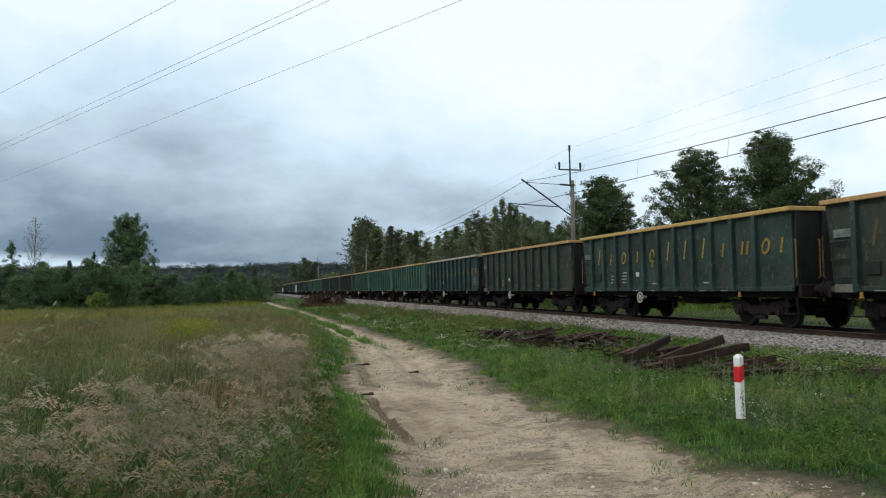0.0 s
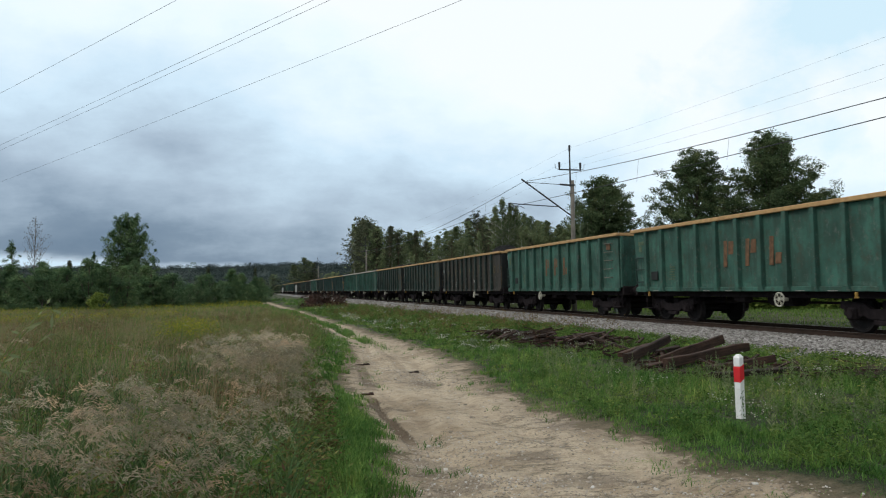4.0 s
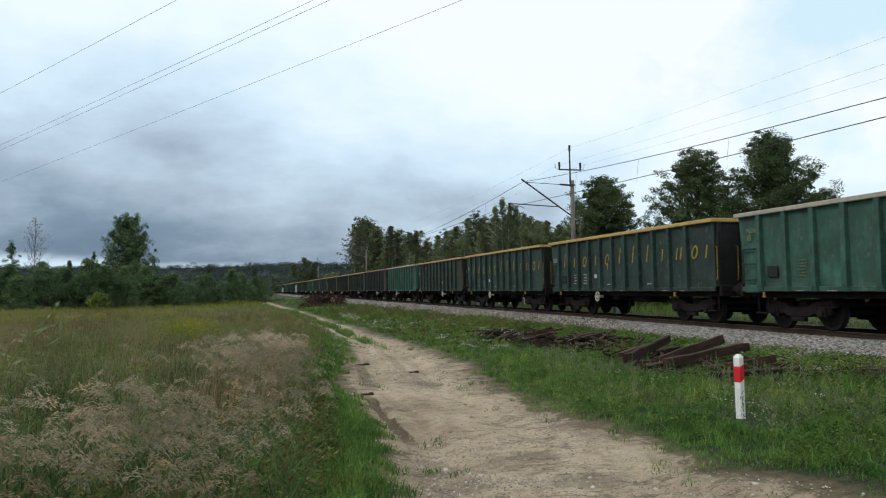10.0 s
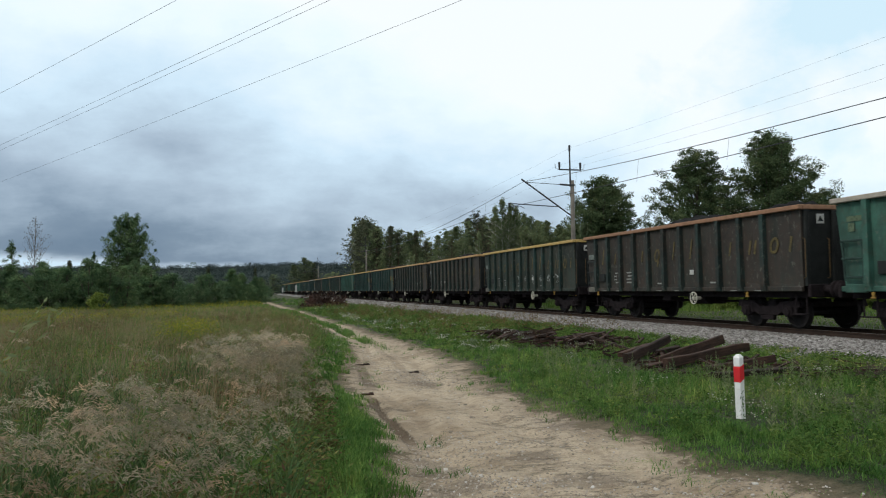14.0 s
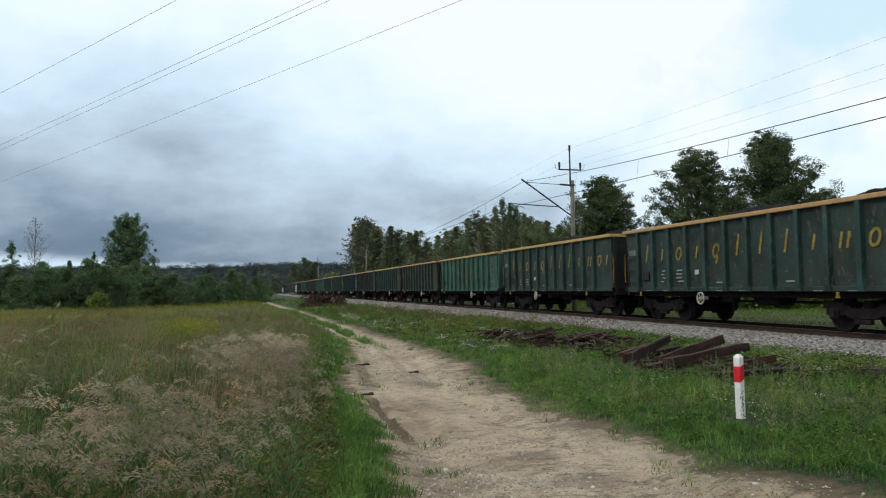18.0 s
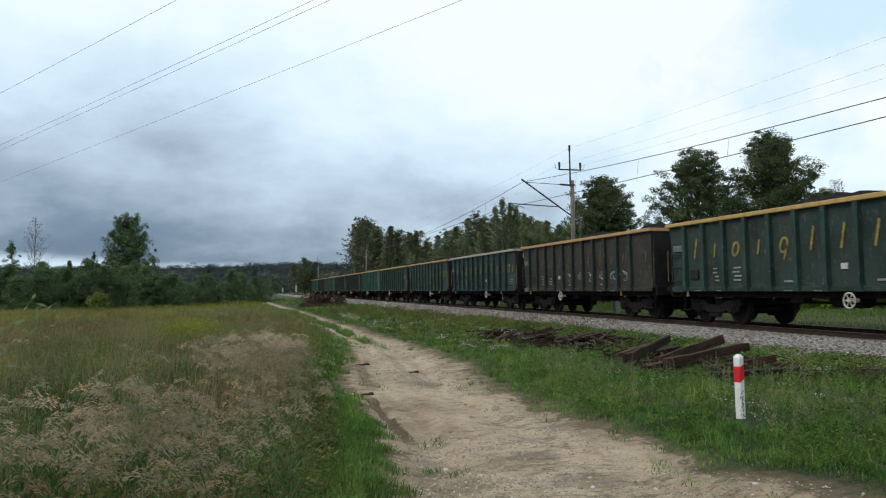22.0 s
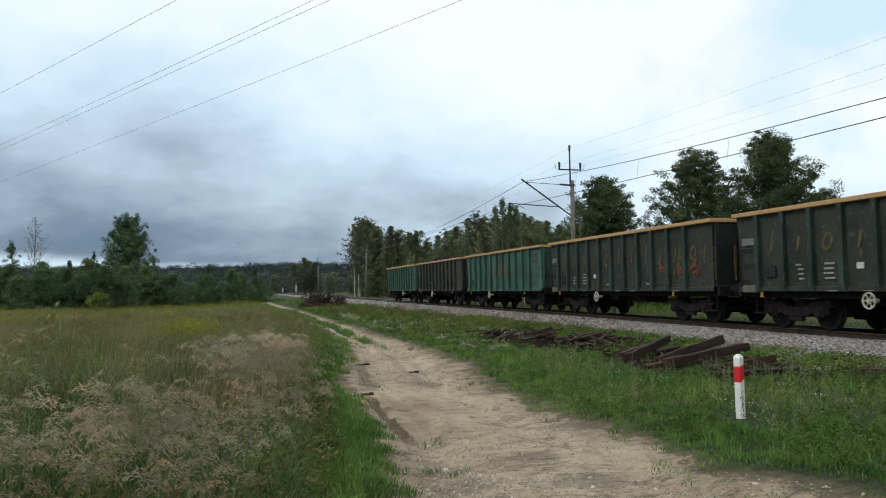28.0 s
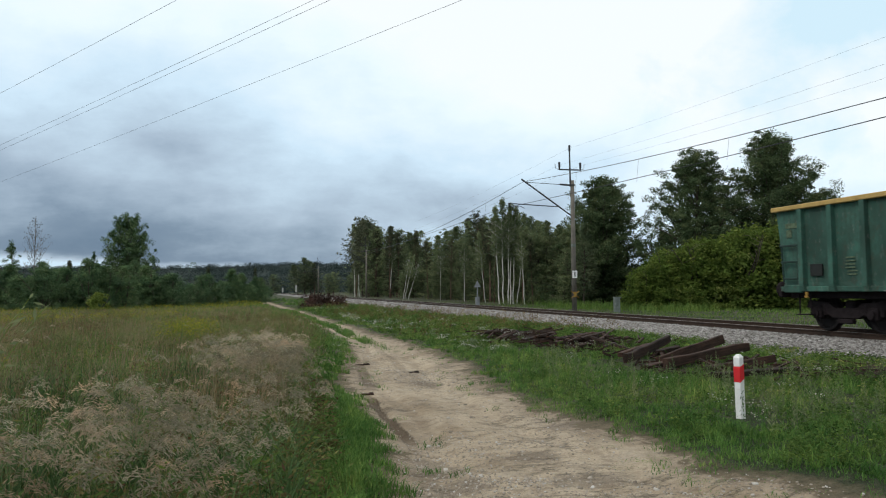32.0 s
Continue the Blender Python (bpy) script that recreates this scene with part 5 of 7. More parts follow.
# tall edge trees at the wood's far end
for x, y, s, k in ((22.3, 147.0, 0.97, aspen), (23.4, 141.0, 0.95, broad), (21.9, 139.0, 0.98, aspen), (22.6, 133.0, 0.9, broad2), (23.0, 123.0, 0.98, spruce), (25.0, 128.0, 0.9, spruce), (21.2, 150.0, 0.7, pine)):
    grow(k, FULL[k], x, y, s, 1.15)

# the shrub belt across the field, and the line of its foot
BELT_X = [-40.5, -18.5, -11.4, -6.2, -1.8, 3.1]
BELT_Y = [75.7, 69.1, 71.3, 78.3, 91.5, 109.0]
shrub = make_tree("willow_shrub", "bushy grey-green willow shrub at the field's far edge", 51, 4.0, 0.0, 2.3, "bush", LEAF_SHRUB, BARK, 170, 48, 0.092, 0.05, "shrub", 4, 0.8, 0.2, lump=0.55, single=True)
shrub2 = make_tree("willow_shrub", "upright dark willow shrub at the field's far edge", 52, 4.8, 0.0, 1.8, "tall", LEAF_SHRUB, BARK, 170, 48, 0.092, 0.05, "shrub", 3, 0.6, 0.2, lump=0.5, single=True)
stand(shrub, -15.9, 70.0, 0.0, 0.9)
stand(shrub2, -12.8, 71.0, 0.0, 0.9)
for i in range(70):
    u = i / 69
    x = -40.5 + 43.6 * u + rng0.uniform(-0.5, 0.5)
    y = np.interp(x, BELT_X, BELT_Y) + rng0.uniform(0, 6)
    if i % 9 == 4:
        again(spruce, x, y + 2, rng0.uniform(0, 6.28), rng0.uniform(0.33, 0.44), 1.2)
    again(shrub if rng0.random() < 0.55 else shrub2, x, y, rng0.uniform(0, 6.28), rng0.uniform(0.5, 0.92) * np.interp(x, [-14, -8, 3], [1.0, 0.9, 0.95]), rng0.uniform(0.95, 1.3))
stand(limb_tree("poplar_tree", "solitary leafy poplar with upswept branches above the shrubs", 53, 10.3, 1.0, 3.4, "oval", LEAF_SHRUB, BARK, 170, 7, 64, 0.09, 0.16, (0.8, 1.15), 0.5, 1.0, 0.2, 0.35), -12.7, 93.8)
stand(limb_tree("poplar_tree", "thin young poplar beside the larger one", 57, 6.0, 0.8, 1.2, "column", LEAF_SHRUB, BARK, 26, 4, 22, 0.085, 0.05, (0.6, 1.1), 0.26, 0.85), -16.2, 92.5)
stand(limb_tree("young_tree", "thin young tree with sparse foliage above the shrubs", 54, 6.9, 2.6, 1.2, "column", LEAF_SHRUB, BARK, 24, 3, 40, 0.085, 0.07, (0.4, 1.1), 0.36, 0.7), -22.8, 88.3)
stand(limb_tree("bare_birch", "nearly bare pale sapling above the shrubs", 55, 9.4, 3.6, 1.5, "oval", LEAF_WITHERED, BARK_PALE, 46, 4, 7, 0.06, 0.06, (0.7, 1.2), 0.3, 0.8), -20.9, 87.7)
stand(make_tree("field_bush", "low yellow-green bush in the meadow", 56, 1.45, 0.15, 0.85, "bush", LEAF_FIELD, BARK, 60, 30, 0.08, 0.03, "bush", 3, 0.5, 0.2), -10.5, 62.5)

# trees by the line where it disappears, and the wooded ridge behind
for x, y, s, k in ((19.2, 253.0, 1.15, broad), (21.5, 256.0, 1.05, broad), (16.5, 256.0, 0.95, broad), (22.0, 250.0, 0.9, spruce), (9.0, 250.0, 0.8, broad2), (24.0, 230.0, 0.75, broad2), (30.0, 225.0, 0.7, broad2), (35.0, 235.0, 0.8, broad), (42.0, 230.0, 0.75, broad2),
                   (29.0, 260.0, 0.9, broad2), (6.0, 270.0, 0.7, broad2), (38.0, 270.0, 0.9, broad), (21.0, 280.0, 0.8, broad2)):
    again(k, x, y, s * 5, s, 1.8)


def ridge_height(x):
    return 24 + 2.5 * np.sin(x * 0.006 + 1) + 1.2 * np.sin(x * 0.021)


def make_ridge():
    rng = np.random.default_rng(9)
    hill = Geo()
    xs = np.linspace(-900, 700, 81)
    for x in xs:
        h = float(ridge_height(x))
        for y, z in ((520, -1), (640, h * 0.45), (800, h), (1000, h)):
            hill.v.append((x, y, z))
    for i in range(80):
        for k in range(3):
            a = i * 4 + k
            hill.f.append((a, a + 4, a + 5, a + 1))
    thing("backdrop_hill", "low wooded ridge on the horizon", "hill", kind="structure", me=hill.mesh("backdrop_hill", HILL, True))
    n = 3200
    x = rng.uniform(-620, 420, n)
    y = 520 + 290 * rng.random(n) ** 0.8
    z = np.interp(y, [520, 640, 800], [0, 0.45, 1.0]) * ridge_height(x)
    tall = rng.uniform(6, 10, n)
    v, t = leaf_cloud(rng, np.stack([x, y, z + tall * 0.1], 1), tall * 0.62, 105, 0.6, 0.6, True)
    thing("distant_wood", "dark forest covering the ridge, tinted blue for haze", "forest", kind="stuff", me=tri_mesh("distant_wood", v, t, LEAF_FAR))
    # a nearer belt of low woodland at the ridge's foot
    n = 420
    x = rng.uniform(-190, 150, n)
    y = 330 + 80 * rng.random(n)
    tall = rng.uniform(5, 9.5, n)
    v, t = leaf_cloud(rng, np.stack([x, y, tall * 0.45], 1), tall * 0.5, 120, 0.5, 0.95, True)
    thing("woodland_belt", "belt of low woodland beyond the fields, tinted blue for haze", "forest", kind="stuff", me=tri_mesh("woodland_belt", v, t, LEAF_FAR))


make_ridge()


# ---- line equipment ----
def make_mast(y, full=True):
    m = thing("catenary_mast", "grey concrete catenary mast with a steel cantilever and insulators", "catenary mast", pose(18.3, y, 0.2), group="catenary masts")
    part("pole", shared("pole", lambda: Geo().tube([(0, 0, -0.2), (0, 0, 7.55)], 0.15, 0.11, 12).mesh("pole", CONCRETE, True)), m)
    part("collar", shared("collar", lambda: Geo().tube([(0, 0, 7.25), (0, 0, 7.32)], 0.17, n=12).box(-0.16, 0, 7.28, 0.16, 0.1, 0.1, 0.01).box(0.16, 0, 6.3, 0.1, 0.2, 0.06).mesh("collar", GALV)), m)
    part("spike", shared("spike", lambda: Geo().tube([(-0.12, 0, 7.2), (-0.14, 0, 9.45)], 0.05, 0.04, 6).mesh("spike", GALV)), m)
    part("crossarm", shared("crossarm", lambda: Geo().box(-0.13, 0, 8.17, 1.42, 0.07, 0.07, 0.005).tube([(-0.82, 0, 8.17), (-1.02, 0, 8.24), (-1.04, 0, 8.5)], 0.016, n=5).tube([(0.56, 0, 8.17), (0.74, 0, 8.24), (0.76, 0, 8.5)], 0.016, n=5).mesh("crossarm", GALV)), m)
    ins = shared("insulator", lambda: Geo().tube([(0, 0, 0), (0, 0, 0.1), (0, 0, 0.4)], 0.05, 0.06, 8).tube([(0, 0, 0.1), (0, 0, 0.14)], 0.075, n=8).tube([(0, 0, 0.2), (0, 0, 0.24)], 0.075, n=8).tube([(0, 0, 0.3), (0, 0, 0.34)], 0.075, n=8).mesh("insulator", GALV))
    for x, z in ((-0.78, 8.2), (0.52, 8.2), (-0.14, 9.2)):
        part("insulator", ins, m, at=(x, 0, z))
    part("cantilever_strut", shared("strut", lambda: Geo().tube([(-0.14, 0, 5.55), (-3.1, 0, 7.55)], 0.045, n=7).mesh("cantilever_strut", GALV)), m, "sloping steel cantilever tube")
    part("tie_rod", shared("tie", lambda: Geo().tube([(-0.14, 0, 7.28), (-2.75, 0, 7.38)], 0.018, n=5).tube([(-0.2, 0, 7.28), (-0.75, 0, 7.31)], 0.055, n=8).mesh("tie_rod", GALV)), m)
    part("registration_tube", shared("reg", lambda: Geo().tube([(-0.9, 0, 6.02), (-3.9, 0, 6.16)], 0.03, n=6).tube([(-3.85, 0, 6.16), (-3.85, 0, 5.96)], 0.04, n=6).tube([(-3.85, 0, 5.98), (-3.2, 0, 6.02), (-2.95, 0, 5.9)], 0.018, n=5).mesh("registration_tube", GALV)), m)
    if full:
        part("white_band", Geo().tube([(0, 0, 3.72), (0, 0, 3.9)], 0.138, n=12, caps=False).mesh("white_band", SIGN_GREY), m, "pale painted band")
        p = part("white_plate", Geo().box(0, 0, 0, 0.3, 0.02, 0.42, 0.005).mesh("white_plate", WHITE), m, "white plate with a dark bar", at=(-0.02, -0.17, 2.15))
        part("dark_bar", Geo().box(0, -0.014, 0, 0.06, 0.006, 0.3).mesh("dark_bar", STEP_IRON), p)
        s = part("warning_bracket", Geo().box(0, 0, 0, 0.14, 0.03, 0.3, 0.005).box(0.0, 0, 0, 0.62, 0.02, 0.05, m=Matrix.Rotation(0.7, 3, "Y")).box(0.0, 0, 0, 0.62, 0.02, 0.05, m=Matrix.Rotation(-0.7, 3, "Y")).mesh("warning_bracket", YELLOW), m, "yellow and grey crossed bracket", at=(-0.02, -0.175, 1.0))
    return m


for i, y in enumerate((41.0, 118.3, 197.5, 275.0)):
    make_mast(y, i == 0)


def sag_line(a, b, drop, n=24):
    a, b = Vector(a), Vector(b)
    return [a.lerp(b, i / n) - Vector((0, 0, drop * 4 * (i / n) * (1 - i / n))) for i in range(n + 1)]


def wire(name, label, spans, r):
    g = Geo()
    for a, b, d in spans:
        g.tube(sag_line(a, b, d), r, n=5)
    return thing(name, label, "overhead wire", me=g.mesh(name, WIRE))


wire("contact_wire", "thin copper contact wire above the track", [((15.9, -36, 6.12), (14.55, 41, 6.18), 0.58), ((14.55, 41, 6.22), (15.7, 118.3, 6.22), 0.05), ((15.7, 118.3, 6.22), (14.8, 197.5, 6.22), 0.05)], 0.014)
wire("messenger_wire", "sagging messenger wire above the contact wire", [((15.6, -36, 7.6), (15.3, 41, 7.6), 1.55), ((15.3, 41, 7.6), (15.3, 118.3, 7.6), 1.35), ((15.3, 118.3, 7.6), (15.3, 197.5, 7.6), 1.35)], 0.014)
for x, z in ((17.52, 8.62), (18.82, 8.62), (18.16, 9.62)):
    wire("feeder_wire", "thin feeder wire along the catenary masts", [((x, -36, z), (x, 41, z), 0.95), ((x, 41, z), (x, 118.3, z), 0.7), ((x, 118.3, z), (x, 197.5, z), 0.7)], 0.0028)
dropper = Geo()
for y in (22.0, 28.0, 34.0, 47.0, 53.0, 60.0):
    u = (y + 36) / 77 if y < 41 else (y - 41) / 77.3
    top = 7.6 - (1.55 if y < 41 else 1.35) * 4 * u * (1 - u)
    bot = 6.16 - (0.58 if y < 41 else 0.05) * 4 * u * (1 - u)
    part_x = 15.4 if y < 41 else 15.0
    dropper.tube([(part_x, y, top), (part_x - 0.1, y, bot)], 0.005, n=4)
thing("dropper_wires", "thin droppers between messenger and contact wire", "overhead wire", me=dropper.mesh("dropper_wires", WIRE))


# ---- overhead power line crossing the field ----
for x0, y0, x1, y1 in ((-13.3, 47.9, -2.8, 31.4), (-18.0, 65.0, 2.4, 30.2), (-18.7, 67.5, 3.0, 30.1), (-24.0, 87.0, 8.1, 28.9)):
    dx, dy = (x1 - x0), (y1 - y0)
    n = math.hypot(dx, dy)
    dx, dy = dx / n, dy / n
    wire("power_line", "thin dark overhead power line crossing the field", [((x0 - dx * 60, y0 - dy * 60, 13.2), (x1 + dx * 60, y1 + dy * 60, 13.2), 0.35)], 0.0078)


# ---- marker post, signs ----
def make_post():
    p = thing("marker_post", "white concrete marker post with a red band, standing in weeds", "marker post", pose(5.87, 8.31, -0.06, 0, -1.6, 24))
    part("shaft", Geo().box(0, 0, 0.32, 0.092, 0.085, 0.68, 0.008).mesh("shaft", WHITE), p)
    g = Geo().box(0, 0, 0.735, 0.092, 0.085, 0.11, 0.006)
    h = 0.046
    g.add([(-h, -0.0425, 0.79), (h, -0.0425, 0.79), (h, 0.0425, 0.79), (-h, 0.0425, 0.79), (-0.02, -0.02, 0.825), (0.02, -0.02, 0.825), (0.02, 0.02, 0.825), (-0.02, 0.02, 0.825)],
          [(0, 1, 5, 4), (1, 2, 6, 5), (2, 3, 7, 6), (3, 0, 4, 7), (4, 5, 6, 7), (3, 2, 1, 0)])
    part("cap", g.mesh("cap", WHITE), p, "bevelled white top")
    band = Geo().box(0, 0, 0.60, 0.097, 0.09, 0.19, 0.006)
    band.v = [(x, y, z + 0.4 * x) for x, y, z in band.v]
    part("red_band", band.mesh("red_band", RED), p, "red painted slanting band")


make_post()


def make_signal_sign():
    s = thing("warning_sign", "small grey triangular sign on a post beside the railway", "railway sign", pose(17.9, 58.6, 0.25))
    part("post", Geo().tube([(0, 0, -0.1), (0, 0, 1.5)], 0.045, n=8).box(0, 0, 0.3, 0.3, 0.2, 0.75, 0.02).mesh("post", GREYMETAL), s)
    part("triangle", Geo().prism([(-0.27, 1.45), (0.27, 1.45), (0.0, 1.98)], "y", -0.02, 0.02).mesh("triangle", GREYMETAL), s)


make_signal_sign()
cab = thing("trackside_cabinet", "grey metal cabinet post beside the railway", "cabinet", pose(18.8, 36.8, 0.2))
part("body", Geo().box(0, 0, 0.42, 0.28, 0.25, 0.84, 0.02).mesh("body", SIGN_GREY), cab)
part("lid", Geo().box(0.02, 0, 0.86, 0.34, 0.3, 0.05, 0.01).mesh("lid", SIGN_GREY), cab)
for x, y, h in ((12.0, 185.5, 2.0), (11.5, 240.0, 1.6)):
    s = thing("white_marker_board", "white trackside marker board far along the line", "railway sign", pose(x, y, 0.9), group="far marker boards")
    part("board", Geo().box(0, 0, h * 0.55, 0.42, 0.05, h * 0.8, 0.02).mesh("board", GREY_WHITE), s)
    part("post", Geo().tube([(0, 0.06, -0.9), (0, 0.06, h)], 0.05, n=6).mesh("post", GREYMETAL), s)


# ---- heap of old sleepers ----
def make_sleepers():
    rng = random.Random(3)
    def beam(seed):
        q = random.Random(seed)
        g = Geo()
        n = 7
        hw, hh = 0.112, 0.072
        for i in range(n + 1):
            y = -1.25 + 2.5 * i / n
            w, h = hw * q.uniform(0.88, 1.06), hh * q.uniform(0.85, 1.06)
            ox, oz = q.uniform(-0.012, 0.012), q.uniform(-0.01, 0.01)
            e = q.uniform(-0.06, 0.06) if i in (0, n) else 0
            c = 0.02
            for u, v in ((-w + c, -h), (w - c, -h), (w, -h + c), (w, h - c), (w - c, h), (-w + c, h), (-w, h - c), (-w, -h + c)):
                g.v.append((u + ox, y + e + q.uniform(-0.015, 0.015), v + oz))
        for i in range(n):
            for k in range(8):
                a, b = i * 8 + k, i * 8 + (k + 1) % 8
                g.f.append((a, b, b + 8, a + 8))
        g.f.append(tuple(reversed(range(8))))
        g.f.append(tuple(n * 8 + k for k in range(8)))
        return g.mesh("timber", OLD_WOOD)
    meshes = [beam(s) for s in range(6)]
    # leaning ends: start and finish of each timber
    rows = [((7.51, 12.87, 0.14), (9.90, 13.75, 0.35)), ((7.74, 13.47, 0.14), (9.89, 14.59, 0.45)), ((7.35, 14.11, 0.12), (9.31, 15.73, 0.40)), ((7.74, 15.04, 0.12), (9.03, 16.09, 0.24)), ((8.23, 11.98, 0.14), (9.96, 12.99, 0.16)),
            ((7.44, 11.25, 0.10), (9.34, 11.59, 0.10)), ((7.07, 12.82, 0.08), (8.42, 13.71, 0.12)), ((8.12, 13.82, 0.10), (10.00, 15.08, 0.17)), ((8.85, 15.53, 0.10), (9.71, 16.01, 0.16)), ((8.05, 12.4, 0.06), (9.7, 13.3, 0.06)),
            ((7.68, 18.36, 0.16), (9.54, 20.07, 0.30)), ((7.89, 18.91, 0.14), (9.62, 20.67, 0.24)), ((8.31, 19.65, 0.20), (9.58, 20.98, 0.22)), ((8.3, 17.6, 0.38), (8.5, 16.0, 0.14)), ((7.70, 17.37, 0.10), (8.62, 18.27, 0.20)),
            ((7.66, 17.77, 0.10), (8.78, 18.70, 0.12)), ((8.02, 19.54, 0.08), (9.27, 20.31, 0.10)), ((8.0, 18.2, 0.24), (9.6, 19.6, 0.36)),
            ((6.76, 22.71, 0.12), (8.01, 24.37, 0.18)), ((7.22, 21.38, 0.12), (8.26, 22.84, 0.26)), ((7.47, 20.25, 0.12), (9.12, 21.95, 0.22)), ((8.24, 22.07, 0.10), (9.52, 22.78, 0.12)), ((7.50, 21.26, 0.10), (8.72, 21.91, 0.10)), ((7.45, 19.54, 0.08), (8.62, 20.59, 0.10))]
    for cx, cy, n in ((8.7, 19.2, 4), (8.0, 22.4, 3)):
        for i in range(n):
            a = rng.uniform(0.45, 1.05)
            x, y, z = cx + rng.uniform(-0.9, 0.9), cy + rng.uniform(-1.0, 1.0), rng.uniform(0.06, 0.32)
            d = Vector((math.cos(a), math.sin(a), rng.uniform(-0.08, 0.12))) * rng.uniform(0.55, 1.2)
            rows.append((Vector((x, y, z)) - d, Vector((x, y, z)) + d))
    for i, (a, b) in enumerate(rows):
        a, b = Vector(a), Vector(b)
        low = 0.85 if (a.y + b.y) / 2 > 16.8 else 0.92
        a.z = a.z * low + 0.05
        b.z = b.z * low + 0.05
        d = (b - a).normalized()
        size = min(1.0, (b - a).length / 2.5)
        thin = (1.0 if size > 0.9 else 0.8) * (0.56 if (a.y + b.y) / 2 > 16.8 else 0.80)
        m = Matrix.Translation((a + b) / 2) @ d.to_track_quat("Y", "Z").to_matrix().to_4x4() @ Matrix.Rotation(rng.uniform(-0.3, 0.3) + (1.45 if i in (0, 1, 2, 4, 10) else 0), 4, "Y") @ Matrix.Diagonal((thin, size, thin, 1))
        thing("old_sleeper", "tarred old wooden railway sleeper thrown on a heap", "timber", m, "heap of old sleepers", me=meshes[i % 6])


make_sleepers()


def make_splinters():
    """Broken boards and bark lying about the heap."""
    rng = random.Random(19)
    g = Geo()
    for i in range(300):
        c = Vector((rng.gauss(9.2, 0.9), rng.uniform(11.0, 24.0), 0.0))
        c.x = min(11.6, max(7.3, c.x))
        c.z = float(lie(c.x, c.y)) + rng.uniform(0.02, 0.16)
        m = Matrix.Rotation(rng.uniform(0, 3.14), 3, "Z") @ Matrix.Rotation(rng.uniform(-0.35, 0.35), 3, "Y")
        g.box(c.x, c.y, c.z, rng.uniform(0.15, 0.75), rng.uniform(0.02, 0.07), rng.uniform(0.012, 0.04), m=m)
    for i in range(190):
        cx, cy = (8.8, 19.0) if i % 3 else (8.1, 22.6)
        x, y = rng.gauss(cx, 0.55), rng.gauss(cy, 0.8)
        z = float(lie(x, y)) + rng.uniform(0.03, 0.30)
        m = Matrix.Rotation(rng.gauss(0.75, 0.3), 3, "Z") @ Matrix.Rotation(rng.gauss(0, 0.12), 3, "Y")
        g.box(x, y, z, rng.uniform(0.5, 1.5), rng.uniform(0.025, 0.08), rng.uniform(0.015, 0.05), m=m)
    thing("wood_splinters", "dark splinters and broken boards round the sleeper heap", "wood debris", kind="stuff", me=g.mesh("wood_splinters", OLD_WOOD))


def make_scraps():
    """Dark scraps of board lying across the sandy track."""
    scrap = Geo().box(0, 0, 0.012, 0.42, 0.07, 0.022, 0.006).box(0.12, 0.015, 0.03, 0.16, 0.03, 0.012).mesh("board_scrap", OLD_WOOD)
    for x, y, turn, l in ((2.52, 16.9, 8, 0.75), (1.9, 12.2, -6, 0.45), (3.3, 15.2, 12, 0.5)):
        m = pose(x, y, float(lie(x, y)) + 0.004, 0, 0, turn) @ Matrix.Diagonal((l, 1, 1, 1))
        thing("board_scrap", "dark weathered scrap of board lying on the sand", "wood debris", m, "scraps on the track", me=scrap)


make_scraps()


# ---- brushwood heap by the line ----
def make_brush():
    rng = np.random.default_rng(8)
    h = thing("brushwood_heap", "dark brown heap of cut brushwood beside the railway", "brush heap")
    g = Geo()
    for i in range(160):
        c = Vector((6.8 + rng.normal() * 0.9, 70.5 + rng.normal() * 0.9, 0.1 + abs(rng.normal()) * 0.42))
        d = Vector((rng.normal(), rng.normal(), abs(rng.normal()) * 0.7)).normalized()
        l = rng.uniform(0.5, 1.3)
        g.tube([c - d * l * 0.5, c + d * l * 0.5], 0.02, 0.006, 4, False)
    part("branches", g.mesh("branches", BARK), h)
    pts = np.stack([6.8 + rng.normal(size=60) * 0.95, 70.5 + rng.normal(size=60) * 0.8, 0.15 + np.abs(rng.normal(size=60)) * 0.45], 1)
    v, t = leaf_cloud(rng, pts, np.full(60, 0.45), 50, 0.11)
    part("twig_mass", tri_mesh("twig_mass", v, t, TWIG_DRY), h)


make_brush()


# ---- grass, weeds, flowers ----
def blades(rng, x, y, height, width, lean, wind=(0.0, 0.0), z0=-0.02):
    """Curved blades of grass as arrays: five vertices and three triangles each."""
    n = len(x)
    z = lie(x, y) + z0
    a = rng.uniform(0, 2 * np.pi, n)
    side = np.stack([np.cos(a), np.sin(a)], 1) * (width / 2)[:, None]
    b = rng.uniform(0, 2 * np.pi, n)
    bend = np.stack([np.cos(b), np.sin(b)], 1) * (height * lean)[:, None] + np.array(wind) * height[:, None]
    base = np.stack([x, y], 1)
    m = base + bend * 0.3
    t = base + bend
    drop = np.minimum(0.6, (np.hypot(bend[:, 0], bend[:, 1]) / height) ** 2 * 0.5)
    v = np.empty((n, 5, 3))
    v[:, 0, :2], v[:, 0, 2] = base - side, z
    v[:, 1, :2], v[:, 1, 2] = base + side, z
    v[:, 2, :2], v[:, 2, 2] = m - side * 0.8, z + height * 0.58
    v[:, 3, :2], v[:, 3, 2] = m + side * 0.8, z + height * 0.58
    v[:, 4, :2], v[:, 4, 2] = t, z + height * (1 - drop)
    i = np.arange(n)[:, None] * 5
    tris = np.concatenate([i + [0, 1, 3], i + [0, 3, 2], i + [2, 3, 4]])
    return v.reshape(-1, 3), tris, v[:, 4]


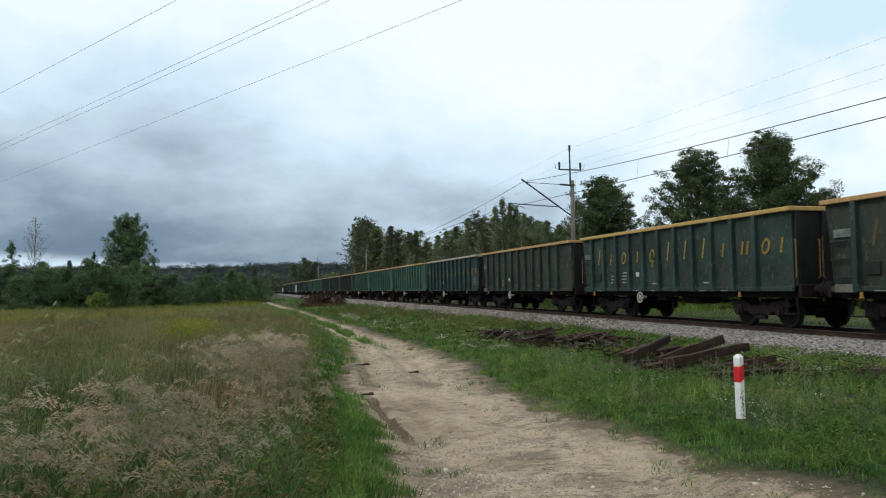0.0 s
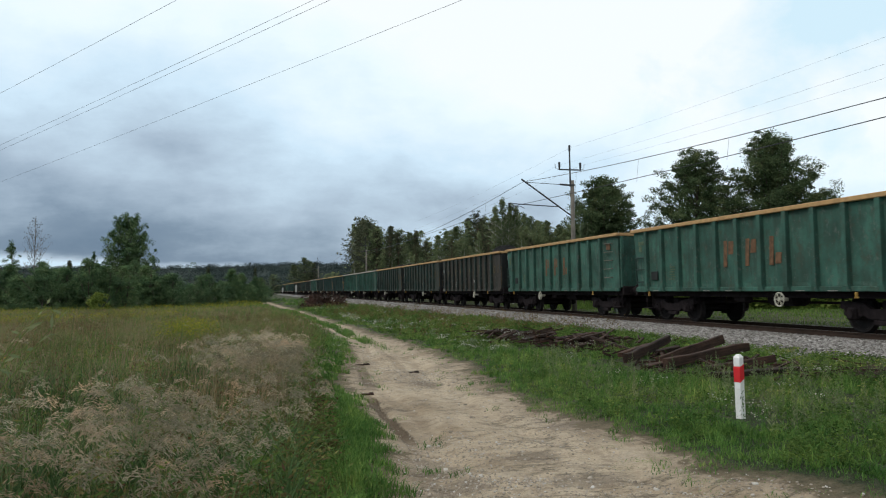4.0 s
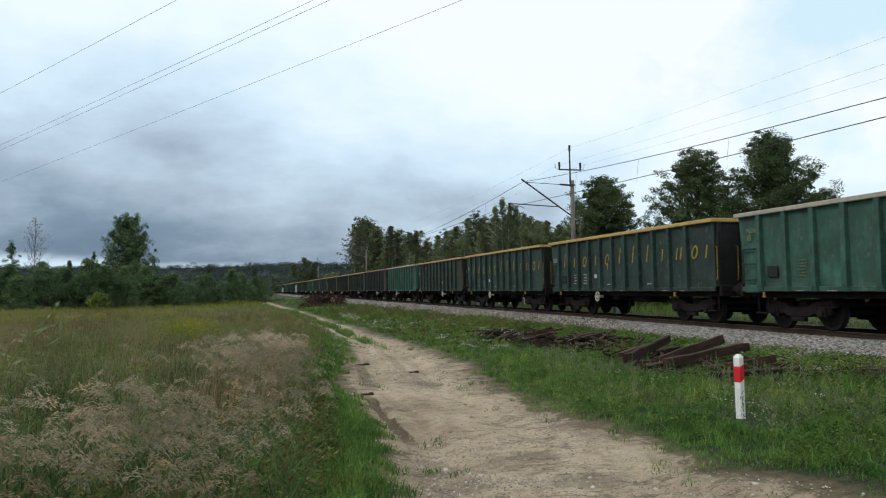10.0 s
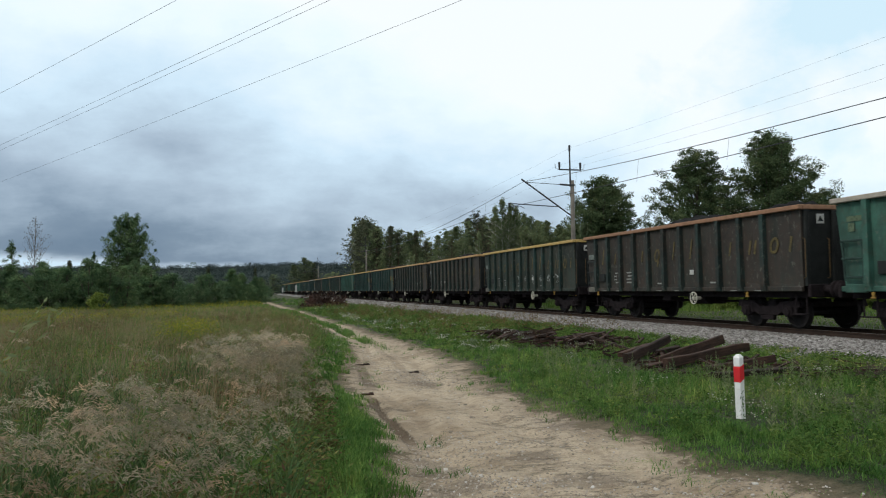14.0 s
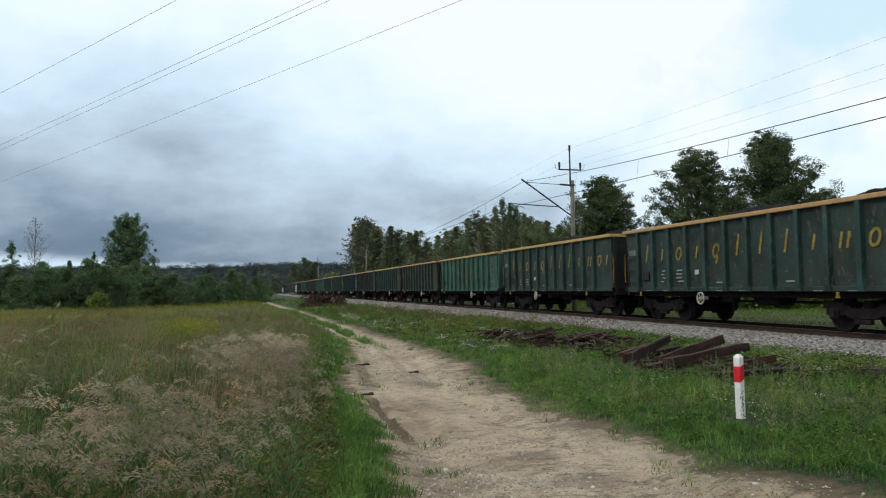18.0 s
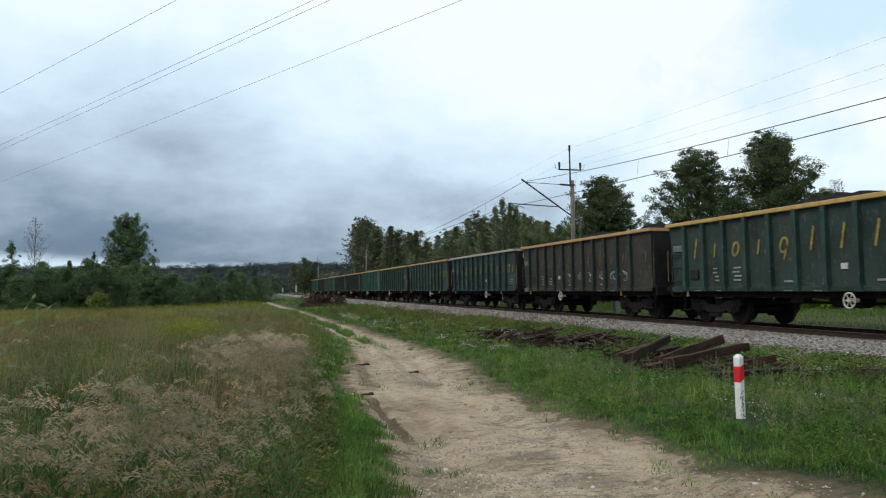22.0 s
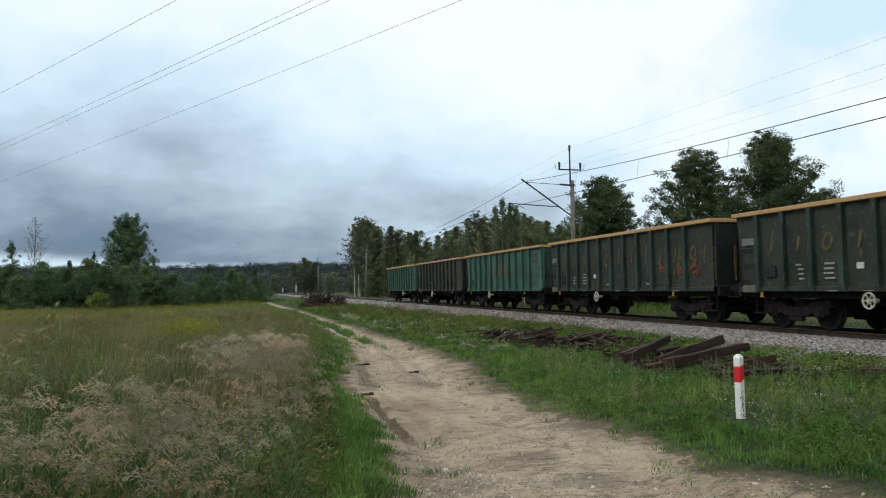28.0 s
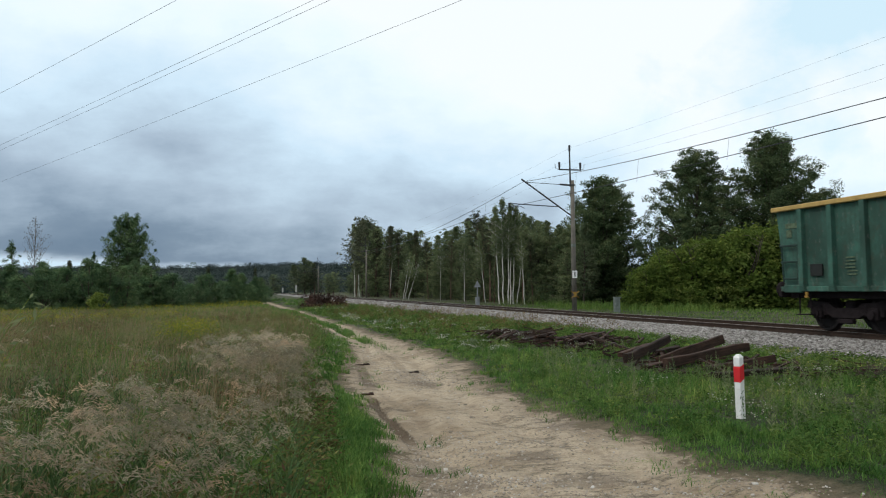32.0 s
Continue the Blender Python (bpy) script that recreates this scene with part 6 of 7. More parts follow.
def flat_leaves(rng, p, size, up=0.5, along=None, wide=0.45):
    """Loose small leaves, petals or spikelets at given points; along gives them a common direction."""
    n = len(p)
    a = rng.normal(size=(n, 3))
    a[:, 2] *= up
    if along is not None:
        a = along + a * 0.3
    a /= np.linalg.norm(a, axis=1, keepdims=True)
    b = np.cross(a, rng.normal(size=(n, 3)))
    b /= np.linalg.norm(b, axis=1, keepdims=True)
    s = np.asarray(size)[:, None]
    v = np.stack([p - a * s, p + b * s * wide, p + a * s, p - b * s * wide], 1).reshape(-1, 3)
    i = np.arange(n)[:, None] * 4
    return v, np.concatenate([i + [0, 1, 2], i + [0, 2, 3]])


def scatter(rng, n, x0, x1, y0, y1, keep):
    x, y = rng.uniform(x0, x1, n), rng.uniform(y0, y1, n)
    k = keep(x, y)
    return x[k], y[k]


def patch(x, y, scale, seed):
    """Smooth uneven patches, 0 to 1."""
    r = np.random.default_rng(seed)
    out = np.zeros_like(x)
    for i in range(5):
        f = scale * 1.8 ** i
        a = r.uniform(0, 6.28, 4)
        out += np.sin(x * f * math.cos(a[0]) + y * f * math.sin(a[0]) + a[1]) * np.sin(x * f * math.sin(a[2]) - y * f * math.cos(a[2]) + a[3]) / 1.5 ** i
    return np.clip(0.5 + out * 0.35, 0, 1)


def stuff(name, label, category, parts, mat):
    vs, ts, o = [], [], 0
    for v, t in parts:
        vs.append(v)
        ts.append(t + o)
        o += len(v)
    return thing(name, label, category, kind="stuff", me=tri_mesh(name, np.concatenate(vs), np.concatenate(ts), mat))


def tufted(rng, x, y, per, spread):
    """Turns single places into tufts: every per-th place becomes a centre that its followers crowd round."""
    n = len(x) // per * per
    cx, cy = np.repeat(x[:n:per], per), np.repeat(y[:n:per], per)
    r = np.abs(rng.normal(size=n)) * spread
    a = rng.uniform(0, 6.283, n)
    size = np.repeat(rng.uniform(0.45, 1.5, n // per), per) * np.exp(-(r / spread) ** 2 * 0.25)
    return cx + r * np.cos(a), cy + r * np.sin(a), size


def left_edge(y):
    return np.interp(y, PATH_Y, PATH_L)


def right_edge(y):
    return np.interp(y, PATH_Y, PATH_R)


def heap(x, y):
    """1 where the old sleepers lie."""
    near = ((x - 8.8) / 1.5) ** 2 + ((y - 13.9) / 2.2) ** 2
    middle = ((x - 8.7) / 1.1) ** 2 + ((y - 19.2) / 1.5) ** 2
    far = ((x - 8.1) / 0.9) ** 2 + ((y - 22.5) / 1.2) ** 2
    return (np.minimum(near, np.minimum(middle, far)) < 1).astype(float)


def trodden(x, y):
    """How high plants may stand: lower before the heap and towards the ballast."""
    before = np.exp(-((x - 7.2) / 1.2) ** 2) * np.clip((y - 11.5) / 1.5, 0, 1) * np.clip((25 - y) / 2, 0, 1)
    return (1 - 0.5 * before) * np.interp(x, [9.6, 11.6, 12.6], [1.0, 0.95, 0.6])


def in_view(x, y):
    """Only the wedge of land before the camera is planted thickly."""
    return (x > -0.34 * y - 1.2) & (x < 0.98 * y + 2.0)


def make_meadow():
    rng = np.random.default_rng(101)
    # tall dry grass close by, with drooping plumes
    def dry_area(x, y):
        edge = left_edge(y) - 0.92 + 0.25 * np.sin(y * 0.9)
        p = patch(x, y, 0.35, 5)
        return in_view(x, y) & (x < edge) & (rng.random(len(x)) < np.clip(0.25 + 1.1 * p - np.clip((y - 14) / 22, 0, 0.75), 0.04, 1))
    x, y = scatter(rng, 38000, -12, 2.5, 2.6, 34, dry_area)
    keep = rng.random(len(x)) < np.clip(6.5 / y, 0.06, 1) * np.clip(patch(x, y, 2.3, 66) ** 2.0 * 2.2, 0.05, 0.8) * np.where(y < np.interp(x / y, [-0.27, -0.12, -0.06, 0.02, 0.1], [7.0, 7.6, 8.2, 11.5, 11.5]) + 0.8 * np.sin(x * 5 + y), 1.25, 0.05) * np.interp(y, [2.7, 4.4], [0.15, 1])
    x, y = x[keep], y[keep]
    h = rng.uniform(0.55, 0.95, len(x)) * np.interp(left_edge(y) - x, [1, 2, 3], [0.75, 0.95, 1.0])
    # a stand of taller, upright grass near the verge
    n = 300
    x1, y1 = left_edge(np.full(n, 10.0)) - 1.15 - np.abs(rng.normal(size=n)) * 0.6, 9.8 + rng.normal(size=n) * 1.1
    x, y, h = np.concatenate([x, x1]), np.concatenate([y, y1]), np.concatenate([h, rng.uniform(0.8, 1.1, n)])
    v, t, tip = blades(rng, x, y, h, np.full(len(x), 0.006), np.full(len(x), 0.16), (0.16, -0.02))
    stems = [(v, t)]
    # each plume: a drooping tuft of fine spikelets
    per = 56
    u = np.tile(np.linspace(0, 1, per), len(tip))
    c = np.repeat(tip, per, 0)
    turn = np.repeat(rng.normal(0, 0.38, len(tip)), per)
    ln = np.repeat(rng.uniform(0.13, 0.22, len(tip)), per)
    away = np.stack([np.cos(turn), np.sin(turn), np.zeros_like(turn)], 1)
    p = c + away * (0.8 * u * ln)[:, None]
    p[:, 2] += ln * (0.85 * u - 0.95 * u ** 2) - 0.05
    p += rng.normal(size=p.shape) * (0.007 + 0.034 * u * (1 - u) + 0.006 * u)[:, None]
    slope = 0.8 * away + np.stack([np.zeros_like(u), np.zeros_like(u), 0.85 - 1.9 * u], 1)
    stuff("meadow_plumes", "drooping brown seed plumes of tall dry meadow grass", "grass", [flat_leaves(rng, p, rng.uniform(0.009, 0.022, len(p)), 0.9, slope, 0.2)], PLUME)
    stuff("meadow_dry_stems", "dry straw-coloured stems of tall meadow grass", "grass", stems, GRASS_DRY)
    # green and mixed leaves below the plumes
    parts = []
    for n, y0, y1, hmin, hmax, w in ((12000, 2.4, 12, 0.25, 0.55, 0.014), (52000, 12, 30, 0.3, 0.62, 0.018), (48000, 30, 70, 0.15, 0.42, 0.035), (26000, 70, 128, 0.12, 0.35, 0.08)):
        x, y = scatter(rng, n, -0.34 * y1 - 2, 4, y0, y1, lambda x, y: in_view(x, y) & (x < left_edge(y) - 0.75) & (y < np.interp(x, BELT_X, BELT_Y) - 1))
        h = rng.uniform(hmin, hmax, len(x)) * (0.7 + 0.5 * patch(x, y, 0.25, 6))
        parts.append(blades(rng, x, y, h, np.full(len(x), w) * rng.uniform(0.7, 1.4, len(x)), rng.uniform(0.15, 0.6, len(x)), (0.1, 0))[:2])
    x, y = scatter(rng, 26000, -16, 0.2, -14, 12, lambda x, y: (x < left_edge(y) - 0.4) & ~in_view(x, y) & (np.hypot(x, y) > 1.0))
    parts.append(blades(rng, x, y, rng.uniform(0.2, 0.6, len(x)), np.full(len(x), 0.02), np.full(len(x), 0.4), (0.1, 0))[:2])
    x, y = scatter(rng, 12000, 6.5, 12.5, -16, 10, lambda x, y: ~in_view(x, y) & (x > right_edge(y) + 0.2))
    parts.append(blades(rng, x, y, rng.uniform(0.1, 0.35, len(x)), np.full(len(x), 0.02), np.full(len(x), 0.5))[:2])
    stuff("meadow_grass", "rough green and straw-coloured meadow grass", "grass", parts, GRASS_FIELD)
    # dark strap leaves at the feet of the plumes
    parts = []
    for n, y0, y1, hmax, w in ((60000, 2.4, 7, 0.62, 0.018), (40000, 7, 16, 0.58, 0.022)):
        x, y = scatter(rng, n, -0.34 * y1 - 2, 3, y0, y1, lambda x, y: in_view(x, y) & (x < left_edge(y) - 0.75) & (rng.random(len(x)) < 0.25 + patch(x, y, 0.5, 41)))
        x, y, size = tufted(rng, x, y, 9, 0.07)
        parts.append(blades(rng, x, y, np.clip(size, 0.6, 1.15) * rng.uniform(0.25, hmax, len(x)), np.full(len(x), w), rng.uniform(0.25, 0.75, len(x)), (0.12, -0.02))[:2])
    stuff("strap_leaves", "dark green strap-leaved undergrowth below the dry plumes", "grass", parts, UNDERGROWTH)
    # reddish dock among the near grass
    x, y = scatter(rng, 420, -3.2, 1.2, 3.2, 13, lambda x, y: in_view(x, y) & (x < left_edge(y) - 0.6) & (rng.random(len(x)) < patch(x, y, 0.9, 43) ** 2))
    p = np.repeat(np.stack([x, y, lie(x, y)], 1), 40, 0)
    p[:, 2] += np.repeat(rng.uniform(0.3, 0.6, len(x)), 40) * rng.random(len(p)) ** 0.6
    p[:, :2] += rng.normal(size=(len(p), 2)) * 0.05
    parts = []
    # yellow-green leafy weeds by the verge
    x, y = scatter(rng, 2000, -1.6, 1.4, 3.6, 11, lambda x, y: in_view(x, y) & (x < left_edge(y) - 0.55) & (x > left_edge(y) - 2.2) & (rng.random(len(x)) < patch(x, y, 1.1, 47) ** 1.5))
    q = np.repeat(np.stack([x, y, lie(x, y)], 1), 44, 0)
    q[:, 2] += np.repeat(rng.uniform(0.2, 0.5, len(x)), 44) * rng.random(len(q)) ** 0.6
    q[:, :2] += rng.normal(size=(len(q), 2)) * 0.06
    stuff("yellowing_weeds", "yellow-green leafy weeds at the meadow's edge", "weeds", [flat_leaves(rng, q, rng.uniform(0.012, 0.03, len(q)), 0.5, None, 0.4)], WITHERED)
    stuff("dock_weeds", "reddish-brown dock gone to seed in the meadow", "weeds", [flat_leaves(rng, p, rng.uniform(0.01, 0.028, len(p)), 0.8, None, 0.35)], RED_WEED)
    # dry wash over the middle of the field
    parts = []
    for n, y0, y1, w in ((30000, 8, 32, 0.009), (24000, 32, 68, 0.02)):
        x, y = scatter(rng, n, -0.34 * y1 - 2, 4, y0, y1, lambda x, y: in_view(x, y) & (x < left_edge(y) - 1.0) & (rng.random(len(x)) < 0.25 + patch(x, y, 0.16, 8)))
        h = rng.uniform(0.5, 0.85, len(x)) * np.interp(y, [20, 40], [1, 0.6])
        parts.append(blades(rng, x, y, h, np.full(len(x), w), np.full(len(x), 0.25), (0.1, 0))[:2])
    stuff("meadow_dry_grass", "brownish dry grass across the middle of the meadow", "grass", parts, GRASS_DRY)
    # goldenrod: a strip along the far edge, patches nearer
    x, y = scatter(rng, 22000, -34, 4, 32, 122, lambda x, y: in_view(x, y) & (x < left_edge(y) - 1) & (y > np.interp(x / y, [-0.3, -0.27, -0.087, 0.03], [33, 34, 44, 72])) & (y < np.interp(x, BELT_X, BELT_Y) - 2) & (rng.random(len(x)) < patch(x, y, 0.2, 9)))
    p1 = np.repeat(np.stack([x, y, lie(x, y) + rng.uniform(0.25, 0.45, len(x))], 1), 5, 0)
    x2, y2 = scatter(rng, 8000, -4, 1.5, 15, 30, lambda x, y: in_view(x, y) & (((x + 0.067 * y) / 0.75) ** 2 + ((y - 21.5) / 4) ** 2 < rng.random(len(x)) * 1.4))
    p2 = np.repeat(np.stack([x2, y2, lie(x2, y2) + rng.uniform(0.5, 0.85, len(x2))], 1), 3, 0)
    x3, y3 = scatter(rng, 90, -4, 1.2, 4.5, 22, lambda x, y: in_view(x, y) & (x < left_edge(y) - 0.9) & (rng.random(len(x)) < patch(x, y, 0.9, 12)))
    p3 = np.repeat(np.stack([x3, y3, lie(x3, y3) + rng.uniform(0.35, 0.65, len(x3))], 1), 14, 0)
    p4 = np.repeat(np.array([[4.2, 13.4, 0.25], [4.3, 12.9, 0.24], [4.25, 13.8, 0.25], [4.4, 13.2, 0.24]]), 9, 0)
    parts = []
    for p, s, w in ((p4, 0.013, 0.07), (p1, 0.05, 0.14), (p2, 0.03, 0.09), (p3, 0.016, 0.045)):
        parts.append(flat_leaves(rng, p + rng.normal(size=p.shape) * w * np.array([1, 1, 0.5]), rng.uniform(0.6, 1.2, len(p)) * s))
    stuff("goldenrod", "yellow goldenrod flowering across the meadow", "wildflowers", parts, GOLDENROD)


def make_verge():
    rng = np.random.default_rng(202)
    parts = []
    # bright strip between the meadow and the sandy track
    for n, y0, y1, w in ((115000, 2.6, 11, 0.010), (44000, 11, 26, 0.016), (14000, 26, 90, 0.04)):
        def keep(x, y):
            d = left_edge(y) - x
            return in_view(x, y) & (d > np.where(y < 14, 0.10, -0.12) + 0.2 * np.sin(y * 2.1) * np.sin(y * 5.3 + x * 3)) & (d < 1.5 + 0.3 * np.sin(y)) & (rng.random(len(x)) < np.interp(d, [-0.3, 0.2, 1.3, 1.8], [0.25, 1, 1, 0.3]))
        x, y = scatter(rng, n, -2.2 if y1 < 40 else 0, 4, y0, y1, keep)
        x, y, size = tufted(rng, x, y, 26, 0.12 if y1 < 40 else 0.3)
        d = left_edge(y) - x
        h = size * rng.uniform(0.10, 0.30, len(x)) * np.interp(d, [-0.2, 0.5, 1.4], [0.3, 0.85, 1.5])
        parts.append(blades(rng, x, y, h, np.full(len(x), w) * rng.uniform(0.7, 1.3, len(x)), rng.uniform(0.3, 0.9, len(x)), (0.12, 0))[:2])
    # grass right of the track, as far as the ballast
    for n, y0, y1, w in ((115000, 4.2, 13, 0.010), (90000, 13, 28, 0.016), (34000, 28, 75, 0.04), (9000, 75, 150, 0.1)):
        def keep(x, y):
            d = x - right_edge(y)
            return in_view(x, y) & (d > 0.05 + 0.3 * np.sin(y * 2.7 + 1) * np.sin(y * 4.9 + x * 2)) & (x < 12.95 + 0.3 * np.sin(y * 0.8)) & (rng.random(len(x)) < np.interp(d, [0, 0.4], [0.55, 1]) * np.interp(x, [9.0, 11.6, 12.6, 13.1], [1, 0.85, 0.45, 0.0]) * (1 - 0.85 * heap(x, y)) * (0.45 + 0.8 * patch(x, y, 0.9, 14)))
        x, y = scatter(rng, n, 2.5, 13.2, y0, y1, keep)
        x, y, size = tufted(rng, x, y, 26, 0.13 if y1 < 40 else 0.35)
        h = size * rng.uniform(0.08, 0.27, len(x)) * (0.25 + 1.15 * patch(x, y, 0.7, 15)) * np.interp(x - right_edge(y), [0, 0.5, 1.6], [0.3, 0.6, 1.0]) * np.interp(y, [5, 9], [0.8, 1.0]) * trodden(x, y)
        parts.append(blades(rng, x, y, h, np.full(len(x), w) * rng.uniform(0.7, 1.4, len(x)), rng.uniform(0.25, 0.8, len(x)), (0.06, 0))[:2])
    # short turf at the very edge of the sand
    for n, lo, hi, edge, sgn in ((60000, 4.2, 12, right_edge, 1), (90000, 3.5, 12, left_edge, -1)):
        x, y = scatter(rng, n, 0.5, 8.5, lo, hi, lambda x, y: in_view(x, y) & ((x - edge(y)) * sgn > 0.04 + 0.24 * np.sin(y * 2.7 + 1) * np.sin(y * 4.9 + x * 2)) & ((x - edge(y)) * sgn < 1.5) & (rng.random(len(x)) < 0.3 + patch(x, y, 1.3, 17)))
        parts.append(blades(rng, x, y, rng.uniform(0.04, 0.10 if sgn > 0 else 0.17, len(x)), np.full(len(x), 0.008 if sgn > 0 else 0.010), rng.uniform(0.3, 1.0, len(x)))[:2])
    # beyond the line
    x, y = scatter(rng, 36000, 17.6, 40, 10, 80, lambda x, y: in_view(x, y) & (x > 17.9) & (rng.random(len(x)) < np.interp(y, [46, 62], [1, 0.2])))
    stuff("lineside_grass", "fresh green grass beyond the railway", "grass", [blades(rng, x, y, rng.uniform(0.05, 0.13, len(x)) * np.where(x > 23, 1.8, 1.0), np.full(len(x), 0.035), np.full(len(x), 0.4))[:2]], GRASS_FAR)
    # tall pale grass at the foot of the wood
    x, y = scatter(rng, 6000, 19.6, 24.5, 36, 62, lambda x, y: in_view(x, y) & (rng.random(len(x)) < np.interp(y, [46, 58], [1, 0.1])) & (rng.random(len(x)) < patch(x, y, 0.35, 93) * np.interp(x, [18.9, 20.5, 22], [0.3, 1, 1])))
    stuff("lineside_reeds", "tall rough grass along the wood's edge", "grass", [blades(rng, x, y, rng.uniform(0.25, 0.62, len(x)), np.full(len(x), 0.03), np.full(len(x), 0.3), (0.1, 0))[:2]], GRASS_FAR)
    # the grassy crown between the wheel tracks
    y = 19 + rng.random(16000) ** 1.4 * 50
    x = (left_edge(y) + right_edge(y)) / 2 - 0.05 + rng.normal(size=len(y)) * 0.12
    k = rng.random(len(y)) < 0.6 * np.clip((y - 20) / 9, 0, 1) * (0.6 + 0.4 * np.sin(y * 1.3))
    x, y = x[k], y[k]
    parts.append(blades(rng, x, y, rng.uniform(0.06, 0.2, len(x)), np.interp(y, [19, 60], [0.012, 0.04]), rng.uniform(0.3, 0.8, len(x)))[:2])
    # single tufts strayed onto the sand
    x, y = scatter(rng, 260, 1.2, 5.5, 5, 22, lambda x, y: (x > left_edge(y)) & (x < right_edge(y)) & (np.minimum(x - left_edge(y), right_edge(y) - x) < 0.7))
    x, y = np.repeat(x, 14), np.repeat(y, 14)
    x, y = x + rng.normal(size=len(x)) * 0.05, y + rng.normal(size=len(y)) * 0.05
    parts.append(blades(rng, x, y, rng.uniform(0.04, 0.12, len(x)), np.full(len(x), 0.008), np.full(len(x), 0.7))[:2])
    # thin turf creeping out over the sand at the near corner
    x, y = scatter(rng, 60, 3.3, 4.9, 5.3, 7.3, lambda x, y: (x < right_edge(y) + 0.2) & (x > right_edge(y) - 0.75) & (rng.random(len(x)) < patch(x, y, 2.2, 19) * 1.2))
    x, y = np.repeat(x, 60), np.repeat(y, 60)
    x, y = x + rng.normal(size=len(x)) * 0.08, y + rng.normal(size=len(y)) * 0.05
    parts.append(blades(rng, x, y, rng.uniform(0.02, 0.05, len(x)), np.full(len(x), 0.007), np.full(len(x), 0.9))[:2])
    stuff("verge_grass", "short fresh green grass along the sandy track", "grass", parts, GRASS_GREEN)
    # broad-leaved weeds
    parts = []
    for n, y0, y1, s, per in ((6200, 4.6, 13, 0.017, 44), (4200, 13, 28, 0.026, 30), (4500, 28, 70, 0.045, 22)):
        x, y = scatter(rng, n, 3.5, 13.0, y0, y1, lambda x, y: in_view(x, y) & (x > right_edge(y) + 0.35) & (x < np.interp(y, [8, 11, 14, 26], [9.4, 10.2, 10.6, 11.0])) & (heap(x, y) < 0.5) & ~((np.abs(x / y - 0.705) < 0.05) & (y < 8.5)) & (rng.random(len(x)) < np.clip(0.06 + 1.5 * patch(x, y, 2.4, 22) ** 2.2, 0, 1) * (0.35 + 0.9 * patch(x, y, 0.9, 21)) * np.interp(x, [8.0, 10.0], [1.0, 0.5])))
        h = rng.uniform(0.10, 0.42, len(x)) * (0.35 + 1.1 * patch(x, y, 2.4, 22)) * np.interp(x - right_edge(y), [0.3, 1.5], [0.5, 1.0]) * trodden(x, y)
        p = np.repeat(np.stack([x, y, lie(x, y)], 1), per, 0)
        u = rng.random(len(p))
        p[:, 2] += np.repeat(h, per) * u
        p[:, :2] += rng.normal(size=(len(p), 2)) * (0.03 + 0.07 * (1 - u))[:, None] * (s / 0.04) ** 0.5
        parts.append(flat_leaves(rng, p, rng.uniform(0.6, 1.3, len(p)) * s, 0.5))
    # taller clumps standing out along the line
    for x0, y0, h0 in ((7.6, 24.5, 0.75), (6.6, 27.0, 0.5), (8.4, 29.0, 0.6), (7.2, 33.0, 0.55), (9.3, 31.0, 0.5), (6.2, 36.0, 0.5), (8.8, 38.0, 0.6), (7.0, 43.0, 0.6), (9.8, 26.0, 0.45), (5.8, 30.0, 0.4), (6.0, 21.0, 0.4), (6.5, 48.0, 0.6), (9.0, 46.0, 0.6)):
        u = rng.random(420)
        p = np.stack([x0 + rng.normal(size=420) * (0.34 - 0.24 * u), y0 + rng.normal(size=420) * 0.3, float(lie(x0, y0)) + h0 * u], 1)
        parts.append(flat_leaves(rng, p, rng.uniform(0.025, 0.06, 420), 0.9, None, 0.35))
    # low sparse weeds among the stones at the foot of the ballast
    x, y = scatter(rng, 7500, 9.2, 12.6, 8, 40, lambda x, y: in_view(x, y) & (heap(x, y) < 0.5) & (rng.random(len(x)) < 1.5 * patch(x, y, 1.3, 24) ** 1.8))
    h = rng.uniform(0.05, 0.2, len(x))
    p = np.repeat(np.stack([x, y, lie(x, y)], 1), 26, 0)
    p[:, 2] += np.repeat(h, 26) * rng.random(len(p))
    p[:, :2] += rng.normal(size=(len(p), 2)) * 0.08
    parts.append(flat_leaves(rng, p, rng.uniform(0.016, 0.040, len(p)), 0.5))
    x, y = scatter(rng, 2600, -5, 2, 3.0, 20, lambda x, y: in_view(x, y) & (x < left_edge(y) - 0.5) & (rng.random(len(x)) < 0.15 + patch(x, y, 0.7, 31) ** 1.5))
    h = rng.uniform(0.25, 0.6, len(x))
    p = np.repeat(np.stack([x, y, lie(x, y)], 1), 24, 0)
    p[:, 2] += np.repeat(h, 24) * rng.random(len(p))
    p[:, :2] += rng.normal(size=(len(p), 2)) * 0.06
    parts.append(flat_leaves(rng, p, rng.uniform(0.02, 0.05, len(p)), 0.6, None, 0.22))
    p = np.array([5.80, 8.20, 0.0]) + np.stack([rng.normal(size=34) * 0.02 + 0.025, rng.normal(size=34) * 0.02, rng.uniform(0.02, 0.34, 34)], 1)
    parts.append(flat_leaves(rng, p, np.full(34, 0.022), 0.9, np.tile(np.array([[0.35, 0.0, 0.8]]), (34, 1)), 0.2))
    stuff("roadside_weeds", "leafy green weeds between the track and the railway", "weeds", parts, WEED)
    # upright sage-green weeds round the post and before the sleepers
    x, y = scatter(rng, 900, 4.9, 10.2, 7.0, 19, lambda x, y: (x > right_edge(y) + 0.7) & (heap(x, y) < 0.5) & ~((np.abs(x / y - 0.705) < 0.045) & (y < 8.3)) & (rng.random(len(x)) < patch(x, y, 1.6, 91) ** 2 * 1.6))
    h = rng.uniform(0.25, 0.55, len(x)) * trodden(x, y)
    u = np.tile(np.linspace(0.15, 1.0, 34), len(x))
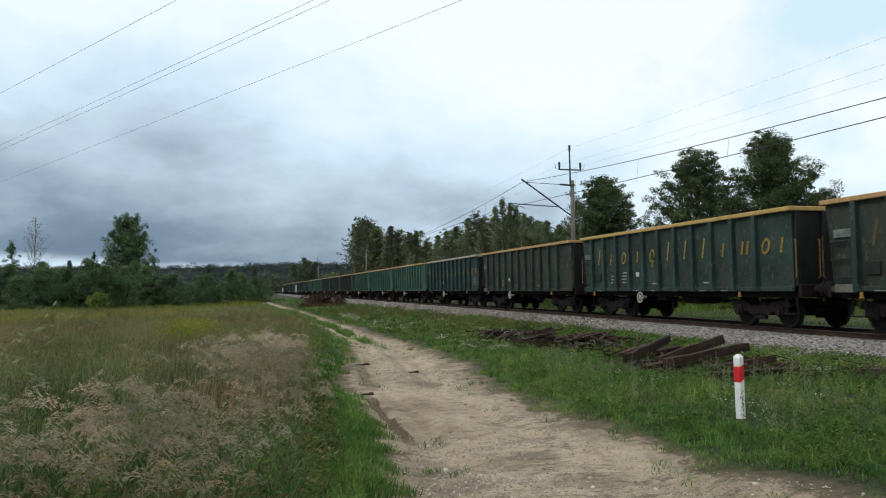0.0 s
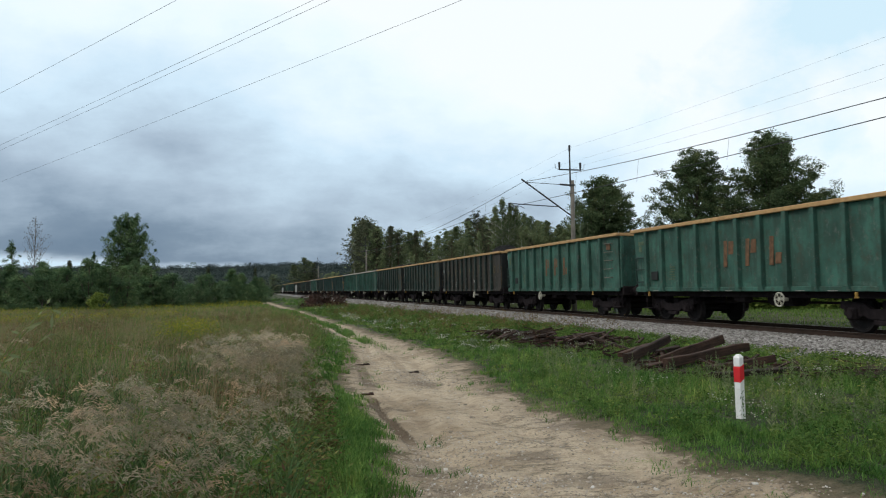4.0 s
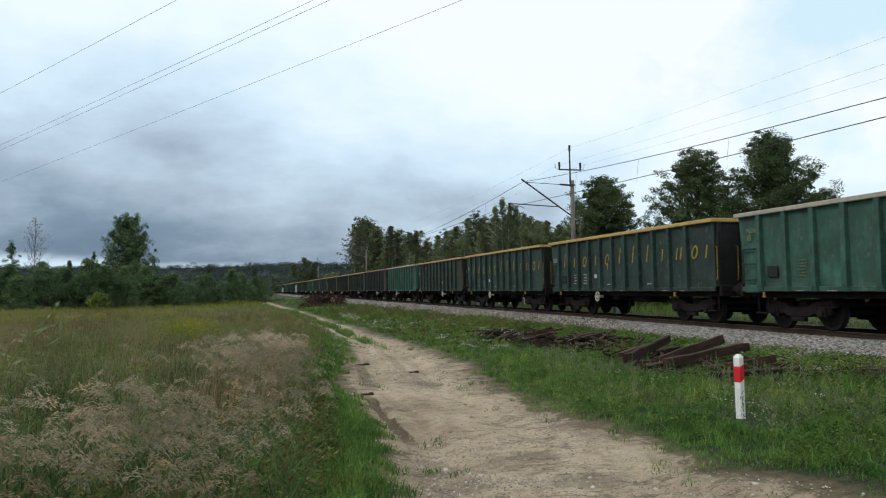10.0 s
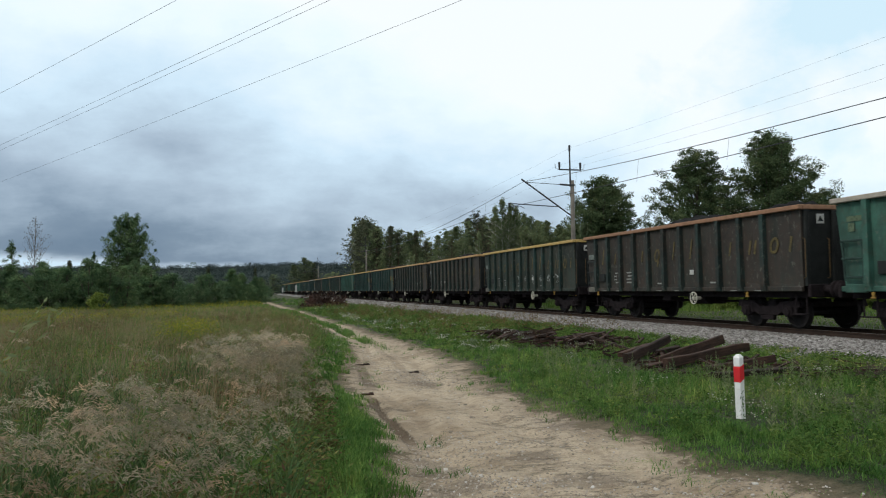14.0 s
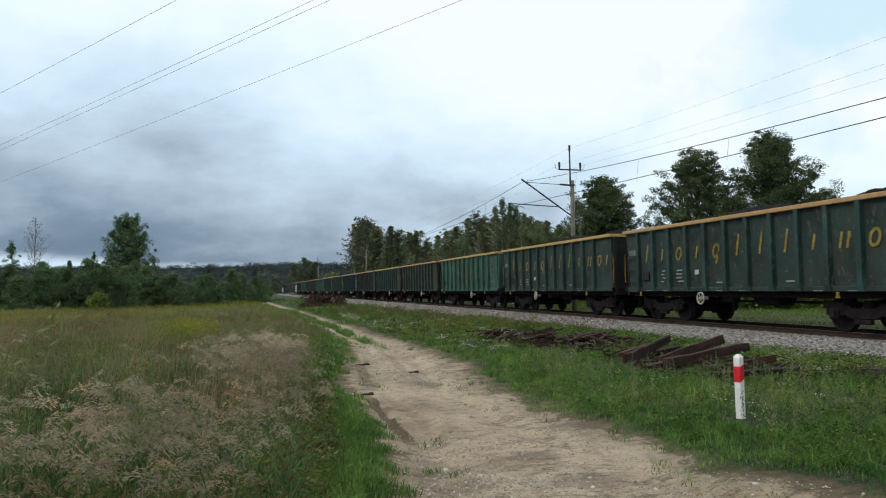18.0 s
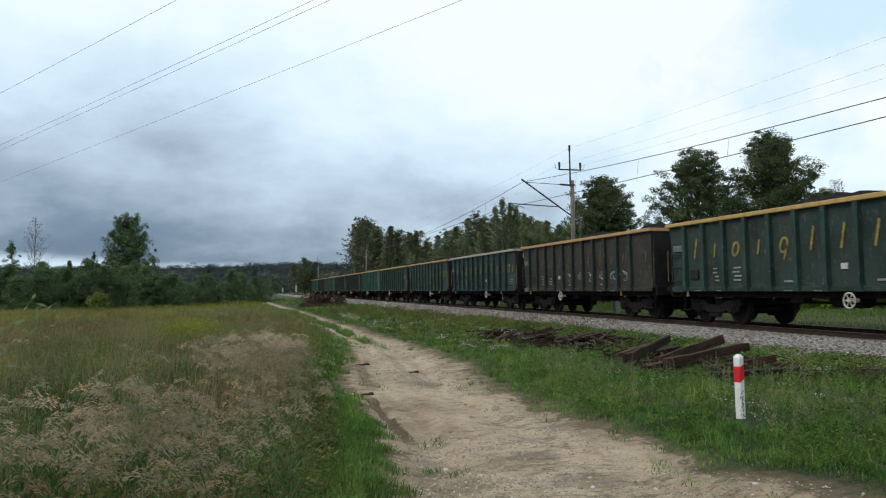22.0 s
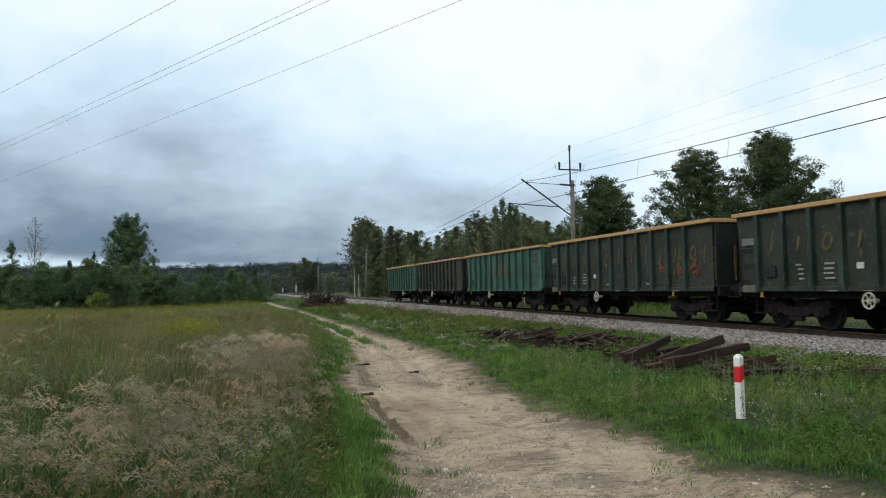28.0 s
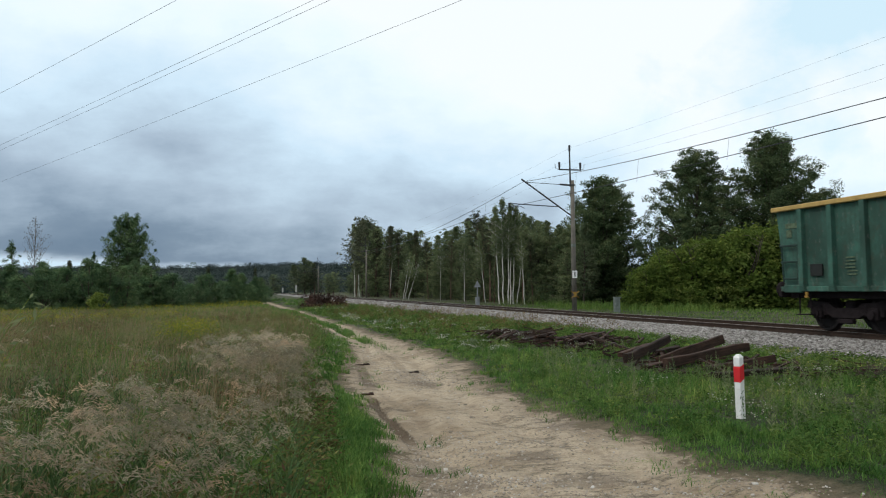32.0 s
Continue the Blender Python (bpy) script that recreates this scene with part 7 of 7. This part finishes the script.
    p = np.repeat(np.stack([x, y, lie(x, y)], 1), 34, 0)
    p[:, 2] += np.repeat(h, 34) * u
    a = rng.uniform(0, 6.283, len(p))
    out = np.stack([np.cos(a), np.sin(a), np.full(len(p), 0.9)], 1)
    p += out * np.array([0.03, 0.03, 0.0]) * (1.2 - u)[:, None]
    stuff("sage_weeds", "upright sage-green weeds round the marker post", "weeds", [flat_leaves(rng, p, 0.034 * (1.15 - 0.6 * u) * rng.uniform(0.7, 1.2, len(p)), 0.5, out, 0.2)], WEED_PALE)
    # small white flowers
    parts = []
    for n, per, x0, x1, y0, y1, s, sp in ((20, 14, 4.6, 8.5, 6.0, 12, 0.011, 0.07), (8, 30, 6.4, 8.0, 18, 26, 0.016, 0.14), (8, 20, 4.9, 8.2, 13, 28, 0.014, 0.12), (10, 40, 4.9, 9.0, 26, 60, 0.026, 0.25)):
        x, y = rng.uniform(x0, x1, n), rng.uniform(y0, y1, n)
        k = (heap(x, y) < 0.5) & in_view(x, y)
        x, y = x[k], y[k]
        p = np.repeat(np.stack([x, y, lie(x, y) + rng.uniform(0.28, 0.5, len(x))], 1), per, 0)
        parts.append(flat_leaves(rng, p + rng.normal(size=p.shape) * sp * np.array([1, 1, 0.22]), rng.uniform(0.6, 1.3, len(p)) * s, 0.2))
    # umbels in loose stands beside the wheel tracks
    for x0, y0, n, w in ((4.89, 35.6, 7, 0.3), (5.16, 30.5, 6, 0.3), (4.76, 25.2, 6, 0.26), (5.39, 25.7, 6, 0.26), (5.09, 20.8, 6, 0.22), (5.14, 18.9, 5, 0.2), (5.05, 17.0, 5, 0.2), (2.3, 21.1, 6, 0.2), (5.68, 17.1, 5, 0.25), (6.86, 19.4, 6, 0.25), (5.0, 39.2, 6, 0.35)):
        h = float(lie(x0, y0)) + 0.34
        for q in range(n):
            p = np.array([x0 + rng.normal() * w, y0 + rng.normal() * w * 1.5, h + rng.normal() * 0.07]) + rng.normal(size=(26, 3)) * np.array([0.07, 0.07, 0.02])
            parts.append(flat_leaves(rng, p, rng.uniform(0.008, 0.018, 26) * max(1.0, y0 / 25), 0.2))
    p = np.array([5.9, 8.1, 0.12]) + rng.normal(size=(110, 3)) * np.array([0.16, 0.12, 0.09])
    parts.append(flat_leaves(rng, p, np.full(110, 0.011), 0.3))
    stuff("white_flowers", "small white wildflowers among the weeds", "wildflowers", parts, PETAL)


def make_brown_weeds():
    """Withered, reddish-brown plants standing in the meadow."""
    rng = np.random.default_rng(505)
    x, y = scatter(rng, 3000, -7, 2, 3.0, 30, lambda x, y: in_view(x, y) & (x < left_edge(y) - 0.7) & (rng.random(len(x)) < patch(x, y, 0.8, 71) ** 1.5))
    h = rng.uniform(0.3, 0.75, len(x))
    per = 26
    p = np.repeat(np.stack([x, y, lie(x, y)], 1), per, 0)
    u = rng.random(len(p))
    p[:, 2] += np.repeat(h, per) * u
    p[:, :2] += rng.normal(size=(len(p), 2)) * (0.02 + 0.05 * u)[:, None]
    leaves = [flat_leaves(rng, p, rng.uniform(0.016, 0.04, len(p)), 1.2, None, 0.22), blades(rng, x, y, h, np.full(len(x), 0.008), np.full(len(x), 0.1))[:2]]
    # farther out in the field, and between the sandy track and the railway
    far = []
    for n, x0, x1, y0, y1, per, s, keep in ((8000, -13, 3, 10, 44, 8, 0.032, lambda x, y: x < left_edge(y) - 0.6), (3200, 4.4, 12.2, 22, 70, 9, 0.045, lambda x, y: (x > right_edge(y) + 0.4) & (heap(x, y) < 0.5))):
        x, y = scatter(rng, n, x0, x1, y0, y1, lambda x, y: in_view(x, y) & keep(x, y) & (rng.random(len(x)) < patch(x, y, 0.4, 73) ** 1.3))
        p = np.repeat(np.stack([x, y, lie(x, y)], 1), per, 0)
        p[:, 2] += np.repeat(rng.uniform(0.35, 0.7, len(x)), per) * rng.random(len(p)) ** 0.5
        p[:, :2] += rng.normal(size=(len(p), 2)) * 0.08
        far.append(flat_leaves(rng, p, s * rng.uniform(0.5, 1.2, len(p)), 1.3, None, 0.25))
    stuff("field_dock", "brown and reddish seed heads scattered over the field", "weeds", far, RED_WEED)
    stuff("withered_weeds", "withered reddish-brown weeds among the meadow grass", "weeds", leaves, WITHERED)


make_brown_weeds()


def make_sprig():
    """A leafy shoot hanging into view close to the camera; it rocks in the wind."""
    rng = np.random.default_rng(404)
    plant = thing("willow_shoot", "leafy green willow shoots swaying at the meadow's edge", "shrub", pose(-1.45, 3.9, 0))
    for i in range(3):
        top = Vector((rng.uniform(0.36, 0.78), rng.uniform(-0.2, 0.2), rng.uniform(1.36, 1.62)))
        foot = Vector((rng.uniform(-0.08, 0.08), rng.uniform(-0.1, 0.1), -0.05))
        line = [foot.lerp(top, q) + Vector((-0.12 * math.sin(q * 3.1), 0, 0.08 * math.sin(q * 3.1))) for q in np.linspace(0, 1, 9)]
        g = Geo().tube(line, 0.0035, 0.0015, 5, False)
        stem = part("stem", g.mesh("stem", WEED), plant)
        pts, along = [], []
        for q in np.linspace(0.45, 1.0, 24):
            p = foot.lerp(top, q) + Vector((-0.12 * math.sin(q * 3.1), 0, 0.08 * math.sin(q * 3.1)))
            d = Vector((rng.normal() + 0.6, rng.normal(), rng.normal() * 0.5 + 0.25)).normalized()
            pts.append(p + d * 0.035)
            along.append(d)
        v, t = flat_leaves(rng, np.array(pts), rng.uniform(0.028, 0.045, len(pts)), 0.5, np.array(along) * 3, 0.2)
        tagged(part("leaf_spray", tri_mesh("leaf_spray", v, t, WEED_PALE), stem), "narrow green willow leaves", kind="stuff")
    return plant


def make_reed(x, y, h, seed):
    rng = np.random.default_rng(seed)
    reed = thing("tall_reed", "tall thin reed with a dark drooping plume", "reed", pose(x, y, float(lie(x, y))), "tall reeds in the meadow")
    line = [Vector((0.16 * q ** 2, 0, h * q)) for q in np.linspace(0, 1, 8)]
    part("stalk", Geo().tube(line, 0.003, 0.0015, 4, False).mesh("stalk", UNDERGROWTH), reed)
    u = rng.random(60)
    p = np.stack([0.16 + 0.10 * u + rng.normal(size=60) * 0.01, rng.normal(size=60) * 0.012, h - 0.02 + 0.06 * np.sin(u * 3.0) + rng.normal(size=60) * 0.012], 1)
    v, t = flat_leaves(rng, p, np.full(60, 0.016), 0.6, np.tile(np.array([[1.0, 0, 0.5]]), (60, 1)), 0.16)
    tagged(part("plume", tri_mesh("plume", v, t, UNDERGROWTH), reed), kind="stuff")


for x, y, h, seed in ((-3.1, 14.0, 2.02, 1), (-2.85, 14.3, 1.9, 2), (-1.05, 14.0, 2.05, 3), (-2.2, 13.6, 1.88, 4)):
    make_reed(x, y, h, seed)
shoot = make_sprig()
make_meadow()
make_verge()


# ---- loose stones ----
def stone_cloud(rng, p, size):
    """Angular stones: jittered boxes, twelve triangles each."""
    n = len(p)
    c = np.array([(x, y, z) for x in (-1, 1) for y in (-1, 1) for z in (-1, 1)], float)
    v = c[None] * (0.55 + 0.45 * rng.random((n, 8, 3))) * size[:, None, None] * np.array([1, 0.85, 0.65])
    a = rng.uniform(0, 6.28, n)
    b = rng.uniform(-0.6, 0.6, n)
    ca, sa, cb, sb = np.cos(a), np.sin(a), np.cos(b), np.sin(b)
    x, y, z = v[..., 0].copy(), v[..., 1].copy(), v[..., 2].copy()
    y, z = y * cb[:, None] - z * sb[:, None], y * sb[:, None] + z * cb[:, None]
    x, y = x * ca[:, None] - y * sa[:, None], x * sa[:, None] + y * ca[:, None]
    v = np.stack([x, y, z], -1) + p[:, None]
    q = [(0, 1, 3), (0, 3, 2), (4, 6, 7), (4, 7, 5), (0, 4, 5), (0, 5, 1), (2, 3, 7), (2, 7, 6), (0, 2, 6), (0, 6, 4), (1, 5, 7), (1, 7, 3)]
    t = (np.arange(n)[:, None, None] * 8 + np.array(q)[None]).reshape(-1, 3)
    return v.reshape(-1, 3), t


def make_stones():
    rng = np.random.default_rng(303)
    parts = []
    for n, y0, y1, s in ((15500, 8, 28, 0.036), (9500, 28, 62, 0.056), (3400, 62, 140, 0.1)):
        y = rng.uniform(y0, y1, n)
        x = TRACK_X - 0.8 - rng.random(n) * np.interp(y, [14, 30, 48], [1.75, 1.95, 2.6])
        z = np.interp(x - TRACK_X, [-3.55, -3.35, -1.75, -1.5, 0], [0.0, 0.0, 0.22, 0.27, 0.27])
        parts.append(stone_cloud(rng, np.stack([x, y, z], 1), s * rng.uniform(0.6, 1.3, n)))
    n = 5200
    x = 12.6 - np.abs(rng.normal(size=n)) * 0.9
    y = rng.uniform(8, 34, n)
    parts.append(stone_cloud(rng, np.stack([x, y, lie(x, y) + 0.02], 1), 0.032 * rng.uniform(0.6, 1.3, n)))
    stuff("ballast_stones", "loose broken grey stones on the ballast shoulder", "stones", parts, STONE)
    n = 700
    x, y = 11.4 + rng.normal(size=n) * 0.8, 11.4 + rng.normal(size=n) * 0.7
    stuff("dirt_clods", "dug brown clods of earth among the weeds", "soil", [stone_cloud(rng, np.stack([x, y, lie(x, y) + 0.04], 1), 0.055 * rng.uniform(0.4, 1.4, n))], DIRT)
    # gravelly patches on the sandy track, and single stones
    xs, ys = [], []
    for cx, cy, rx, ry, n in ((1.75, 6.4, 0.35, 0.9, 900), (2.1, 7.6, 0.5, 0.5, 500), (3.2, 14.3, 0.42, 0.9, 1300), (2.3, 6.3, 0.35, 0.12, 300), (3.9, 5.7, 1.1, 0.35, 1100), (3.3, 7.9, 0.6, 0.5, 350), (2.9, 16.0, 0.6, 1.5, 500), (3.6, 9.6, 0.3, 0.8, 200)):
        xs.append(cx + rng.normal(size=n) * rx)
        ys.append(cy + rng.normal(size=n) * ry)
    xs.append(rng.uniform(1.2, 5.5, 2200))
    ys.append(rng.uniform(4.8, 24, 2200))
    x, y = np.concatenate(xs), np.concatenate(ys)
    k = (x > left_edge(y) + 0.05) & (x < right_edge(y) - 0.12)
    x, y = x[k], y[k]
    s = 0.0068 * rng.uniform(0.5, 1.8, len(x)) * (1 + 1.2 * (rng.random(len(x)) > 0.96))
    stuff("track_pebbles", "scattered pale and dark pebbles on the sandy track", "stones", [stone_cloud(rng, np.stack([x, y, lie(x, y) + 0.002], 1), s)], PEBBLE)


make_stones()
make_splinters()


def motions():
    """The train rolls past, slowing a little; its wheels turn while they are near; shoots rock in the wind."""
    times = [0.0, 4.0, 8.0, 12.0, 16.0, 20.0, 24.0, 28.0, 32.0]
    for j, w in enumerate(wagons):
        walk(w, [(t, pose(TRACK_X, gap_y(j, t) - PITCH / 2, RAIL_Z)) for t in times])
    sway = [(0.5 * n, math.sin(1.9 * n * 0.5) * 1.3 + math.sin(0.71 * n * 0.5 + 1.0) * 1.6) for n in range(65)]
    walk(shoot, [(t, pose(-1.45, 3.9, 0, 0.4 * a, a, 0)) for t, a in sway])
    for ws, j in wheels:
        home = ws.location.copy()
        rows, last = [], None
        for n in range(0, 961):
            t = n / FPS
            y = gap_y(j, t) - PITCH / 2
            if -12 < y < 75:
                roll = (gap_y(j, 0) - gap_y(j, t)) / 0.46
                last = Matrix.Translation(home) @ Matrix.Rotation(roll, 4, "X")
                rows.append((t, last))
        first, last = rows[0][1], rows[-1][1]
        if rows[0][0] > 0:
            rows.insert(0, (0.0, first))
        if rows[-1][0] < 32.0:
            rows.append((32.0, last))
        walk(ws, rows)


motions()
